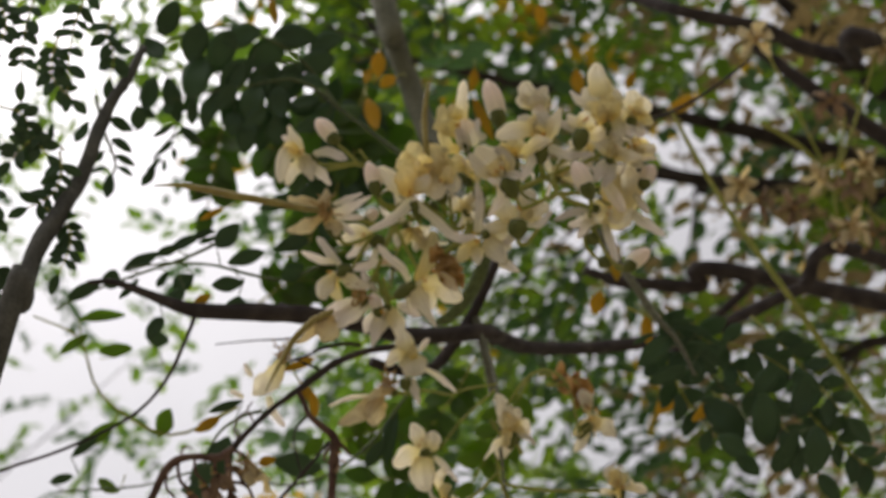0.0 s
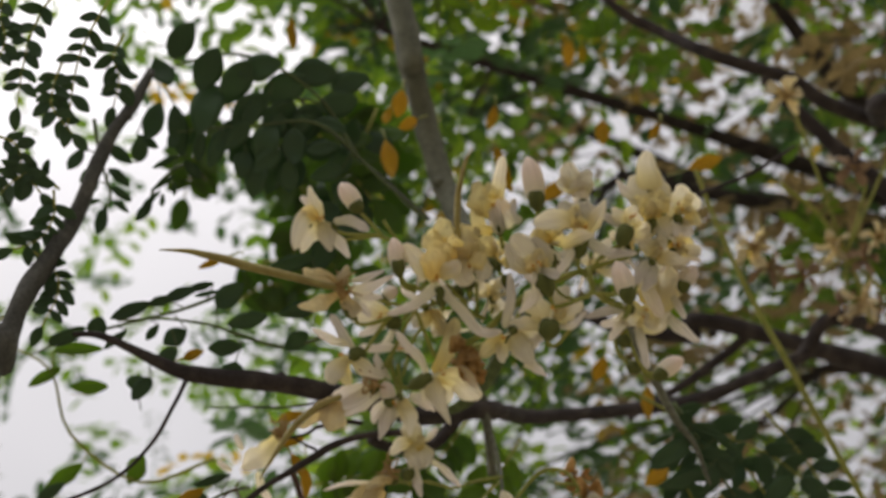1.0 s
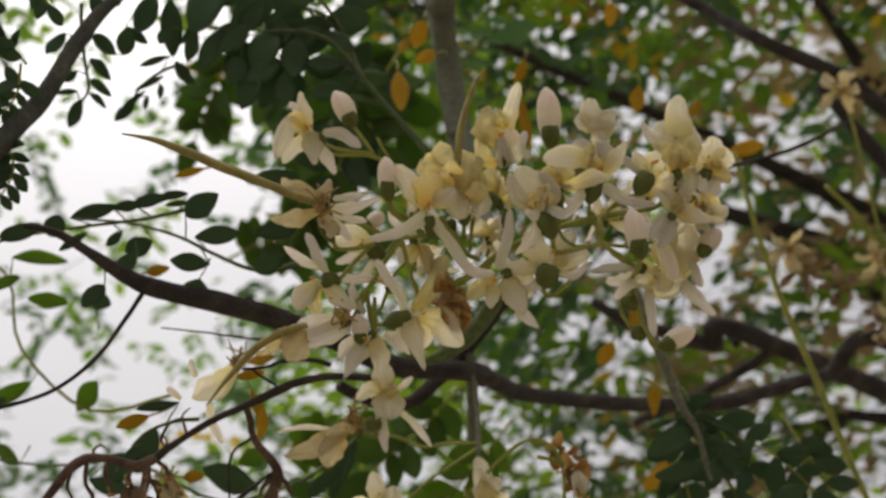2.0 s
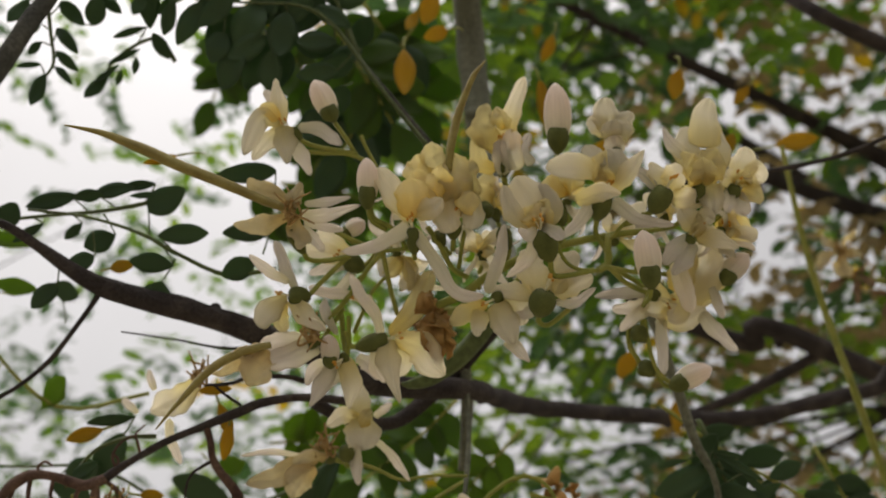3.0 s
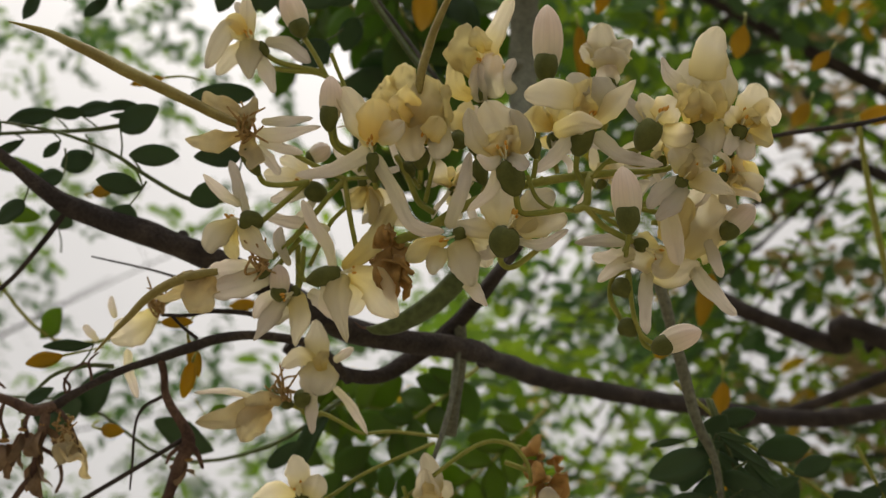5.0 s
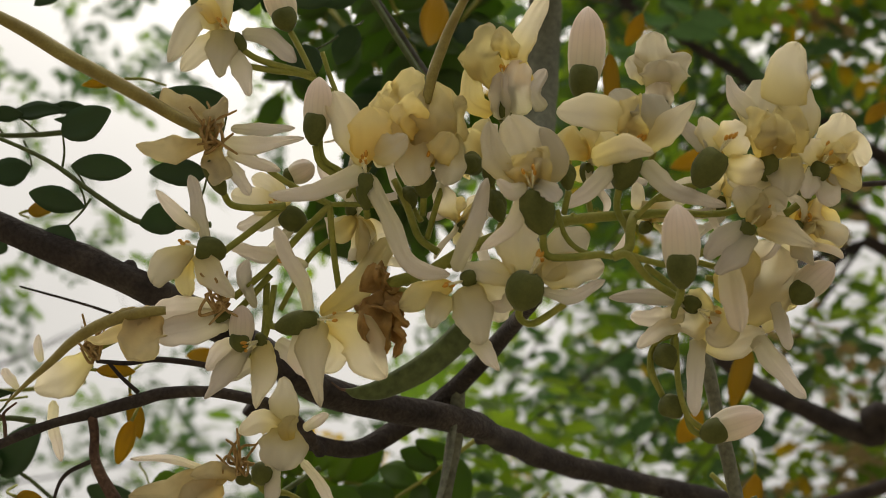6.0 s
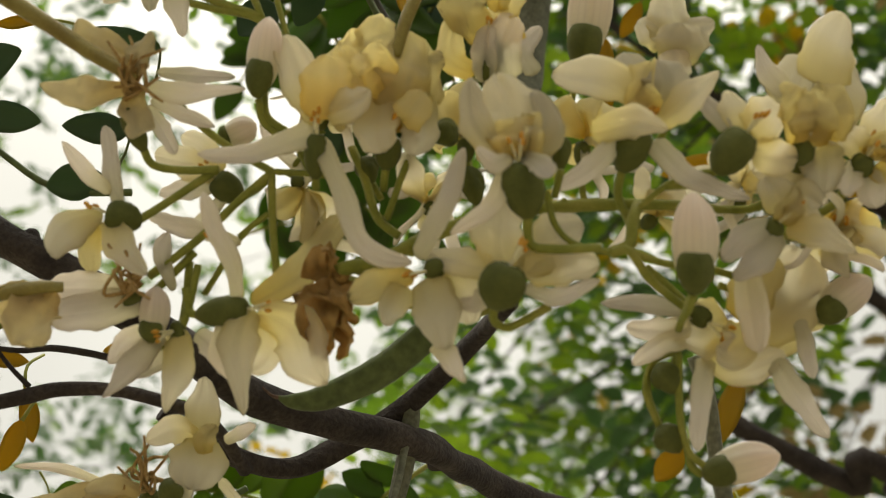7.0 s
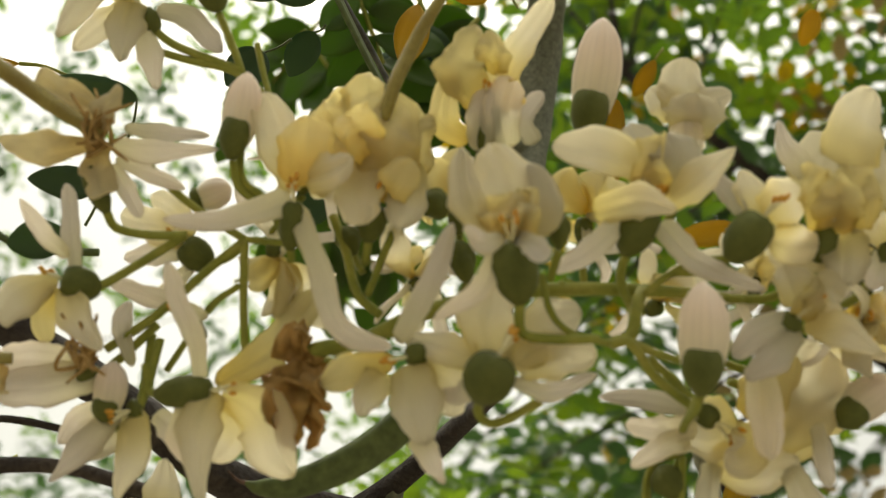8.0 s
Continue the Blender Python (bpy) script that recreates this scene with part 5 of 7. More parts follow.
petal(f, CREAM, (75.4, 10.1, 1.5, 5.1), (78.3, 8.4, 0.5, 5.4), (80.6, 7.2, 0.5, 2.2))
petal(f, PETAL, (73.3, 11.3, 1.5, 4.1), (71, 13.4, 0.5, 4.5), (69.3, 14.7, 0.5, 1.8))
petal(f, SEPAL, (72.5, 9.8, 1.5, 2.8), (71.2, 6.5, -1.5, 3.6), (70.4, 3.9, -2.5, 1.8))
petal(f, SEPAL, (74.5, 9.2, 1.5, 3), (74.8, 5.7, -0.5, 4.2), (76, 3.4, -0.5, 2.8))
petal(f, CREAM, (75.2, 11.1, 1.5, 4.1), (75.5, 12.9, -0.5, 5), (77, 13.9, -0.5, 3), crumple=1.0)
f = bloom("creamy", (59.1, -4.5, -3), (61.4, -1.6, -4.5), 1.80, ((59.2, -4.4, -2.4), (55.4, -6.4, -1), (47.7, -10, -1)))
petal(f, PETAL, (61.6, -0.3, -4.5, 4.6), (60.1, 3, -3.5, 6.2), (58.9, 5.2, -2.5, 2.8))
petal(f, PETAL, (62.6, 0.3, -4.5, 4), (65, 2.9, -3.5, 5), (67.2, 2.2, -2.5, 2.6))
petal(f, PETAL, (62.4, -1.9, -4.5, 4), (66.9, -2.4, -6.5, 5.1), (72.1, -4.7, -7.5, 0.8))
petal(f, SEPAL, (60.6, -1.8, -4.5, 3), (56.7, -4.8, -6.5, 4.5), (53.7, -8.6, -6.5, 2.2))
petal(f, SEPAL, (61.5, -3, -4.5, 3.4), (58.7, -7.4, -7.5, 4.7), (55.6, -11, -7.5, 1.6))
petal(f, CREAM, (61.9, -1.5, -4.5, 3.4), (62, 0.3, -6.5, 4.5), (62.2, 2.9, -6.5, 2.9), crumple=1.0)
petal(f, PETAL, (62.8, -1.8, -4.5, 4), (65.1, -1.3, -5.5, 4.9), (67.2, 0.2, -4.5, 3))
f = bloom("creamy", (71.7, 6.2, 7), (71.8, 3.8, 5.5), 1.46, ())
petal(f, CREAM, (71.5, 3.3, 5.5, 5.2), (75.4, 0.3, 6.5, 7.5), (79.5, -3, 7.5, 3.7))
petal(f, CREAM, (71.3, 2.7, 5.5, 4.1), (72.4, -1, 7.5, 5.8), (72, -4.8, 8.5, 3.1))
f = bloom("fresh", (51.4, -15.2, 4), (54.4, -17.4, 2.5), 1.65, ((51.4, -15.2, 4.6), (48.7, -12.9, 6), (44.3, -10.2, 6)))
petal(f, SEPAL, (53.1, -16.3, 2.5, 2.6), (45.6, -16, 2.5, 3), (38.4, -16.9, 4.5, 1.5))
petal(f, SEPAL, (52.1, -18.4, 2.5, 3.1), (47.1, -19.6, 1.5, 3.7), (42.5, -19.9, 2.5, 2.3))
petal(f, SEPAL, (51.2, -20, 2.5, 3.5), (47.6, -22, 0.5, 3.1), (44.1, -25.4, 0.5, 1.8))
petal(f, SEPAL, (54.9, -22.4, 2.5, 3.3), (54.7, -28.7, 0.5, 2.9), (55.2, -36.5, 0.5, 2.3))
petal(f, SEPAL, (65.1, -21.1, 2.5, 3.7), (69.7, -26.2, 4.5, 3.7), (75.8, -31.5, 7.5, 2.1))
petal(f, SEPAL, (67.5, -14.8, 2.5, 2.6), (70, -18.6, 4.5, 3.2), (71.7, -22.8, 6.5, 2.1))
petal(f, PETAL, (61, -17.9, 2.5, 9.2), (65.2, -11.2, 6.5, 13.3), (67.3, -3.6, 8.5, 10.1))
petal(f, CREAM, (59, -16.1, 2.5, 6.1), (60.7, -11.7, 4.5, 7.2), (63.3, -5.2, 5.5, 5.2))
petal(f, SEPAL, (58.8, -8.1, 2.5, 3.9), (59.9, -14.8, -1.5, 5), (61.7, -20.6, -2.5, 3))
petal(f, PETAL, (60.1, -17.6, 2.5, 6.1), (57.8, -21.1, -0.5, 5.8), (55.7, -20.7, -1.5, 2.6))
petal(f, PETAL, (54.4, -21.7, 2.5, 5.1), (60.5, -22.9, 3.5, 6.3), (66.5, -20.2, 4.5, 3.7))
petal(f, PETAL, (57, -16.1, 2.5, 8.2), (53.1, -18.5, 2.5, 8.4), (48.7, -19.2, 2.5, 3.7))
f = bloom("fresh", (-35.7, 23.2, 7), (-38.3, 26.2, 6), 1.68, ((-35.7, 23.2, 7.5), (-32, 21.8, 7), (-22, 20, 7)))
petal(f, PETAL, (-40.3, 26.8, 6, 3.4), (-41.4, 32.6, 7, 4.8), (-42.3, 39.3, 8, 1.3))
petal(f, PETAL, (-40.9, 27.6, 6, 3.4), (-45.5, 28.7, 5, 5.6), (-49.8, 19.7, 6, 3.6))
petal(f, PETAL, (-40, 26.2, 6, 2.8), (-43.6, 23.7, 7, 4.8), (-48.1, 18.8, 8, 2.2))
petal(f, PETAL, (-39.8, 26.8, 5, 4.8), (-39.2, 22.2, 3, 5.9), (-38.8, 17.2, 3, 1.3))
petal(f, SEPAL, (-38.3, 23.4, 6, 3.1), (-35.1, 19.2, 5, 3.8), (-33.2, 14.4, 5, 1.3))
petal(f, SEPAL, (-36.3, 26.5, 6, 2.8), (-31.2, 26.3, 6, 3.5), (-27.7, 23.9, 7, 3.2), (-25.3, 22.2, 7, 1.7))
petal(f, CREAM, (-41.2, 28.2, 5, 3.4), (-43.5, 31, 5, 3.9), (-45.7, 31.3, 6, 2))
petal(f, SEPAL, (-40.5, 26.2, 7, 2.2), (-42.9, 33.4, 9, 2.8), (-45.3, 36.6, 10, 1.4))
flower("fresh", (-12.6, -4.5, 7.8), (-10.6, -6.3, 8.4), ((-8.6, -14.7, 3.9, 7.4), (-2.8, -8.9, 10.4, 7.7), (-0, -15.8, 6.5, 4.6), (-16.9, -10.7, 11.7, 5.4)), ((-12.8, -4.3, 9.1), (-13.7, -4, 9.1)), False)
flower("fresh", (11.1, -7.2, 7.8), (8.7, -5.3, 8.4), ((5.2, 1.2, 3.9, 5.6), (13.4, -0.3, 10.4, 5.5), (3, -5, 6.5, 3.8), (11.4, -12.2, 11.7, 6.4), (17.6, 0.8, 7.8, 4.2)), ((11, -7.1, 9.1), (9.3, -11, 9.1)), False)
flower("fresh", (43, -4.2, 6.5), (44.9, -1.8, 7.1), ((48, 3.2, 2.6, 5.1), (55.6, -2.7, 9.1, 5.6), (41, 4.9, 5.2, 4.1), (52.8, 6.7, 10.4, 4.6)), ((43.1, -4, 7.8), (40.9, -2.2, 7.8)), False)
flower("fresh", (69.8, -1.7, 3.9), (71.7, 0.6, 4.5), ((77.8, -3.3, -0, 5.3), (77, 2.3, 6.5, 6.1), (73.9, -7.5, 2.6, 5), (71.2, -9.5, 7.8, 6.2)), ((70, -1.6, 5.2), (63, -2.3, 5.2)), False)
flower("creamy", (14.5, 2.3, 9.1), (13, 6.5, 9.7), ((6.6, 11.6, 5.2, 6.1), (15.3, 12.1, 11.7, 6.9), (19.5, 5.3, 7.8, 5.2), (9.1, 3.9, 13, 4.7), (11.9, 14.9, 9.1, 5.9)), ((14.4, 2.4, 10.4), (17, -4.3, 10.4)), False)
flower("fresh", (-9.4, 3.7, 9.1), (-10.8, 7.8, 9.7), ((-15.7, 12.7, 5.2, 5.5), (-5.4, 13.8, 11.7, 5.4), (-12.4, 3.3, 7.8, 4.7), (-3.6, 6, 13, 5)), ((-9.6, 3.9, 10.4), (-13.2, -2.9, 10.4)), False)
flower("creamy", (32, 4.5, 9.1), (32.1, 8.9, 9.8), ((26.4, 12.4, 5.2, 5.6), (35.3, 15.4, 11.7, 6.2), (37.8, 8.1, 7.8, 4.8), (29, 4.7, 13, 4.3)), ((32, 4.7, 10.4), (33.6, -0.9, 10.4)), False)
flower("fresh", (57.3, 0.6, 9.1), (57.6, 5, 9.8), ((51.9, 9.1, 5.2, 5.1), (60.9, 11.9, 11.7, 6.3), (63, 4.2, 7.8, 5.2), (55.9, -0.2, 13, 4.7)), ((57.5, 0.8, 10.4), (54.3, 1.8, 10.4)), False)
flower("creamy", (69, 8.1, 9.1), (69.9, 11.4, 9.8), ((64.6, 14.4, 5.2, 5.9), (75.2, 15.9, 11.7, 5.9), (75.3, 8.5, 7.8, 4.7), (68.9, 7, 13, 5.1)), ((69.3, 8.3, 10.4), (63.2, 6.6, 10.4)), False)
flower("creamy", (64.4, -10.1, 9.1), (65.8, -13.1, 9.7), ((60.4, -18.9, 5.2, 5.5), (68.9, -20, 11.7, 6.3), (72.7, -14.5, 7.8, 4.9), (62.2, -12.3, 13, 4.2)), ((64.7, -10.1, 10.4), (52.6, -8.1, 10.4)), False)

# buds of the cluster
bud((-27.1, 27.9, 7), (-32.2, 38.4, 6), 2.9, ((-27.1, 27.9, 7), (-24.5, 24.2, 7), (-21.4, 19.2, 7)), 0.38, False)
bud((-18.7, 5.6, 1), (-18.9, 18.4, 0), 2.65, ((-18.7, 5.8, 1.6), (-17.6, 2.6, 2.6), (-14, 0.4, 3)), 0.47, False)
bud((29.9, 19.5, 9), (29.2, 37.7, 8), 3.4, ((29.9, 19.8, 9.6), (29, 14, 10), (28.6, 7, 10), (29.3, -0.1, 8)), 0.38, False)
bud((50, -14.4, -10), (47.6, -0.1, -11), 3.15, ((50, -14.3, -9.6), (49.8, -16.4, -8.6), (49.3, -18, -6)), 0.42, False)
bud((71.3, -14.2, 7), (78.2, -6.4, 6), 2.8, ((71.4, -14, 7.6), (68.4, -15, 8), (63.7, -12.5, 8), (55.6, -11.3, 5)), 0.42, False)
bud((56.7, -39.9, 2), (67.4, -34.9, 1), 2.85, ((56.9, -39.8, 2.6), (55, -38.6, 2.6), (53.6, -35, 2.6)), 0.4, False)
bud((51.6, -28.4, 4), (47.9, -24.6, 3), 2.2, ((51.4, -28.2, 4.6), (50.6, -25.4, 5), (51, -21.6, 5)), 0.8, True)
bud((53.2, -37, 4), (49.6, -33.7, 3), 2.2, ((49.8, -33.9, 4), (47.2, -29, 4.4), (47.4, -24.4, 4.4), (49.6, -21.2, 4.4)), 0.8, True)
bud((-28.3, -33.9, 1), (-28.7, -25.3, 0), 2.3, ((-28.3, -33.9, 1.4), (-25.6, -34, 2), (-24, -29, 2), (-23.8, -21, 3)), 0.4, False)
bud((-25.1, -0.6, 8), (-19.7, 2.7, 7), 2.2, ((-25, -0.6, 8.4), (-22.4, -3, 8)), 0.3, False)
bud((8.2, 4.1, 3), (12.7, 5.9, 2), 2.2, ((8.1, 4.3, 3.4), (5.5, -0.1, 4), (3.9, -9.5, 3)), 0.8, True)
bud((29, 1, -6), (27.9, 5.8, -7), 1.6, ((29, 1, -5.6), (28.6, -3, -4)), 0.7, True)
bud((0.4, -3.8, 7), (-2, 0, 6), 1.9, ((0.2, -3.7, 7.4), (2.1, -6.1, 6.5)), 0.75, True)
bud((17.2, -4.7, 7), (14.6, 1.1, 6), 1.9, ((17.2, -4.6, 7.4), (16.4, -7.8, 6.5)), 0.7, True)

# young pods grown out of withered flowers
stem("young_pod", "long thin olive young pod with a curled brown tip", "pod", POD, ((-37, 5.4, -2), (-43.3, 7.6, -3.8), (-50, 10.6, -5.6), (-57, 13.6, -7.6), (-64.2, 16.6, -9.6), (-70.4, 19.6, -11.2), (-75.6, 21.8, -12.6), (-80, 23.6, -13.8), (-84, 24.6, -15), (-88.6, 25.5, -16.1)), (0.95, 1.15, 1.25, 1.35, 1.4, 1.35, 1.15, 0.8, 0.5, 0.18))
stem("young_pod", "short brown young pod rising from a cream flower", "pod", POD, ((1.4, 15.1, 0), (2.1, 20.8, 0), (3.2, 25.8, 1), (4.6, 30.6, 1), (7.8, 38.4, 1), (11, 42.6, 1)), (0.9, 1.05, 1.05, 0.95, 0.7, 0.15))
stem("young_pod", "curved olive young pod with a thin drooping tip", "pod", POD, ((-43, -27.8, 0), (-46.3, -28.4, -1), (-51.3, -30, -1), (-55.9, -32.4, -1), (-59.9, -35.5, -1), (-63.8, -39.6, 0), (-67.7, -43.8, 0), (-71.6, -48.4, 0)), (0.8, 1.05, 1.2, 1.15, 1.0, 0.8, 0.5, 0.18))

# flowers of the lower cluster
rachis_low = stem("flower_stalk", "thin grey-green stalk of the lower flower cluster", "stalk", BARK_GREY, ((8.6, -46, 58), (8.6, -56, 50), (7.6, -66, 38), (4.6, -78, 24), (1.3, -88, 19), (0.3, -95, 18.4), (-1.5, -112.5, 27.7)), (0.7, 0.7, 0.7, 0.65, 0.6, 0.6, 0.5), 0)
twig(rachis_low, "side_stalk", STALK, ((0.3, -78, 18.7), (3.8, -87.5, 19.5), (4.7, -89.9, 19.4)), (0.52, 0.52, 0.52))
twig(rachis_low, "side_stalk", STALK, ((0.3, -81.2, 19.6), (19.1, -66.7, 23.6), (30.1, -71.7, 23.7), (30.5, -91.9, 22)), (0.53, 0.54, 0.54, 0.54))
twig(rachis_low, "side_stalk", STALK, ((0.3, -95, 18.4), (-11.9, -101.6, 16.4), (-21.6, -104.2, 25.3)), (0.52, 0.52, 0.52))
twig(rachis_low, "side_stalk", STALK, ((-0.7, -100.8, 18), (11.6, -106.7, 21.3), (32.5, -113.5, 27.2)), (0.51, 0.51, 0.52))
twig(rachis_low, "side_stalk", STALK, ((-0.4, -86.4, 19.1), (-0.8, -105.5, 22.9), (11.4, -111.9, 27.5)), (0.52, 0.52, 0.52))
flower("fresh", (4.7, -89.9, 19.4), (7.2, -83.2, 20.8), ((5.8, -70.6, 19.4, 6.5), (14, -85.2, 22.9, 7.2), (-7.2, -88.9, 17, 4.6), (10.7, -76.9, 23, 6.4)), (), True)
flower("fresh", (29.4, -93.3, 23.7), (35.7, -87.2, 25.4), ((37.6, -77.2, 21.7, 7.2), (43.6, -95.9, 26.7, 7.8), (27.5, -97.5, 23.5, 5.5), (39, -89.3, 28, 8.7)), (), True)
flower("fresh", (38.6, -117.8, 31.5), (38.8, -113.5, 22.2), ((37.2, -102.6, 16.3, 5.4), (48.6, -116.5, 33.6, 7.2), (32.3, -115.9, 30.5, 5.4)), ((38.7, -118, 32.6), (33.3, -114.3, 32.8)), True)
flower("fresh", (-21.6, -104.2, 25.3), (-22.5, -101, 15.5), ((-26.8, -100.4, 11.2, 5.4), (-17.7, -103.9, 17.4, 5.5), (-20.7, -88.7, 15.2, 5), (-15.2, -109.2, 31.2, 6.2)), ((-21.5, -104.4, 26.3), (-11.8, -101.7, 17.5)), True)
twig(rachis_low, "side_stalk", STALK, ((7, -67.1, 30), (-3.8, -65.7, 24), (-10.8, -65.9, 20), (-16.6, -63.4, 20), (-20.5, -61.9, 20), (-25.3, -61.5, 20)), (0.45, 0.45, 0.45, 0.5, 0.5, 0.5))
twig(rachis_low, "side_stalk", STALK, ((5.9, -69, 32), (-3.6, -72.9, 24), (-10.5, -76.3, 20), (-17, -81.4, 20), (-22.6, -84.5, 20)), (0.45, 0.45, 0.45, 0.45, 0.45))
f = bloom("fresh", (-26, -60.3, 18), (-24.7, -56.3, 16.5), 2.25, ((-26.2, -60.7, 19), (-25.2, -61.9, 20), (-20.7, -62, 21)))
petal(f, PETAL, (-21.6, -48.7, 16.5, 3.8), (-21.9, -43.5, 15.5, 6.8), (-22.2, -38.4, 14.5, 2.1))
petal(f, PETAL, (-22.1, -48.7, 16.5, 2.8), (-26.2, -47.8, 15.5, 5.4), (-30.3, -50.4, 14.5, 2.3))
petal(f, PETAL, (-21, -48.5, 15.5, 5.6), (-20.9, -52, 13.5, 9.9), (-21, -56.5, 12.5, 6.6))
petal(f, SEPAL, (-17.9, -48.5, 16.5, 1.7), (-15.6, -46.6, 16.5, 2.4), (-13.4, -44.8, 16.5, 1.3))
petal(f, SEPAL, (-17.7, -54.5, 16.5, 1.9), (-13.8, -58.1, 16.5, 2.3), (-11.3, -61.7, 16.5, 2.3), (-8.9, -65.6, 16.5, 1.1))
petal(f, SEPAL, (-22.8, -56.6, 16.5, 2.4), (-22.8, -61.3, 16.5, 3), (-22.3, -66.4, 16.5, 1.5))
petal(f, CREAM, (-20, -50.6, 13.5, 2.3), (-20.4, -48.2, 12.5, 4.1), (-19.1, -45.4, 12.5, 2.4), crumple=0.5)
f = bloom("withered", (-28.6, -60.5, 22), (-31.2, -59.7, 20.5), 1.50, ((-28.8, -60.6, 23), (-26.1, -61.8, 24)))
petal(f, WILTED, (-33.1, -60.5, 20.5, 2.3), (-39.5, -62.1, 19.5, 5.6), (-44.9, -64.6, 18.5, 5.6), (-51.8, -65.9, 17.5, 1.7), crumple=0.5)
petal(f, WILTED, (-34, -61.5, 20.5, 3.8), (-37.7, -64.7, 18.5, 8.5), (-39.7, -69.3, 17.5, 4.7), crumple=0.5)
petal(f, WILTED, (-30.7, -59.4, 18.5, 2.8), (-35.3, -58.5, 17.5, 3.4), (-40, -59.9, 17.5, 1.7), crumple=0.3)
petal(f, SEPAL, (-36, -59.7, 20.5, 1.3), (-44.7, -58, 20.5, 1.7), (-53.4, -59, 20.5, 0.9))
f = bloom("withered", (-64, -37.4, 24), (-64.9, -39.3, 22.5), 1.40, ((-64.3, -37.5, 25), (-61.2, -35.5, 26)))
petal(f, PETAL, (-64.4, -39.1, 22.5, 4), (-68.9, -43, 24.5, 7.4), (-74, -45.8, 26.5, 7), (-79.3, -48.3, 27.5, 3), crumple=0.4)
petal(f, SEPAL, (-73.4, -49.7, 26.5, 2.4), (-73.1, -55.6, 27.5, 2.8), (-71.7, -59, 27.5, 2.6), (-70.2, -62.1, 27.5, 1.4))
petal(f, SEPAL, (-77.1, -42, 26.5, 1.8), (-77.9, -39.6, 26.5, 2.2), (-78.6, -36.4, 26.5, 1.6))
petal(f, SEPAL, (-81.8, -48.2, 27.5, 1.6), (-83.9, -46.3, 27.5, 2.2), (-85.8, -44.4, 27.5, 1.8))
f = bloom("fresh", (-24.5, -84.1, 20), (-25.2, -82, 18.5), 2.25, ((-24.7, -84.4, 21), (-23, -85.1, 22)))
petal(f, PETAL, (-25.2, -81.5, 18.5, 3.8), (-25.6, -76.6, 17.5, 6.2), (-26.8, -71.8, 16.5, 2.4))
petal(f, PETAL, (-26.1, -83, 18.5, 3.8), (-30.7, -82.5, 17.5, 7.9), (-36.6, -84.5, 16.5, 3.8))
petal(f, PETAL, (-23.3, -82.8, 18.5, 3.8), (-21.3, -79.7, 17.5, 6.6), (-20.4, -76.3, 17.5, 2.8))
petal(f, PETAL, (-25.4, -84.1, 17.5, 5.6), (-27.4, -89.6, 16.5, 9.4), (-27.9, -96, 15.5, 4.7))
petal(f, SEPAL, (-22.2, -85.1, 18.5, 1.9), (-19.2, -89.6, 18.5, 2.8), (-16.2, -96.1, 18.5, 1.5))
f = bloom("fresh", (7.7, -88.9, 22), (6.8, -85.8, 20.5), 1.88, ((7.6, -89.2, 23), (8.6, -93.1, 24)))
petal(f, PETAL, (6.8, -84.9, 20.5, 3.8), (5.9, -79.1, 19.5, 6.8), (5.2, -73.1, 18.5, 2.3))
petal(f, PETAL, (5.9, -86.8, 20.5, 3.8), (3.2, -87.7, 19.5, 6.6), (-0.2, -92.3, 18.5, 3.8))
petal(f, SEPAL, (8.2, -85.7, 20.5, 1.9), (11.6, -87.4, 20.5, 2.6), (13.6, -91.1, 20.5, 1.3))

# faded flower clusters farther back
rachis_far = stem("flower_stalk", "thin pale stalk of a farther flower cluster", "stalk", STALK, ((188.4, 18.7, 191), (207.6, 0.5, 195.7), (217.3, -20.5, 195.1), (230.1, -35.2, 199.2), (251.3, -65.8, 196.3)), (1.2, 1.2, 1.2, 1.2, 1.2), 0)
twig(rachis_far, "side_stalk", STALK, ((175.1, -20.2, 191.7), (194.2, -23, 191), (217.3, -20.5, 195.1)), (0.74, 0.74, 0.74))
flower("dry", (174, -20.3, 188.7), (174, -17.9, 189.2), ((168.2, -14.1, 193.4, 5), (179.6, -12.2, 190.5, 4.9), (182.9, -22.2, 187.4, 4.9), (176.1, -29.5, 191.6, 4.9), (166.2, -25.6, 196.1, 5)), (), False)
twig(rachis_far, "side_stalk", STALK, ((210.8, -15.7, 195.4), (213.4, -20.4, 195.2), (217.3, -20.5, 195.1)), (0.75, 0.75, 0.75))
flower("withered", (209.5, -15.8, 192.1), (211.1, -13.9, 192.7), ((208.3, -6.4, 189.1, 5.1), (222.2, -11.8, 199.8, 5.1), (214.7, -23.3, 190.8, 5.1), (202.7, -24.4, 190.7, 4.9), (197.9, -14.1, 187.8, 4.9)), (), False)
twig(rachis_far, "side_stalk", STALK, ((227, -25, 199.8), (223.1, -24.5, 200.4), (217.3, -20.5, 195.1)), (0.75, 0.75, 0.75))
flower("dry", (225.6, -25, 196.4), (227.8, -23.6, 196.9), ((227.5, -16.1, 193.2, 5.1), (236.1, -25, 198.1, 5.2), (227.7, -34, 194.7, 5.1), (217.3, -31.2, 194.8, 5.1), (216, -20.2, 191.9, 5.1)), (), False)
twig(rachis_far, "side_stalk", STALK, ((229.8, -50.6, 198.4), (224.6, -37.3, 199.8), (217.3, -20.5, 195.1)), (0.75, 0.75, 0.75))
flower("dry", (228.3, -50.6, 195), (230.9, -51.1, 195.5), ((235.8, -47.2, 191.2, 5.1), (235, -57.9, 196.5, 5.1), (222.4, -58.4, 193.8, 5.1), (221.5, -48.1, 199.5, 5.1), (228, -41.2, 195.5, 5.1)), (), False)
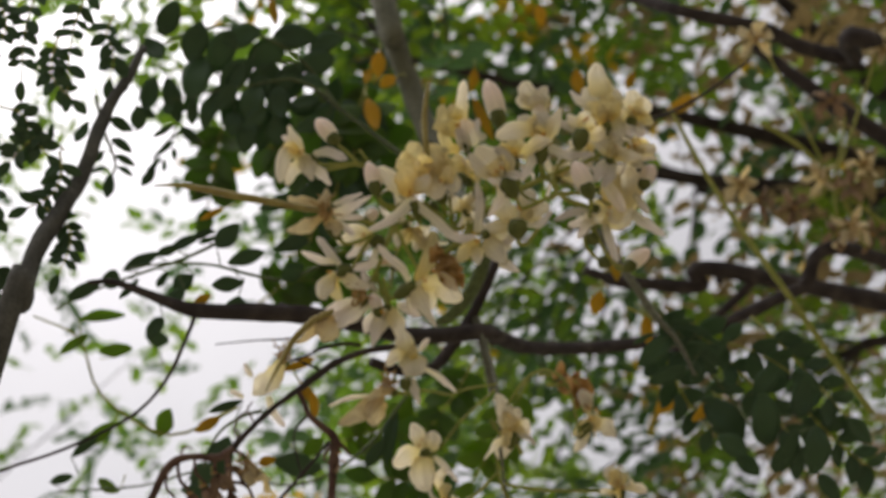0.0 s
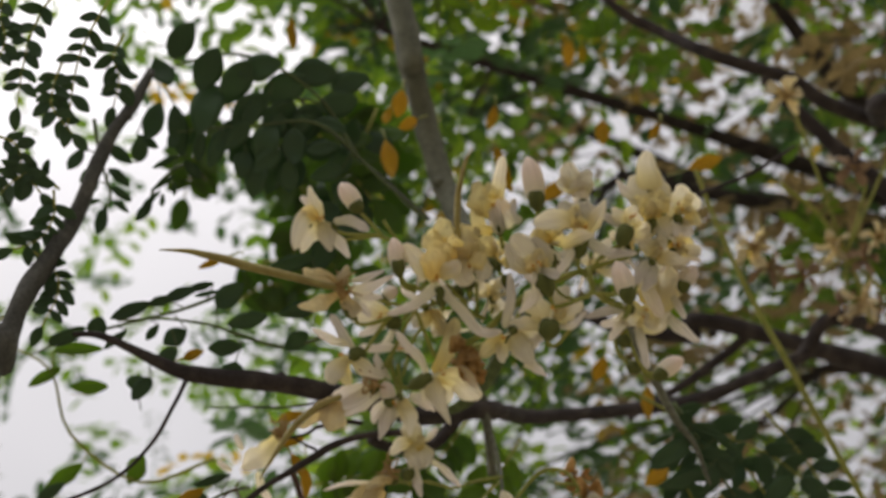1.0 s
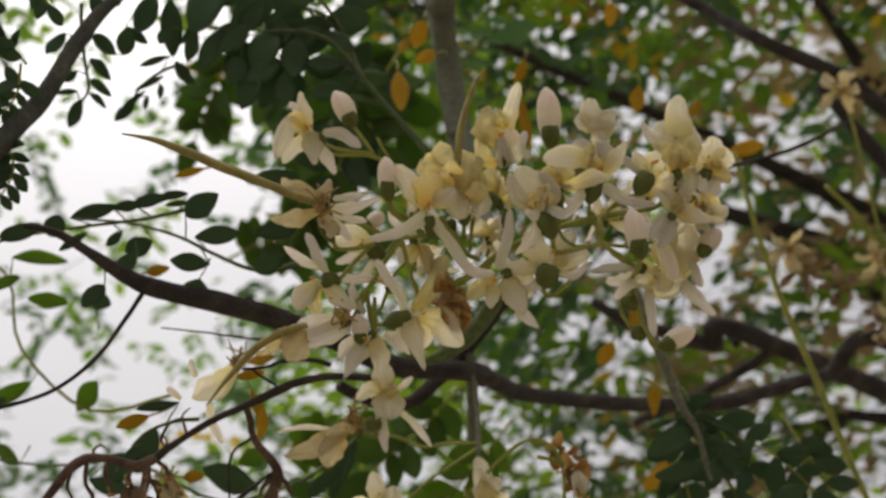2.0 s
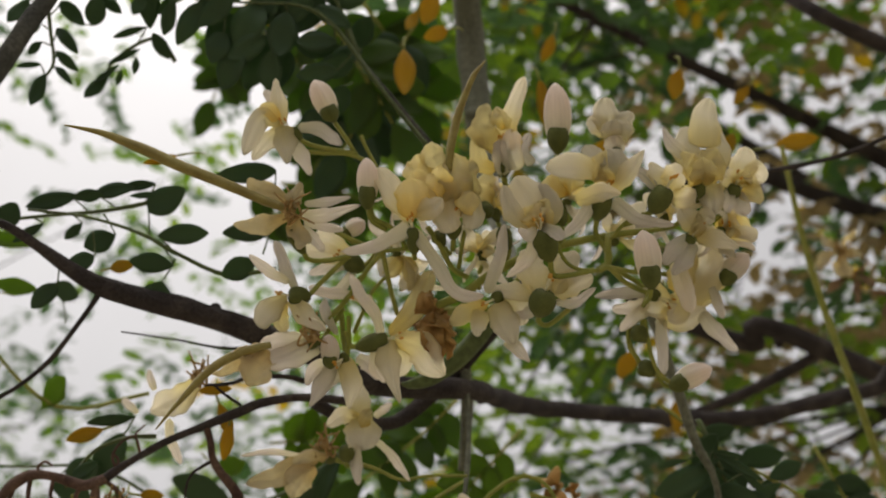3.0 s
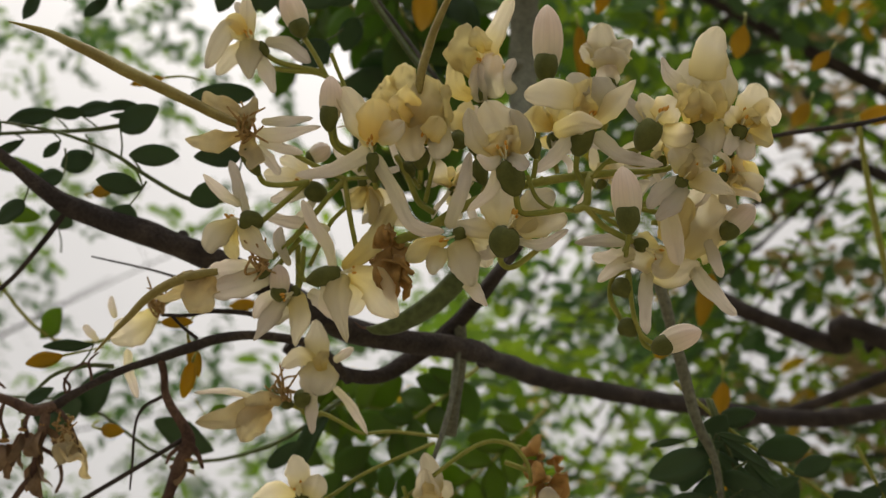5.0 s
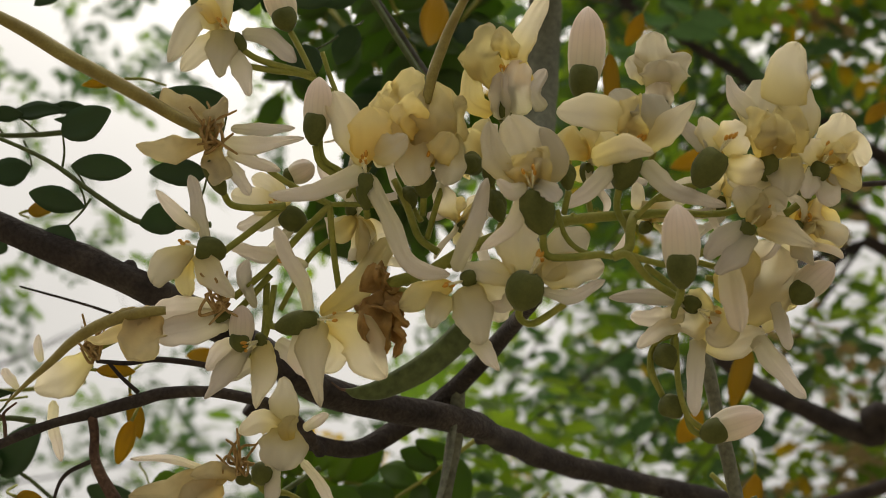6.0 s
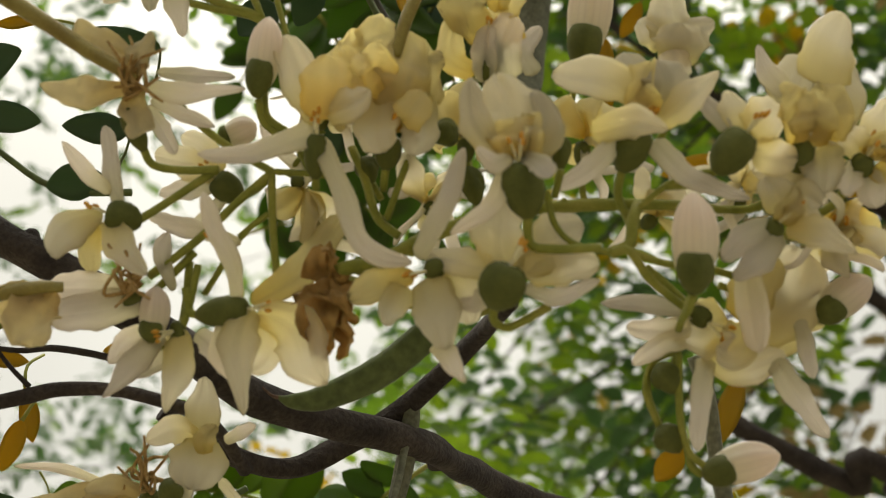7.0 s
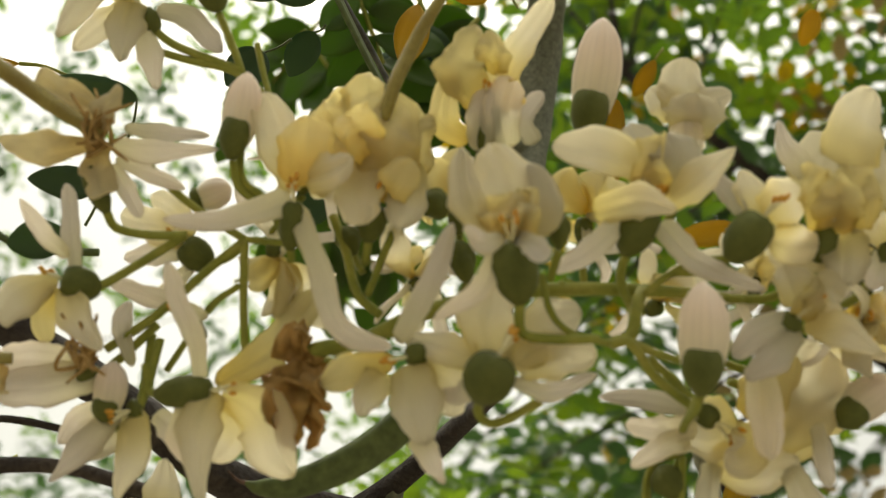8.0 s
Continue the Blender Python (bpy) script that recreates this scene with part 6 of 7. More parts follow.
twig(rachis_far, "side_stalk", STALK, ((236, -16.4, 199.7), (226.9, -20.4, 200), (217.3, -20.5, 195.1)), (0.75, 0.75, 0.75))
flower("withered", (234.5, -16.5, 196.3), (236.1, -14.6, 196.8), ((233.2, -7.2, 193.3, 5.1), (244.7, -13.4, 198.2, 5.2), (239.4, -24.2, 194.5, 5.1), (230.2, -24.3, 199.7, 5.2), (225.8, -13.7, 197.3, 5.1)), (), False)
twig(rachis_far, "side_stalk", STALK, ((191.4, -27.4, 191.1), (202.4, -26.7, 190.7), (217.3, -20.5, 195.1)), (0.74, 0.74, 0.74))
flower("dry", (190.4, -27.5, 188.2), (192.9, -27.7, 188.5), ((197.5, -23.1, 184.8, 4.9), (197.9, -33.9, 189.9, 4.9), (186, -35.9, 187.3, 4.9), (182, -26.4, 191.4, 4.9), (188.5, -18.3, 188.2, 4.9)), (), False)
twig(rachis_far, "side_stalk", STALK, ((264.4, 43.8, 200.6), (241, 9.5, 200.5), (217.3, -20.5, 195.1)), (0.76, 0.75, 0.75))
flower("withered", (262.7, 43.3, 197.2), (264.1, 41.3, 197.6), ((269.6, 38.8, 193.2, 5.1), (262.3, 34, 199.2, 5.2), (252.5, 41.3, 196.5, 5.1), (259.8, 52.2, 201, 5.2), (269.4, 50.6, 197.1, 5.2)), (), False)
twig(rachis_far, "side_stalk", STALK, ((212.6, -46.8, 194.4), (214.3, -35.9, 194.8), (217.3, -20.5, 195.1)), (0.75, 0.75, 0.75))
flower("dry", (211.3, -46.7, 191.2), (209.5, -45.6, 191.9), ((198.8, -48.2, 184.6, 4.9), (208.6, -38.2, 193.8, 5.1), (220.4, -39.8, 195.4, 5.1), (223.1, -50.9, 199.3, 5.1), (209.3, -55.9, 191, 5.1)), (), False)

twig(rachis_far, "side_stalk", STALK, ((167.9, -10.3, 189), (172.9, -20.4, 190), (217.3, -20.5, 195.1)), (0.7, 0.7, 0.75))
flower("withered", (166.9, -10.5, 186), (167, -8.9, 185), ((174.5, -0.9, 188, 6), (160.3, -3.1, 188, 6), (157.9, -17, 188, 6), (171.8, -19.7, 188, 6), (174.1, -10, 180, 6)), (), False)
twig(rachis_far, "side_stalk", STALK, ((198.2, 60.6, 193), (203.3, 50.4, 194), (217.3, -20.5, 195.1)), (0.7, 0.7, 0.75))
flower("withered", (197, 60, 190), (197.1, 61.5, 189), ((205.3, 70.6, 192, 6), (190, 68.1, 192, 6), (187.4, 53.1, 192, 6), (202.4, 50.4, 192, 6), (204.6, 59.9, 184, 6)), (), False)
twig(rachis_far, "side_stalk", STALK, ((218.1, -45.1, 191), (223.1, -55.3, 192), (217.3, -20.5, 195.1)), (0.7, 0.7, 0.75))
flower("withered", (216.8, -45.1, 188), (216.9, -43.5, 187), ((225.4, -34.8, 190, 6), (209.6, -37.1, 190, 6), (206.8, -52.4, 190, 6), (222.4, -55.4, 190, 6), (224.6, -44.3, 182, 6)), (), False)
twig(rachis_far, "side_stalk", STALK, ((227.3, 20.8, 193), (232.4, 10.6, 194), (217.3, -20.5, 195.1)), (0.7, 0.7, 0.75))
flower("dry", (226, 20.5, 190), (226.1, 22.1, 189), ((234, 30.4, 192, 6), (219.4, 28.1, 192, 6), (216.9, 13.9, 192, 6), (231.2, 11.2, 192, 6), (232.8, 20.7, 184, 6)), (), False)

# withered stalk hanging by the limb
dry = stem("dry_stalk", "withered reddish-brown flower stalk, shrivelled and hanging", "dry stalk", DRY, ((-88.4, -64.1, 20), (-91.8, -65.4, 20), (-95.3, -66, 20), (-102.3, -63.6, 20), (-108.3, -63.1, 20), (-113.2, -65.8, 20), (-118.1, -71.4, 20), (-124, -78.5, 20), (-131.8, -88.6, 20), (-137.6, -101.7, 20)), (1.2, 1.4, 1.4, 1.2, 1.5, 1.5, 1.3, 1.3, 1.2, 1))
twig(dry, "side_stalk", DRY, ((-91.3, -65.7, 20), (-91.7, -70, 20), (-93, -74.9, 20), (-93.8, -81.7, 20), (-96.7, -85.7, 20), (-100.5, -91.7, 20)), (1, 1.3, 1.1, 0.9, 0.9, 0.8))
twig(dry, "side_stalk", DRY, ((-89.4, -64.6, 20), (-85.8, -67.8, 20), (-83.2, -72.5, 20), (-81.1, -77.2, 20)), (0.7, 0.6, 0.5, 0.3))
twig(dry, "side_stalk", DRY, ((-95.3, -66, 20), (-96.7, -69.3, 20), (-96.1, -73.1, 20), (-98.9, -77.2, 20)), (0.6, 0.6, 0.5, 0.4))
twig(dry, "side_stalk", DRY, ((-93, -74.9, 20), (-88, -77.5, 20), (-86.4, -82.3, 20), (-87.7, -86.2, 20)), (0.6, 0.6, 0.5, 0.4))
twig(dry, "side_stalk", DRY, ((-102.3, -63.6, 20), (-103.2, -68.7, 20), (-101, -73.4, 20)), (0.5, 0.5, 0.4))
twig(dry, "side_stalk", DRY, ((-108.3, -63.3, 20), (-109.1, -69.9, 20), (-107, -74.7, 20), (-107.8, -80.5, 20)), (0.6, 0.6, 0.5, 0.4))
twig(dry, "side_stalk", DRY, ((-105.3, -63.5, 20), (-106.4, -61.1, 20), (-104.4, -59.6, 20), (-102.4, -60.9, 20)), (0.4, 0.4, 0.35, 0.3))
twig(dry, "side_stalk", DRY, ((-112.3, -65.3, 20), (-114.1, -71.2, 20), (-112, -75.9, 20)), (0.5, 0.5, 0.4))
twig(dry, "side_stalk", DRY, ((-89.4, -64.6, 20), (-85.5, -60.1, 20), (-87.1, -57.3, 20)), (0.4, 0.35, 0.3))
flower("dry", (-91.7, -68.6, 20), (-91.7, -69.9, 20), ((-93.1, -77.4, 18, 4), (-90.3, -79.8, 21, 4.4), (-87.1, -76.3, 19, 3.4)), ((-92.1, -68.8, 21), (-92.2, -66.8, 21)), False)
flower("dry", (-97.1, -70.3, 20), (-97.1, -71.6, 20), ((-98.5, -78.7, 18, 3.4), (-96.7, -81.3, 22, 3.8), (-94, -76.9, 20, 3)), ((-97.6, -70.5, 21), (-97.6, -68.6, 21)), False)
flower("withered", (-85.8, -68.3, 20), (-85.7, -69.6, 20), ((-82.3, -76.9, 18, 4.8), (-80, -76.3, 21, 4.4), (-84.6, -79.1, 19, 5), (-80.9, -82.9, 20, 4)), ((-86.2, -68.5, 21), (-86.2, -66.5, 21)), False)
flower("dry", (-102, -73.4, 20), (-102, -74.8, 20), ((-102.9, -81.8, 18, 3.6), (-101.1, -84.4, 22, 4), (-98.3, -80, 20, 3)), ((-102.5, -73.6, 21), (-102.5, -71.7, 21)), False)
flower("dry", (-93, -75.9, 20), (-93, -77.2, 20), ((-94.8, -85.2, 18, 4.4), (-91.6, -88.6, 21, 5), (-88.4, -84.6, 19, 4)), ((-93.4, -76.1, 21), (-93.5, -74.1, 21)), False)
flower("dry", (-107, -74.7, 20), (-106.9, -76, 20), ((-108.3, -83.1, 18, 3.6), (-106.6, -85.7, 22, 4), (-104.3, -81.3, 20, 3.2)), ((-107.4, -74.9, 21), (-107.5, -72.9, 21)), False)
flower("dry", (-54.2, -74.8, 20), (-54.2, -76.1, 20), ((-55.8, -81.2, 18, 2.4), (-52.7, -79.9, 22, 2.4), (-58.5, -77.9, 20, 2.1)), ((-54.5, -75, 21), (-54.6, -73.1, 21)), False)
flower("brown", (32.3, -70.5, 33.9), (33.5, -71.9, 34.3), ((30.5, -66.6, 31.1, 4.8), (37.9, -72, 35.9, 5.3), (33.1, -76.9, 31.1, 4.7), (31.5, -74.9, 36.3, 5.3)), ((32.4, -70.6, 34.8), (22.8, -68, 34.7)), False)
flower("brown", (34.2, -74.5, 26.5), (35, -76, 27), ((30.5, -74.8, 23.2, 7.3), (38.8, -76.9, 28.7, 7.9), (34.3, -83, 26.1, 8.9), (37.3, -82.9, 29, 6.5), (32.1, -81.1, 25.7, 7.4)), ((34.2, -74.7, 27.5), (24.1, -72, 28.4)), False)

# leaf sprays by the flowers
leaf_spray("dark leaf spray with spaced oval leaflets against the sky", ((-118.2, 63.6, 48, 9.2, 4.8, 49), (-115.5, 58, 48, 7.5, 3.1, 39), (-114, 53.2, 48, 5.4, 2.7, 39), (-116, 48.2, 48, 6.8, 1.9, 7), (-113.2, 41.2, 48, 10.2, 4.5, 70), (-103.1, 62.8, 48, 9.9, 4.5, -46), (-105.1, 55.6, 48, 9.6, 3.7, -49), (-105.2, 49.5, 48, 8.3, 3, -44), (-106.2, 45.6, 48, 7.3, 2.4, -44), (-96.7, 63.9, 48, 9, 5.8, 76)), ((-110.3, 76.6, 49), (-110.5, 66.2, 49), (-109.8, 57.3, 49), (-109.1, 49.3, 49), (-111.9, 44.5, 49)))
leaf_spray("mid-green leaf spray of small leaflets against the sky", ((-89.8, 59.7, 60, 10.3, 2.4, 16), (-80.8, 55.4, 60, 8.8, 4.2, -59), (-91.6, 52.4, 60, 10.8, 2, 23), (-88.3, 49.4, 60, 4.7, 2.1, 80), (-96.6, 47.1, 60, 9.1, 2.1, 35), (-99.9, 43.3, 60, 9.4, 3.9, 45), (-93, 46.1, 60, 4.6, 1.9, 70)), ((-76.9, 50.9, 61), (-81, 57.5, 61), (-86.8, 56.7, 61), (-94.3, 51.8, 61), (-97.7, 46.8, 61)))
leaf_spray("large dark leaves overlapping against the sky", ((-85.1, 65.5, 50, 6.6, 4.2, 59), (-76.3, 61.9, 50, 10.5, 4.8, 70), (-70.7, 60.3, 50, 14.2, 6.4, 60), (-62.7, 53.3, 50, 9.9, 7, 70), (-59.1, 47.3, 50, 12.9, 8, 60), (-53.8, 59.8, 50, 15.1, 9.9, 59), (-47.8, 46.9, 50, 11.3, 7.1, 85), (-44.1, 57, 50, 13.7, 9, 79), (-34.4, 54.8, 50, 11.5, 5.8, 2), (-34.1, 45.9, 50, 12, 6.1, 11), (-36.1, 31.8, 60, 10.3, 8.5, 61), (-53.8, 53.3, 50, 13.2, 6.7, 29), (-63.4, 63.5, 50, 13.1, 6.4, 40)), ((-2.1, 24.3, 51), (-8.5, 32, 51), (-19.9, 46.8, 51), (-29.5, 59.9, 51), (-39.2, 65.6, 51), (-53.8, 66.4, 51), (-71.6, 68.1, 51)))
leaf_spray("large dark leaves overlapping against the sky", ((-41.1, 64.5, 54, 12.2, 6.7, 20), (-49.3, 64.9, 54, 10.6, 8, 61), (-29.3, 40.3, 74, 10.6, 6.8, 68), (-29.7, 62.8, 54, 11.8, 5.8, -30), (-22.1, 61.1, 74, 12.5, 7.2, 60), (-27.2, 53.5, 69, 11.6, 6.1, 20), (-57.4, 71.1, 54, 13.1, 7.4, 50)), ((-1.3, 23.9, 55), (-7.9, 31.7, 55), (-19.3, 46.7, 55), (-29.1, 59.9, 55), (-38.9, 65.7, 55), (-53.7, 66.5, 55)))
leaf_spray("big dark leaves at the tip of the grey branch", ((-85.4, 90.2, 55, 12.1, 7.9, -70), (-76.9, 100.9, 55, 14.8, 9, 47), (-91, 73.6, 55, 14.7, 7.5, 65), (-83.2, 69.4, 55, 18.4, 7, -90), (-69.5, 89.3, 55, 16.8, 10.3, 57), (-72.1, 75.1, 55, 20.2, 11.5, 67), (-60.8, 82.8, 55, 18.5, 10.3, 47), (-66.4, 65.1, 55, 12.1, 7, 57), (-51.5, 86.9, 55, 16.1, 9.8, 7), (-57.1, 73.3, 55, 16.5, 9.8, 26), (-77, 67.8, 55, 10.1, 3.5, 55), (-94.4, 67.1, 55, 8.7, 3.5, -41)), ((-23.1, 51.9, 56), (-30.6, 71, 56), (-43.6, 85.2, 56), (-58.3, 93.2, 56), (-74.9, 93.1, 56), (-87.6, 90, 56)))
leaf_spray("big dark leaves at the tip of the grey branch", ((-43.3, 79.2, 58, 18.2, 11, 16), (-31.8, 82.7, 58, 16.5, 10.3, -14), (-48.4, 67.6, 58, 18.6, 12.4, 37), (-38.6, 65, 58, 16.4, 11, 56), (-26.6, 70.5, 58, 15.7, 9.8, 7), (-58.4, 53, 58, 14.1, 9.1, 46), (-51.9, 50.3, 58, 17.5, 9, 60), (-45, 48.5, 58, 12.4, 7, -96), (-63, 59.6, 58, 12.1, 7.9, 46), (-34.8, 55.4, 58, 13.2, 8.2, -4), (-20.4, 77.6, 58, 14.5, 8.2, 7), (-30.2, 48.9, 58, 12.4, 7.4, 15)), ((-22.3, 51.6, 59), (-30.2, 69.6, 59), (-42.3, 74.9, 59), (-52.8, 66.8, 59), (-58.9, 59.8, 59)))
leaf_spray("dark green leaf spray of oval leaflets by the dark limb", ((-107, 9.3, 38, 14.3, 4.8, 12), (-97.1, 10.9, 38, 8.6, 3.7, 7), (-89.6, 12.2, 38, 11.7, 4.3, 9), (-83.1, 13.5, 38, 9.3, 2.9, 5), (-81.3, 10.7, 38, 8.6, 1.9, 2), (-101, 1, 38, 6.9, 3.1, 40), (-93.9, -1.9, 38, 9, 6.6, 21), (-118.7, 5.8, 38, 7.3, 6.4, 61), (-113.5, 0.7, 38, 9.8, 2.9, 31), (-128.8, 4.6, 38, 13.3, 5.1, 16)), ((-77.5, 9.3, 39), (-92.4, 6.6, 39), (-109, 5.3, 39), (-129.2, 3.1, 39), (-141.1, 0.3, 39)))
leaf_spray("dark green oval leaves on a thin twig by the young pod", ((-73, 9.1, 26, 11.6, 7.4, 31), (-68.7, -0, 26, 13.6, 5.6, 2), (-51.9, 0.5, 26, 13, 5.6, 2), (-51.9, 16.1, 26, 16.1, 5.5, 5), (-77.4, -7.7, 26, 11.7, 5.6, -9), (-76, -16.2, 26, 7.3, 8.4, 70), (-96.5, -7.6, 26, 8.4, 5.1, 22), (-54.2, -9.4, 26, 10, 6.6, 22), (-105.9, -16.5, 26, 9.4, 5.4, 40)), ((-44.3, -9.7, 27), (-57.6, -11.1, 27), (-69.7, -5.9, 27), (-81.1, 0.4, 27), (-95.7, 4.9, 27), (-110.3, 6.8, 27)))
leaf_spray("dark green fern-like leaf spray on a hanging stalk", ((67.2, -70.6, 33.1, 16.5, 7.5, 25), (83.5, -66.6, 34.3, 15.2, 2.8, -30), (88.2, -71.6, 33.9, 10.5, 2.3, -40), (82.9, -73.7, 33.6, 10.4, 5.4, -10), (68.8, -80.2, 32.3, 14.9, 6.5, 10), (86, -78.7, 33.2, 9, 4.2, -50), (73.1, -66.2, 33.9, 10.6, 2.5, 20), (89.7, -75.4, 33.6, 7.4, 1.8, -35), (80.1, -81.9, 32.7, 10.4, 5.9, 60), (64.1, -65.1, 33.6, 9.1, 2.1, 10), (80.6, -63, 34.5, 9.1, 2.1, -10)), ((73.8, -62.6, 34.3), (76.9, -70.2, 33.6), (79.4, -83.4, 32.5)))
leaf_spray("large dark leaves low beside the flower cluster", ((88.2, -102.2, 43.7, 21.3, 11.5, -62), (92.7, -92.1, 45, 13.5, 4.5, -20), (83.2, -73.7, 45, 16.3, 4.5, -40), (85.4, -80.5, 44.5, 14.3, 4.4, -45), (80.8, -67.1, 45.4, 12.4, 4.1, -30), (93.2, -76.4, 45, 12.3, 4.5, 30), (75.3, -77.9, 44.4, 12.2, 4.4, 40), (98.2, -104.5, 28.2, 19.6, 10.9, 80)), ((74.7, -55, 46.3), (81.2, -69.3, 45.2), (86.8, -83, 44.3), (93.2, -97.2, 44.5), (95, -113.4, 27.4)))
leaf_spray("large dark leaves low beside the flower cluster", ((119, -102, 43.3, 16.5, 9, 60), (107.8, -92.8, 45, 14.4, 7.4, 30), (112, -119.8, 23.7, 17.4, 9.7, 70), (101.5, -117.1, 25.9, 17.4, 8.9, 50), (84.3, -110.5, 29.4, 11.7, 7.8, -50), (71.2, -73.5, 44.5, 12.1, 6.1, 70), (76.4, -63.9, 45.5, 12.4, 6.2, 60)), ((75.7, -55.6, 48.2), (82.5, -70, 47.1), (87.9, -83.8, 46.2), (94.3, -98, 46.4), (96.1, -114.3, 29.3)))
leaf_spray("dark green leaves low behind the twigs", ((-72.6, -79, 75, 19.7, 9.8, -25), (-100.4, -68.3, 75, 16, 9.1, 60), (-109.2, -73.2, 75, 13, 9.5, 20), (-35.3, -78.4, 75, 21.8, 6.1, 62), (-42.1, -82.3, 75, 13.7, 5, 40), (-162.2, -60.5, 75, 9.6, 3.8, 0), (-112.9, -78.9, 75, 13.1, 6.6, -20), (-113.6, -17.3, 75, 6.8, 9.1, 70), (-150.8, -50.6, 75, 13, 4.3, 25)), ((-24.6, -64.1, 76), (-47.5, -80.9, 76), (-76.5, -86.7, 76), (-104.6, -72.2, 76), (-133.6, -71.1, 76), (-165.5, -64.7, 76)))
leaf_spray("mid-green leaves lit through low among the twigs", ((-121.4, -49.8, 90, 13.7, 7.8, 50), (-147.9, -47.7, 90, 16, 5.9, 25), (-135.7, -1.6, 90, 18.2, 5, -5), (-133.5, -16.4, 90, 5.9, 13.7, 80), (-149.3, -9.9, 90, 13.5, 4.5, 20), (-149.4, -68.2, 90, 11.4, 5, -40), (-66.1, -74.6, 90, 11.9, 7.1, 20)), ((-92, -51.2, 91), (-121, -55.1, 91), (-143.4, -32.6, 91), (-146.8, -8.1, 91), (-162.1, 5.4, 91)))
leaf_spray("dark green leaf beside the drooping young pod", ((-88.4, -49.4, 25, 12.5, 3.2, 4), (-95.3, -62.9, 25, 8, 3.8, 30)), ((-76.7, -54.3, 26), (-83.9, -54.6, 26), (-93.4, -58.2, 26), (-101.2, -68, 26)))
yellow_leaf(-9.3, 50.3, 81.9, 15.8, 7.4, 88)
yellow_leaf(-0.7, 71.5, 88.7, 11.2, 6.4, 70)
yellow_leaf(1.1, 63.3, 88.4, 8.4, 4.9, 20)
yellow_leaf(-6.4, 67.4, 88.3, 7.7, 3.8, 60)
yellow_leaf(89.3, 52.7, 135.5, 11.3, 6.5, 80)
yellow_leaf(38.2, 40.8, 104.5, 19.3, 4.6, -78)
yellow_leaf(84.9, 91.5, 155, 10.4, 5.8, 80)
yellow_leaf(113.9, 31.9, 157.1, 10, 5.7, 60)
yellow_leaf(141.1, 33.3, 159.1, 15.9, 6.9, 10)
yellow_leaf(120, 51.4, 159.9, 9.1, 4.8, 50)
yellow_leaf(88.5, -66.4, 134, 14.4, 6.7, 85)
yellow_leaf(-61, -42.1, 27.5, 9.9, 3, 5)
yellow_leaf(-96.5, -54.1, 29.4, 10.1, 4.2, 15)
yellow_leaf(-58.9, -57.3, 31.5, 9.4, 3.8, 80)
yellow_leaf(-89.6, -9.1, 46, 7.6, 3.7, 10)
yellow_leaf(43.9, 66.7, 143.1, 11, 4.7, 70)
yellow_leaf(-78.4, 21.1, 45.5, 10.3, 2.6, 12)
yellow_leaf(67.9, 31.5, 155.5, 18.2, 6.9, 20)
yellow_leaf(-37.1, 104.3, 89.5, 12.7, 3.9, 85)
yellow_leaf(80.8, -98.1, 46.4, 10.8, 4.5, 25)
yellow_leaf(70, -48, 131.4, 11.4, 6.5, 60)
yellow_leaf(-80.4, -72.5, 36.3, 6.6, 3.8, 0)
yellow_leaf(-62.1, -40.9, 93, 10.5, 4, 10)
yellow_leaf(-60.4, -52.5, 41.1, 10.4, 3.8, -70)
yellow_leaf(81.7, -32.6, 125.5, 17.4, 6, 80)
yellow_leaf(92.6, -100.5, 151.5, 15.8, 9.1, 30)
# sprays before the bright sky, their silhouette painted in with the dark leaf green
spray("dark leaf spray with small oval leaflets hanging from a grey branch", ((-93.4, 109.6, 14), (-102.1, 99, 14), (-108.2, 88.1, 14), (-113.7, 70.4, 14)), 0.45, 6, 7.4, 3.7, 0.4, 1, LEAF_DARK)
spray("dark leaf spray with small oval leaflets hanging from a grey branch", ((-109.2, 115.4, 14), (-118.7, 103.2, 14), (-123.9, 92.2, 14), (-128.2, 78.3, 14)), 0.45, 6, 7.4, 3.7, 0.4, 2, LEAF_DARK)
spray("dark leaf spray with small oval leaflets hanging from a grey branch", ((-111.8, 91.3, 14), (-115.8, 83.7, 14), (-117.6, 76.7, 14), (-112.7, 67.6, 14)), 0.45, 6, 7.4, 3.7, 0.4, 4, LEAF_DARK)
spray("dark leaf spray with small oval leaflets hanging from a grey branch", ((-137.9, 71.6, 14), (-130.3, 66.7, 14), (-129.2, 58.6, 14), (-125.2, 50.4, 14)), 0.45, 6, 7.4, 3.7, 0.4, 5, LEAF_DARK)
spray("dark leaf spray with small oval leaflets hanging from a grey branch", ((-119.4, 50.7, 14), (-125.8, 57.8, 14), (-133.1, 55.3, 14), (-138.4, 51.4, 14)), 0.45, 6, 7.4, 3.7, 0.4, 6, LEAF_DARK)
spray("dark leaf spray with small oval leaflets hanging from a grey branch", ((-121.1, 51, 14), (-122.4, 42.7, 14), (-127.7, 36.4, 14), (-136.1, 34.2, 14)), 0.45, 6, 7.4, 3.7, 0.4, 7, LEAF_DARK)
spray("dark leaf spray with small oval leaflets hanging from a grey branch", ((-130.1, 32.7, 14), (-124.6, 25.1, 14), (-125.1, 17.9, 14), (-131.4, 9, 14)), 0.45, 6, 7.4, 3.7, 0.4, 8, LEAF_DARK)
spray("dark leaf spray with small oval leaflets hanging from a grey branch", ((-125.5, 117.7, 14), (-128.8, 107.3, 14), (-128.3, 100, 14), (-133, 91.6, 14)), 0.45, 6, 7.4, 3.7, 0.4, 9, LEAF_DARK)
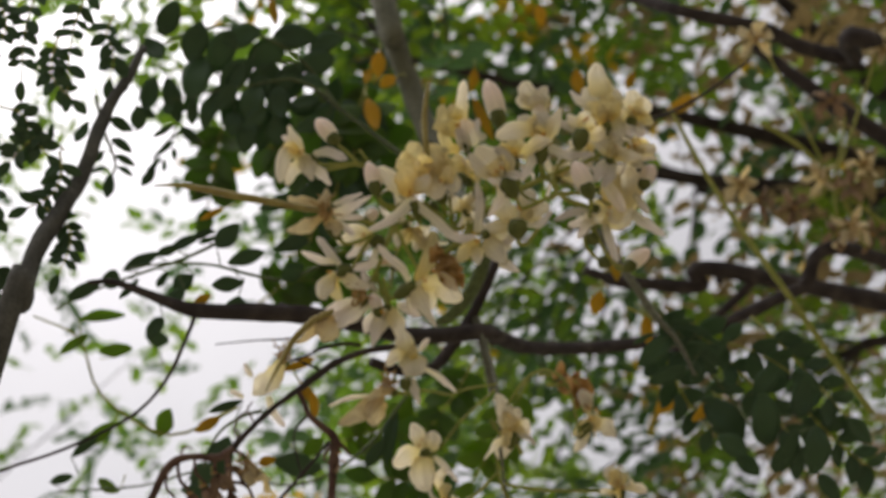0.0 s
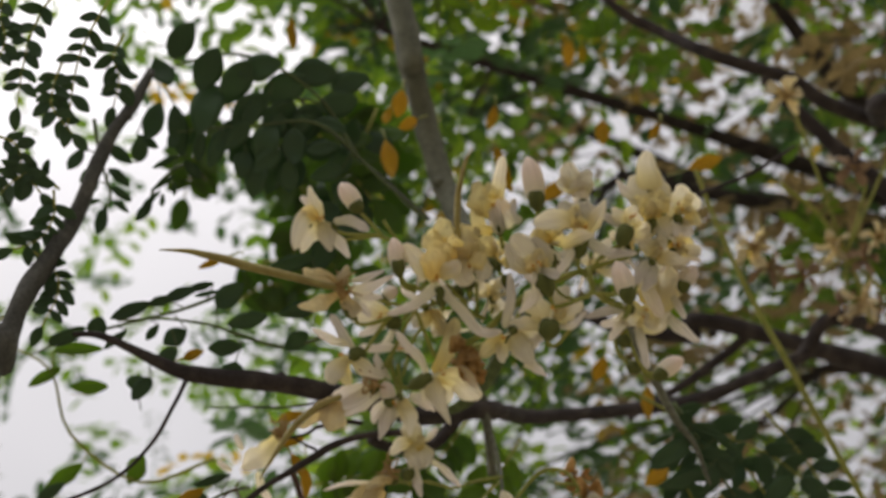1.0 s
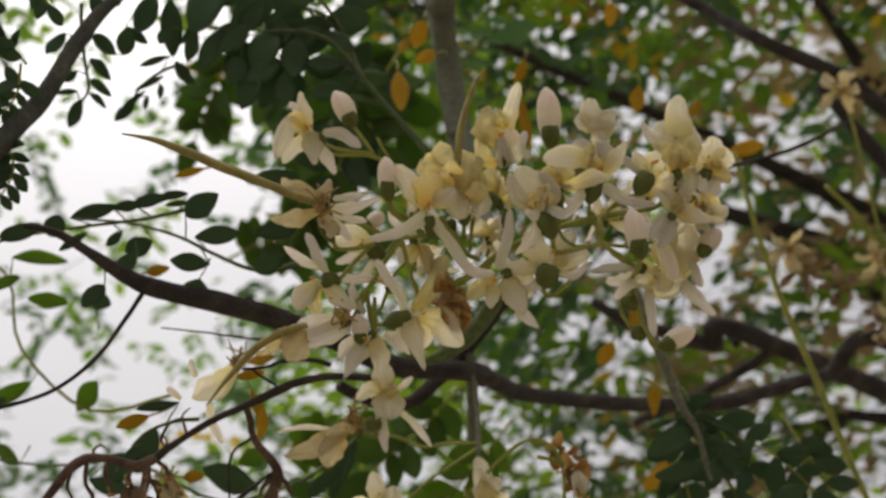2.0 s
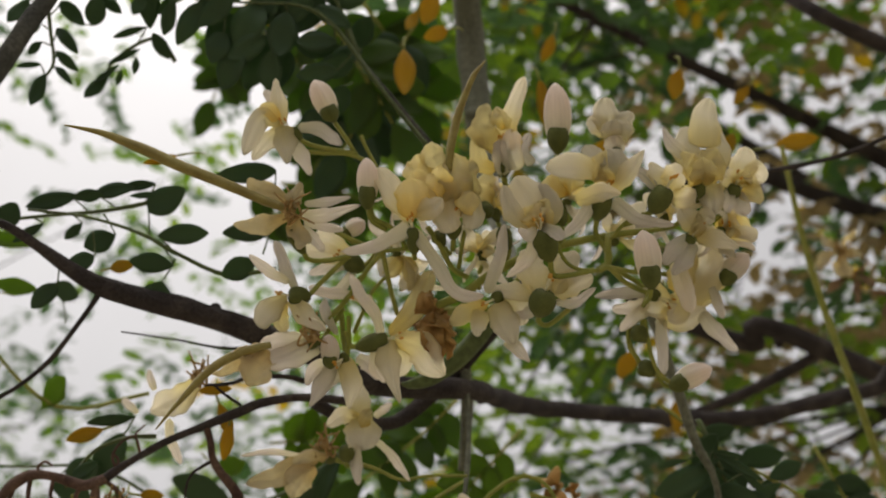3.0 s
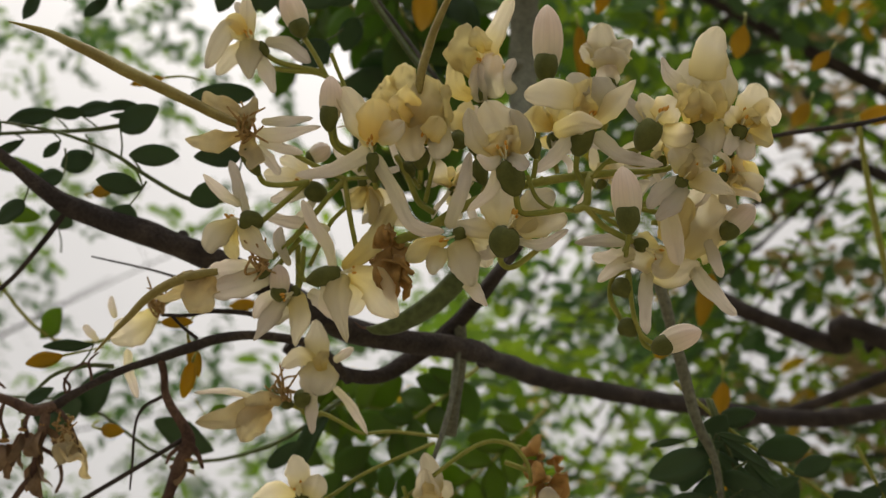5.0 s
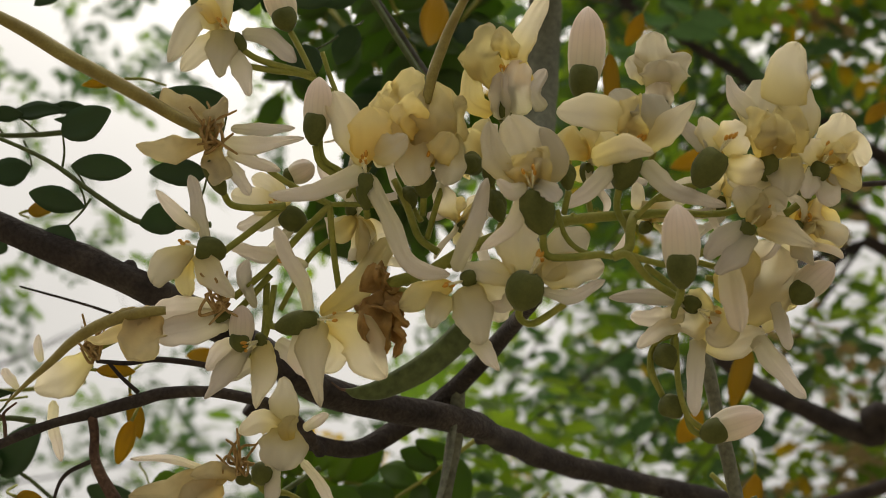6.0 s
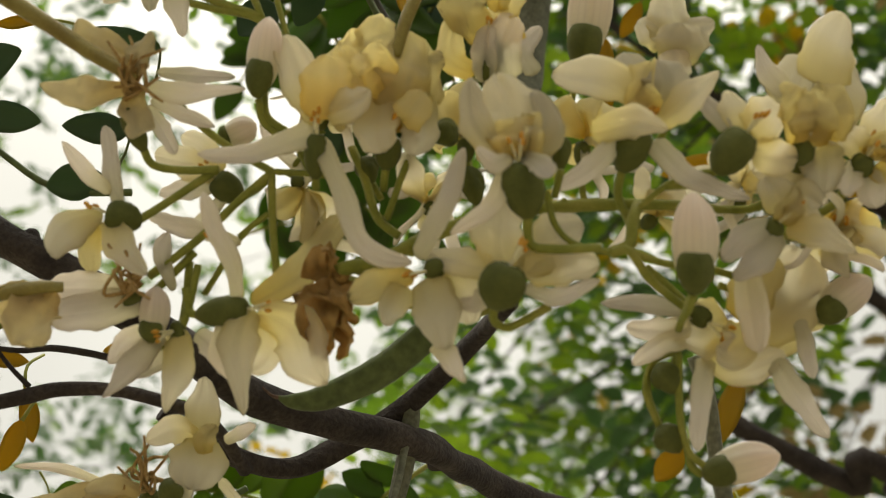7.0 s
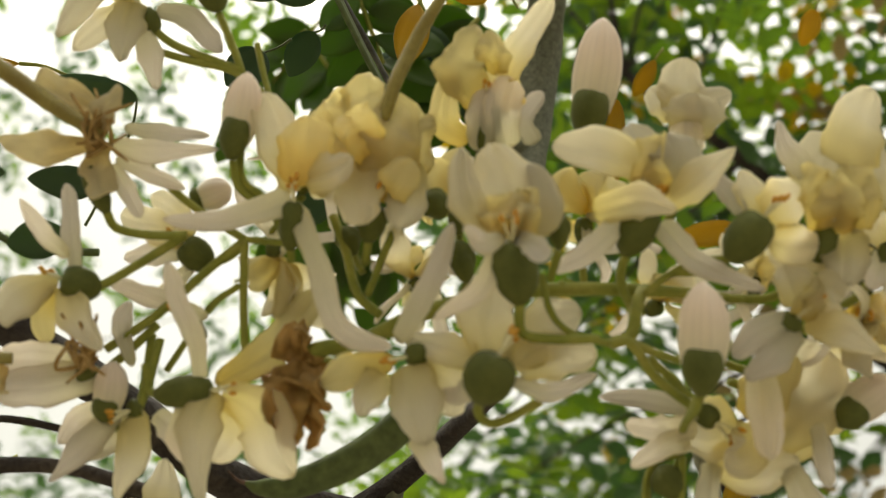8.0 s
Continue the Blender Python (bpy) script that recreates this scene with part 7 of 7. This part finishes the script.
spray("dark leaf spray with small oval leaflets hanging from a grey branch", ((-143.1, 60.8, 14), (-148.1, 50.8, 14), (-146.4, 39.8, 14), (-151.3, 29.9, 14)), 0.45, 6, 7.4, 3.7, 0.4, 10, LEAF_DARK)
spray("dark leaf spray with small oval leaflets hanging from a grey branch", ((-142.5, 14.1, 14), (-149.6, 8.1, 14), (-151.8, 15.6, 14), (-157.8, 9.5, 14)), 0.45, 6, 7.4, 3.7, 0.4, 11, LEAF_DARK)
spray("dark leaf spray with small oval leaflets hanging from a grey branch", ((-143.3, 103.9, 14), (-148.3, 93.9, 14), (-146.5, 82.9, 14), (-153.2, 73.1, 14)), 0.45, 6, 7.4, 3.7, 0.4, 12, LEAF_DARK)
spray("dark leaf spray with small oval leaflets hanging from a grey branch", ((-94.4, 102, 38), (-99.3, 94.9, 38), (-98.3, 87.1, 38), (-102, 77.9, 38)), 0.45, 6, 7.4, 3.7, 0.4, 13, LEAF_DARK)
spray("dark green leaf spray in the shade below the flowers", ((10.4, -57.6, 125), (-5, -72.2, 125), (-24.6, -87.2, 125)), 0.6, 5, 15, 8.5, 0.4, 40, LEAF)
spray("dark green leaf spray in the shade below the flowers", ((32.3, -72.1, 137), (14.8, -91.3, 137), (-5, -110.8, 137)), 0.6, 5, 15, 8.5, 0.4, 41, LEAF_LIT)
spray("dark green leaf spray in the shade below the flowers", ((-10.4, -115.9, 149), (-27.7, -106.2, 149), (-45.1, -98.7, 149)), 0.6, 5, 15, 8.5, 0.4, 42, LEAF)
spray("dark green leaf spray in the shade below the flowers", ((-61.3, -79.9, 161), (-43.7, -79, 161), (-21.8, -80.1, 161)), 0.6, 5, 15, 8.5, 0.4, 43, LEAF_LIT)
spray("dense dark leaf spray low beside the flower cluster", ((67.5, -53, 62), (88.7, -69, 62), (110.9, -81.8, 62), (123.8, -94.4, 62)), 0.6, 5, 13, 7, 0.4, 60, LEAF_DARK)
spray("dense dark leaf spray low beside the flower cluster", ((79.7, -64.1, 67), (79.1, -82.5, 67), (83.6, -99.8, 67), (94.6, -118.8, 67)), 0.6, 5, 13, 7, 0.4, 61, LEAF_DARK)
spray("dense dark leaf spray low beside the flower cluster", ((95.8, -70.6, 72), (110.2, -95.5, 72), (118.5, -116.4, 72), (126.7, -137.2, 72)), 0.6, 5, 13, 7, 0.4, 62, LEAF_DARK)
stem("hanging_stalk", "thin dark leaf stalk reaching behind the flowers", "stalk", BARK_SLATE, ((-39.5, 75.3, 60), (-32.1, 64.7, 60), (-23, 52.4, 60), (-14.7, 42.5, 60), (-8, 34.2, 60), (0.3, 24.3, 60)), (0.5, 0.55, 0.6, 0.6, 0.6, 0.6), 0)
spray("broad green leaves far behind the flowers", ((-69.4, 88.7, 240), (-48.2, 66.6, 240), (-32, 39.4, 240)), 0.9, 7, 20, 11, 0.3, 90, LEAF)
spray("broad green leaves far behind the flowers", ((-18.6, 89.2, 265), (-38.7, 60, 265), (-50.8, 25.6, 265)), 0.9, 7, 20, 11, 0.3, 91, LEAF)
spray("broad green leaves far behind the flowers", ((-68.7, 24.1, 290), (-46.3, 22, 290), (-21, 11.8, 290)), 0.9, 7, 20, 11, 0.3, 92, LEAF)
spray("broad green leaves far behind the flowers", ((-93, 1.9, 315), (-67, 11.4, 315), (-43.4, 0.7, 315)), 0.9, 7, 20, 11, 0.3, 93, LEAF)
spray("broad green leaves far behind the flowers", ((-82.3, 122.7, 330), (-94.3, 98, 330), (-107.5, 68.3, 330)), 0.9, 7, 20, 11, 0.3, 100, LEAF)
spray("broad green leaves shaded behind the flowers", ((-40.1, 85.3, 150), (-27.6, 64.8, 150), (-13.1, 40.1, 150)), 0.8, 6, 20, 11.5, 0.3, 110, LEAF)
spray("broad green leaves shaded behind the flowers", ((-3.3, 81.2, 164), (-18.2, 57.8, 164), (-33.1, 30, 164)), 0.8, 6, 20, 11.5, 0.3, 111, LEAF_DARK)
spray("broad green leaves shaded behind the flowers", ((-25.7, 91.7, 178), (-12.5, 72.1, 178), (-3.6, 50.2, 178)), 0.8, 6, 20, 11.5, 0.3, 112, LEAF)
spray("dense dark leaf spray low beside the flower cluster", ((121, -69.8, 82), (135.7, -95.3, 82), (148.1, -120.2, 82)), 0.6, 5, 14, 7.5, 0.4, 120, LEAF_DARK)
spray("dense dark leaf spray low beside the flower cluster", ((129.8, -105.9, 88), (143, -128.7, 88), (159.1, -149.9, 88)), 0.6, 5, 14, 7.5, 0.4, 121, LEAF_DARK)
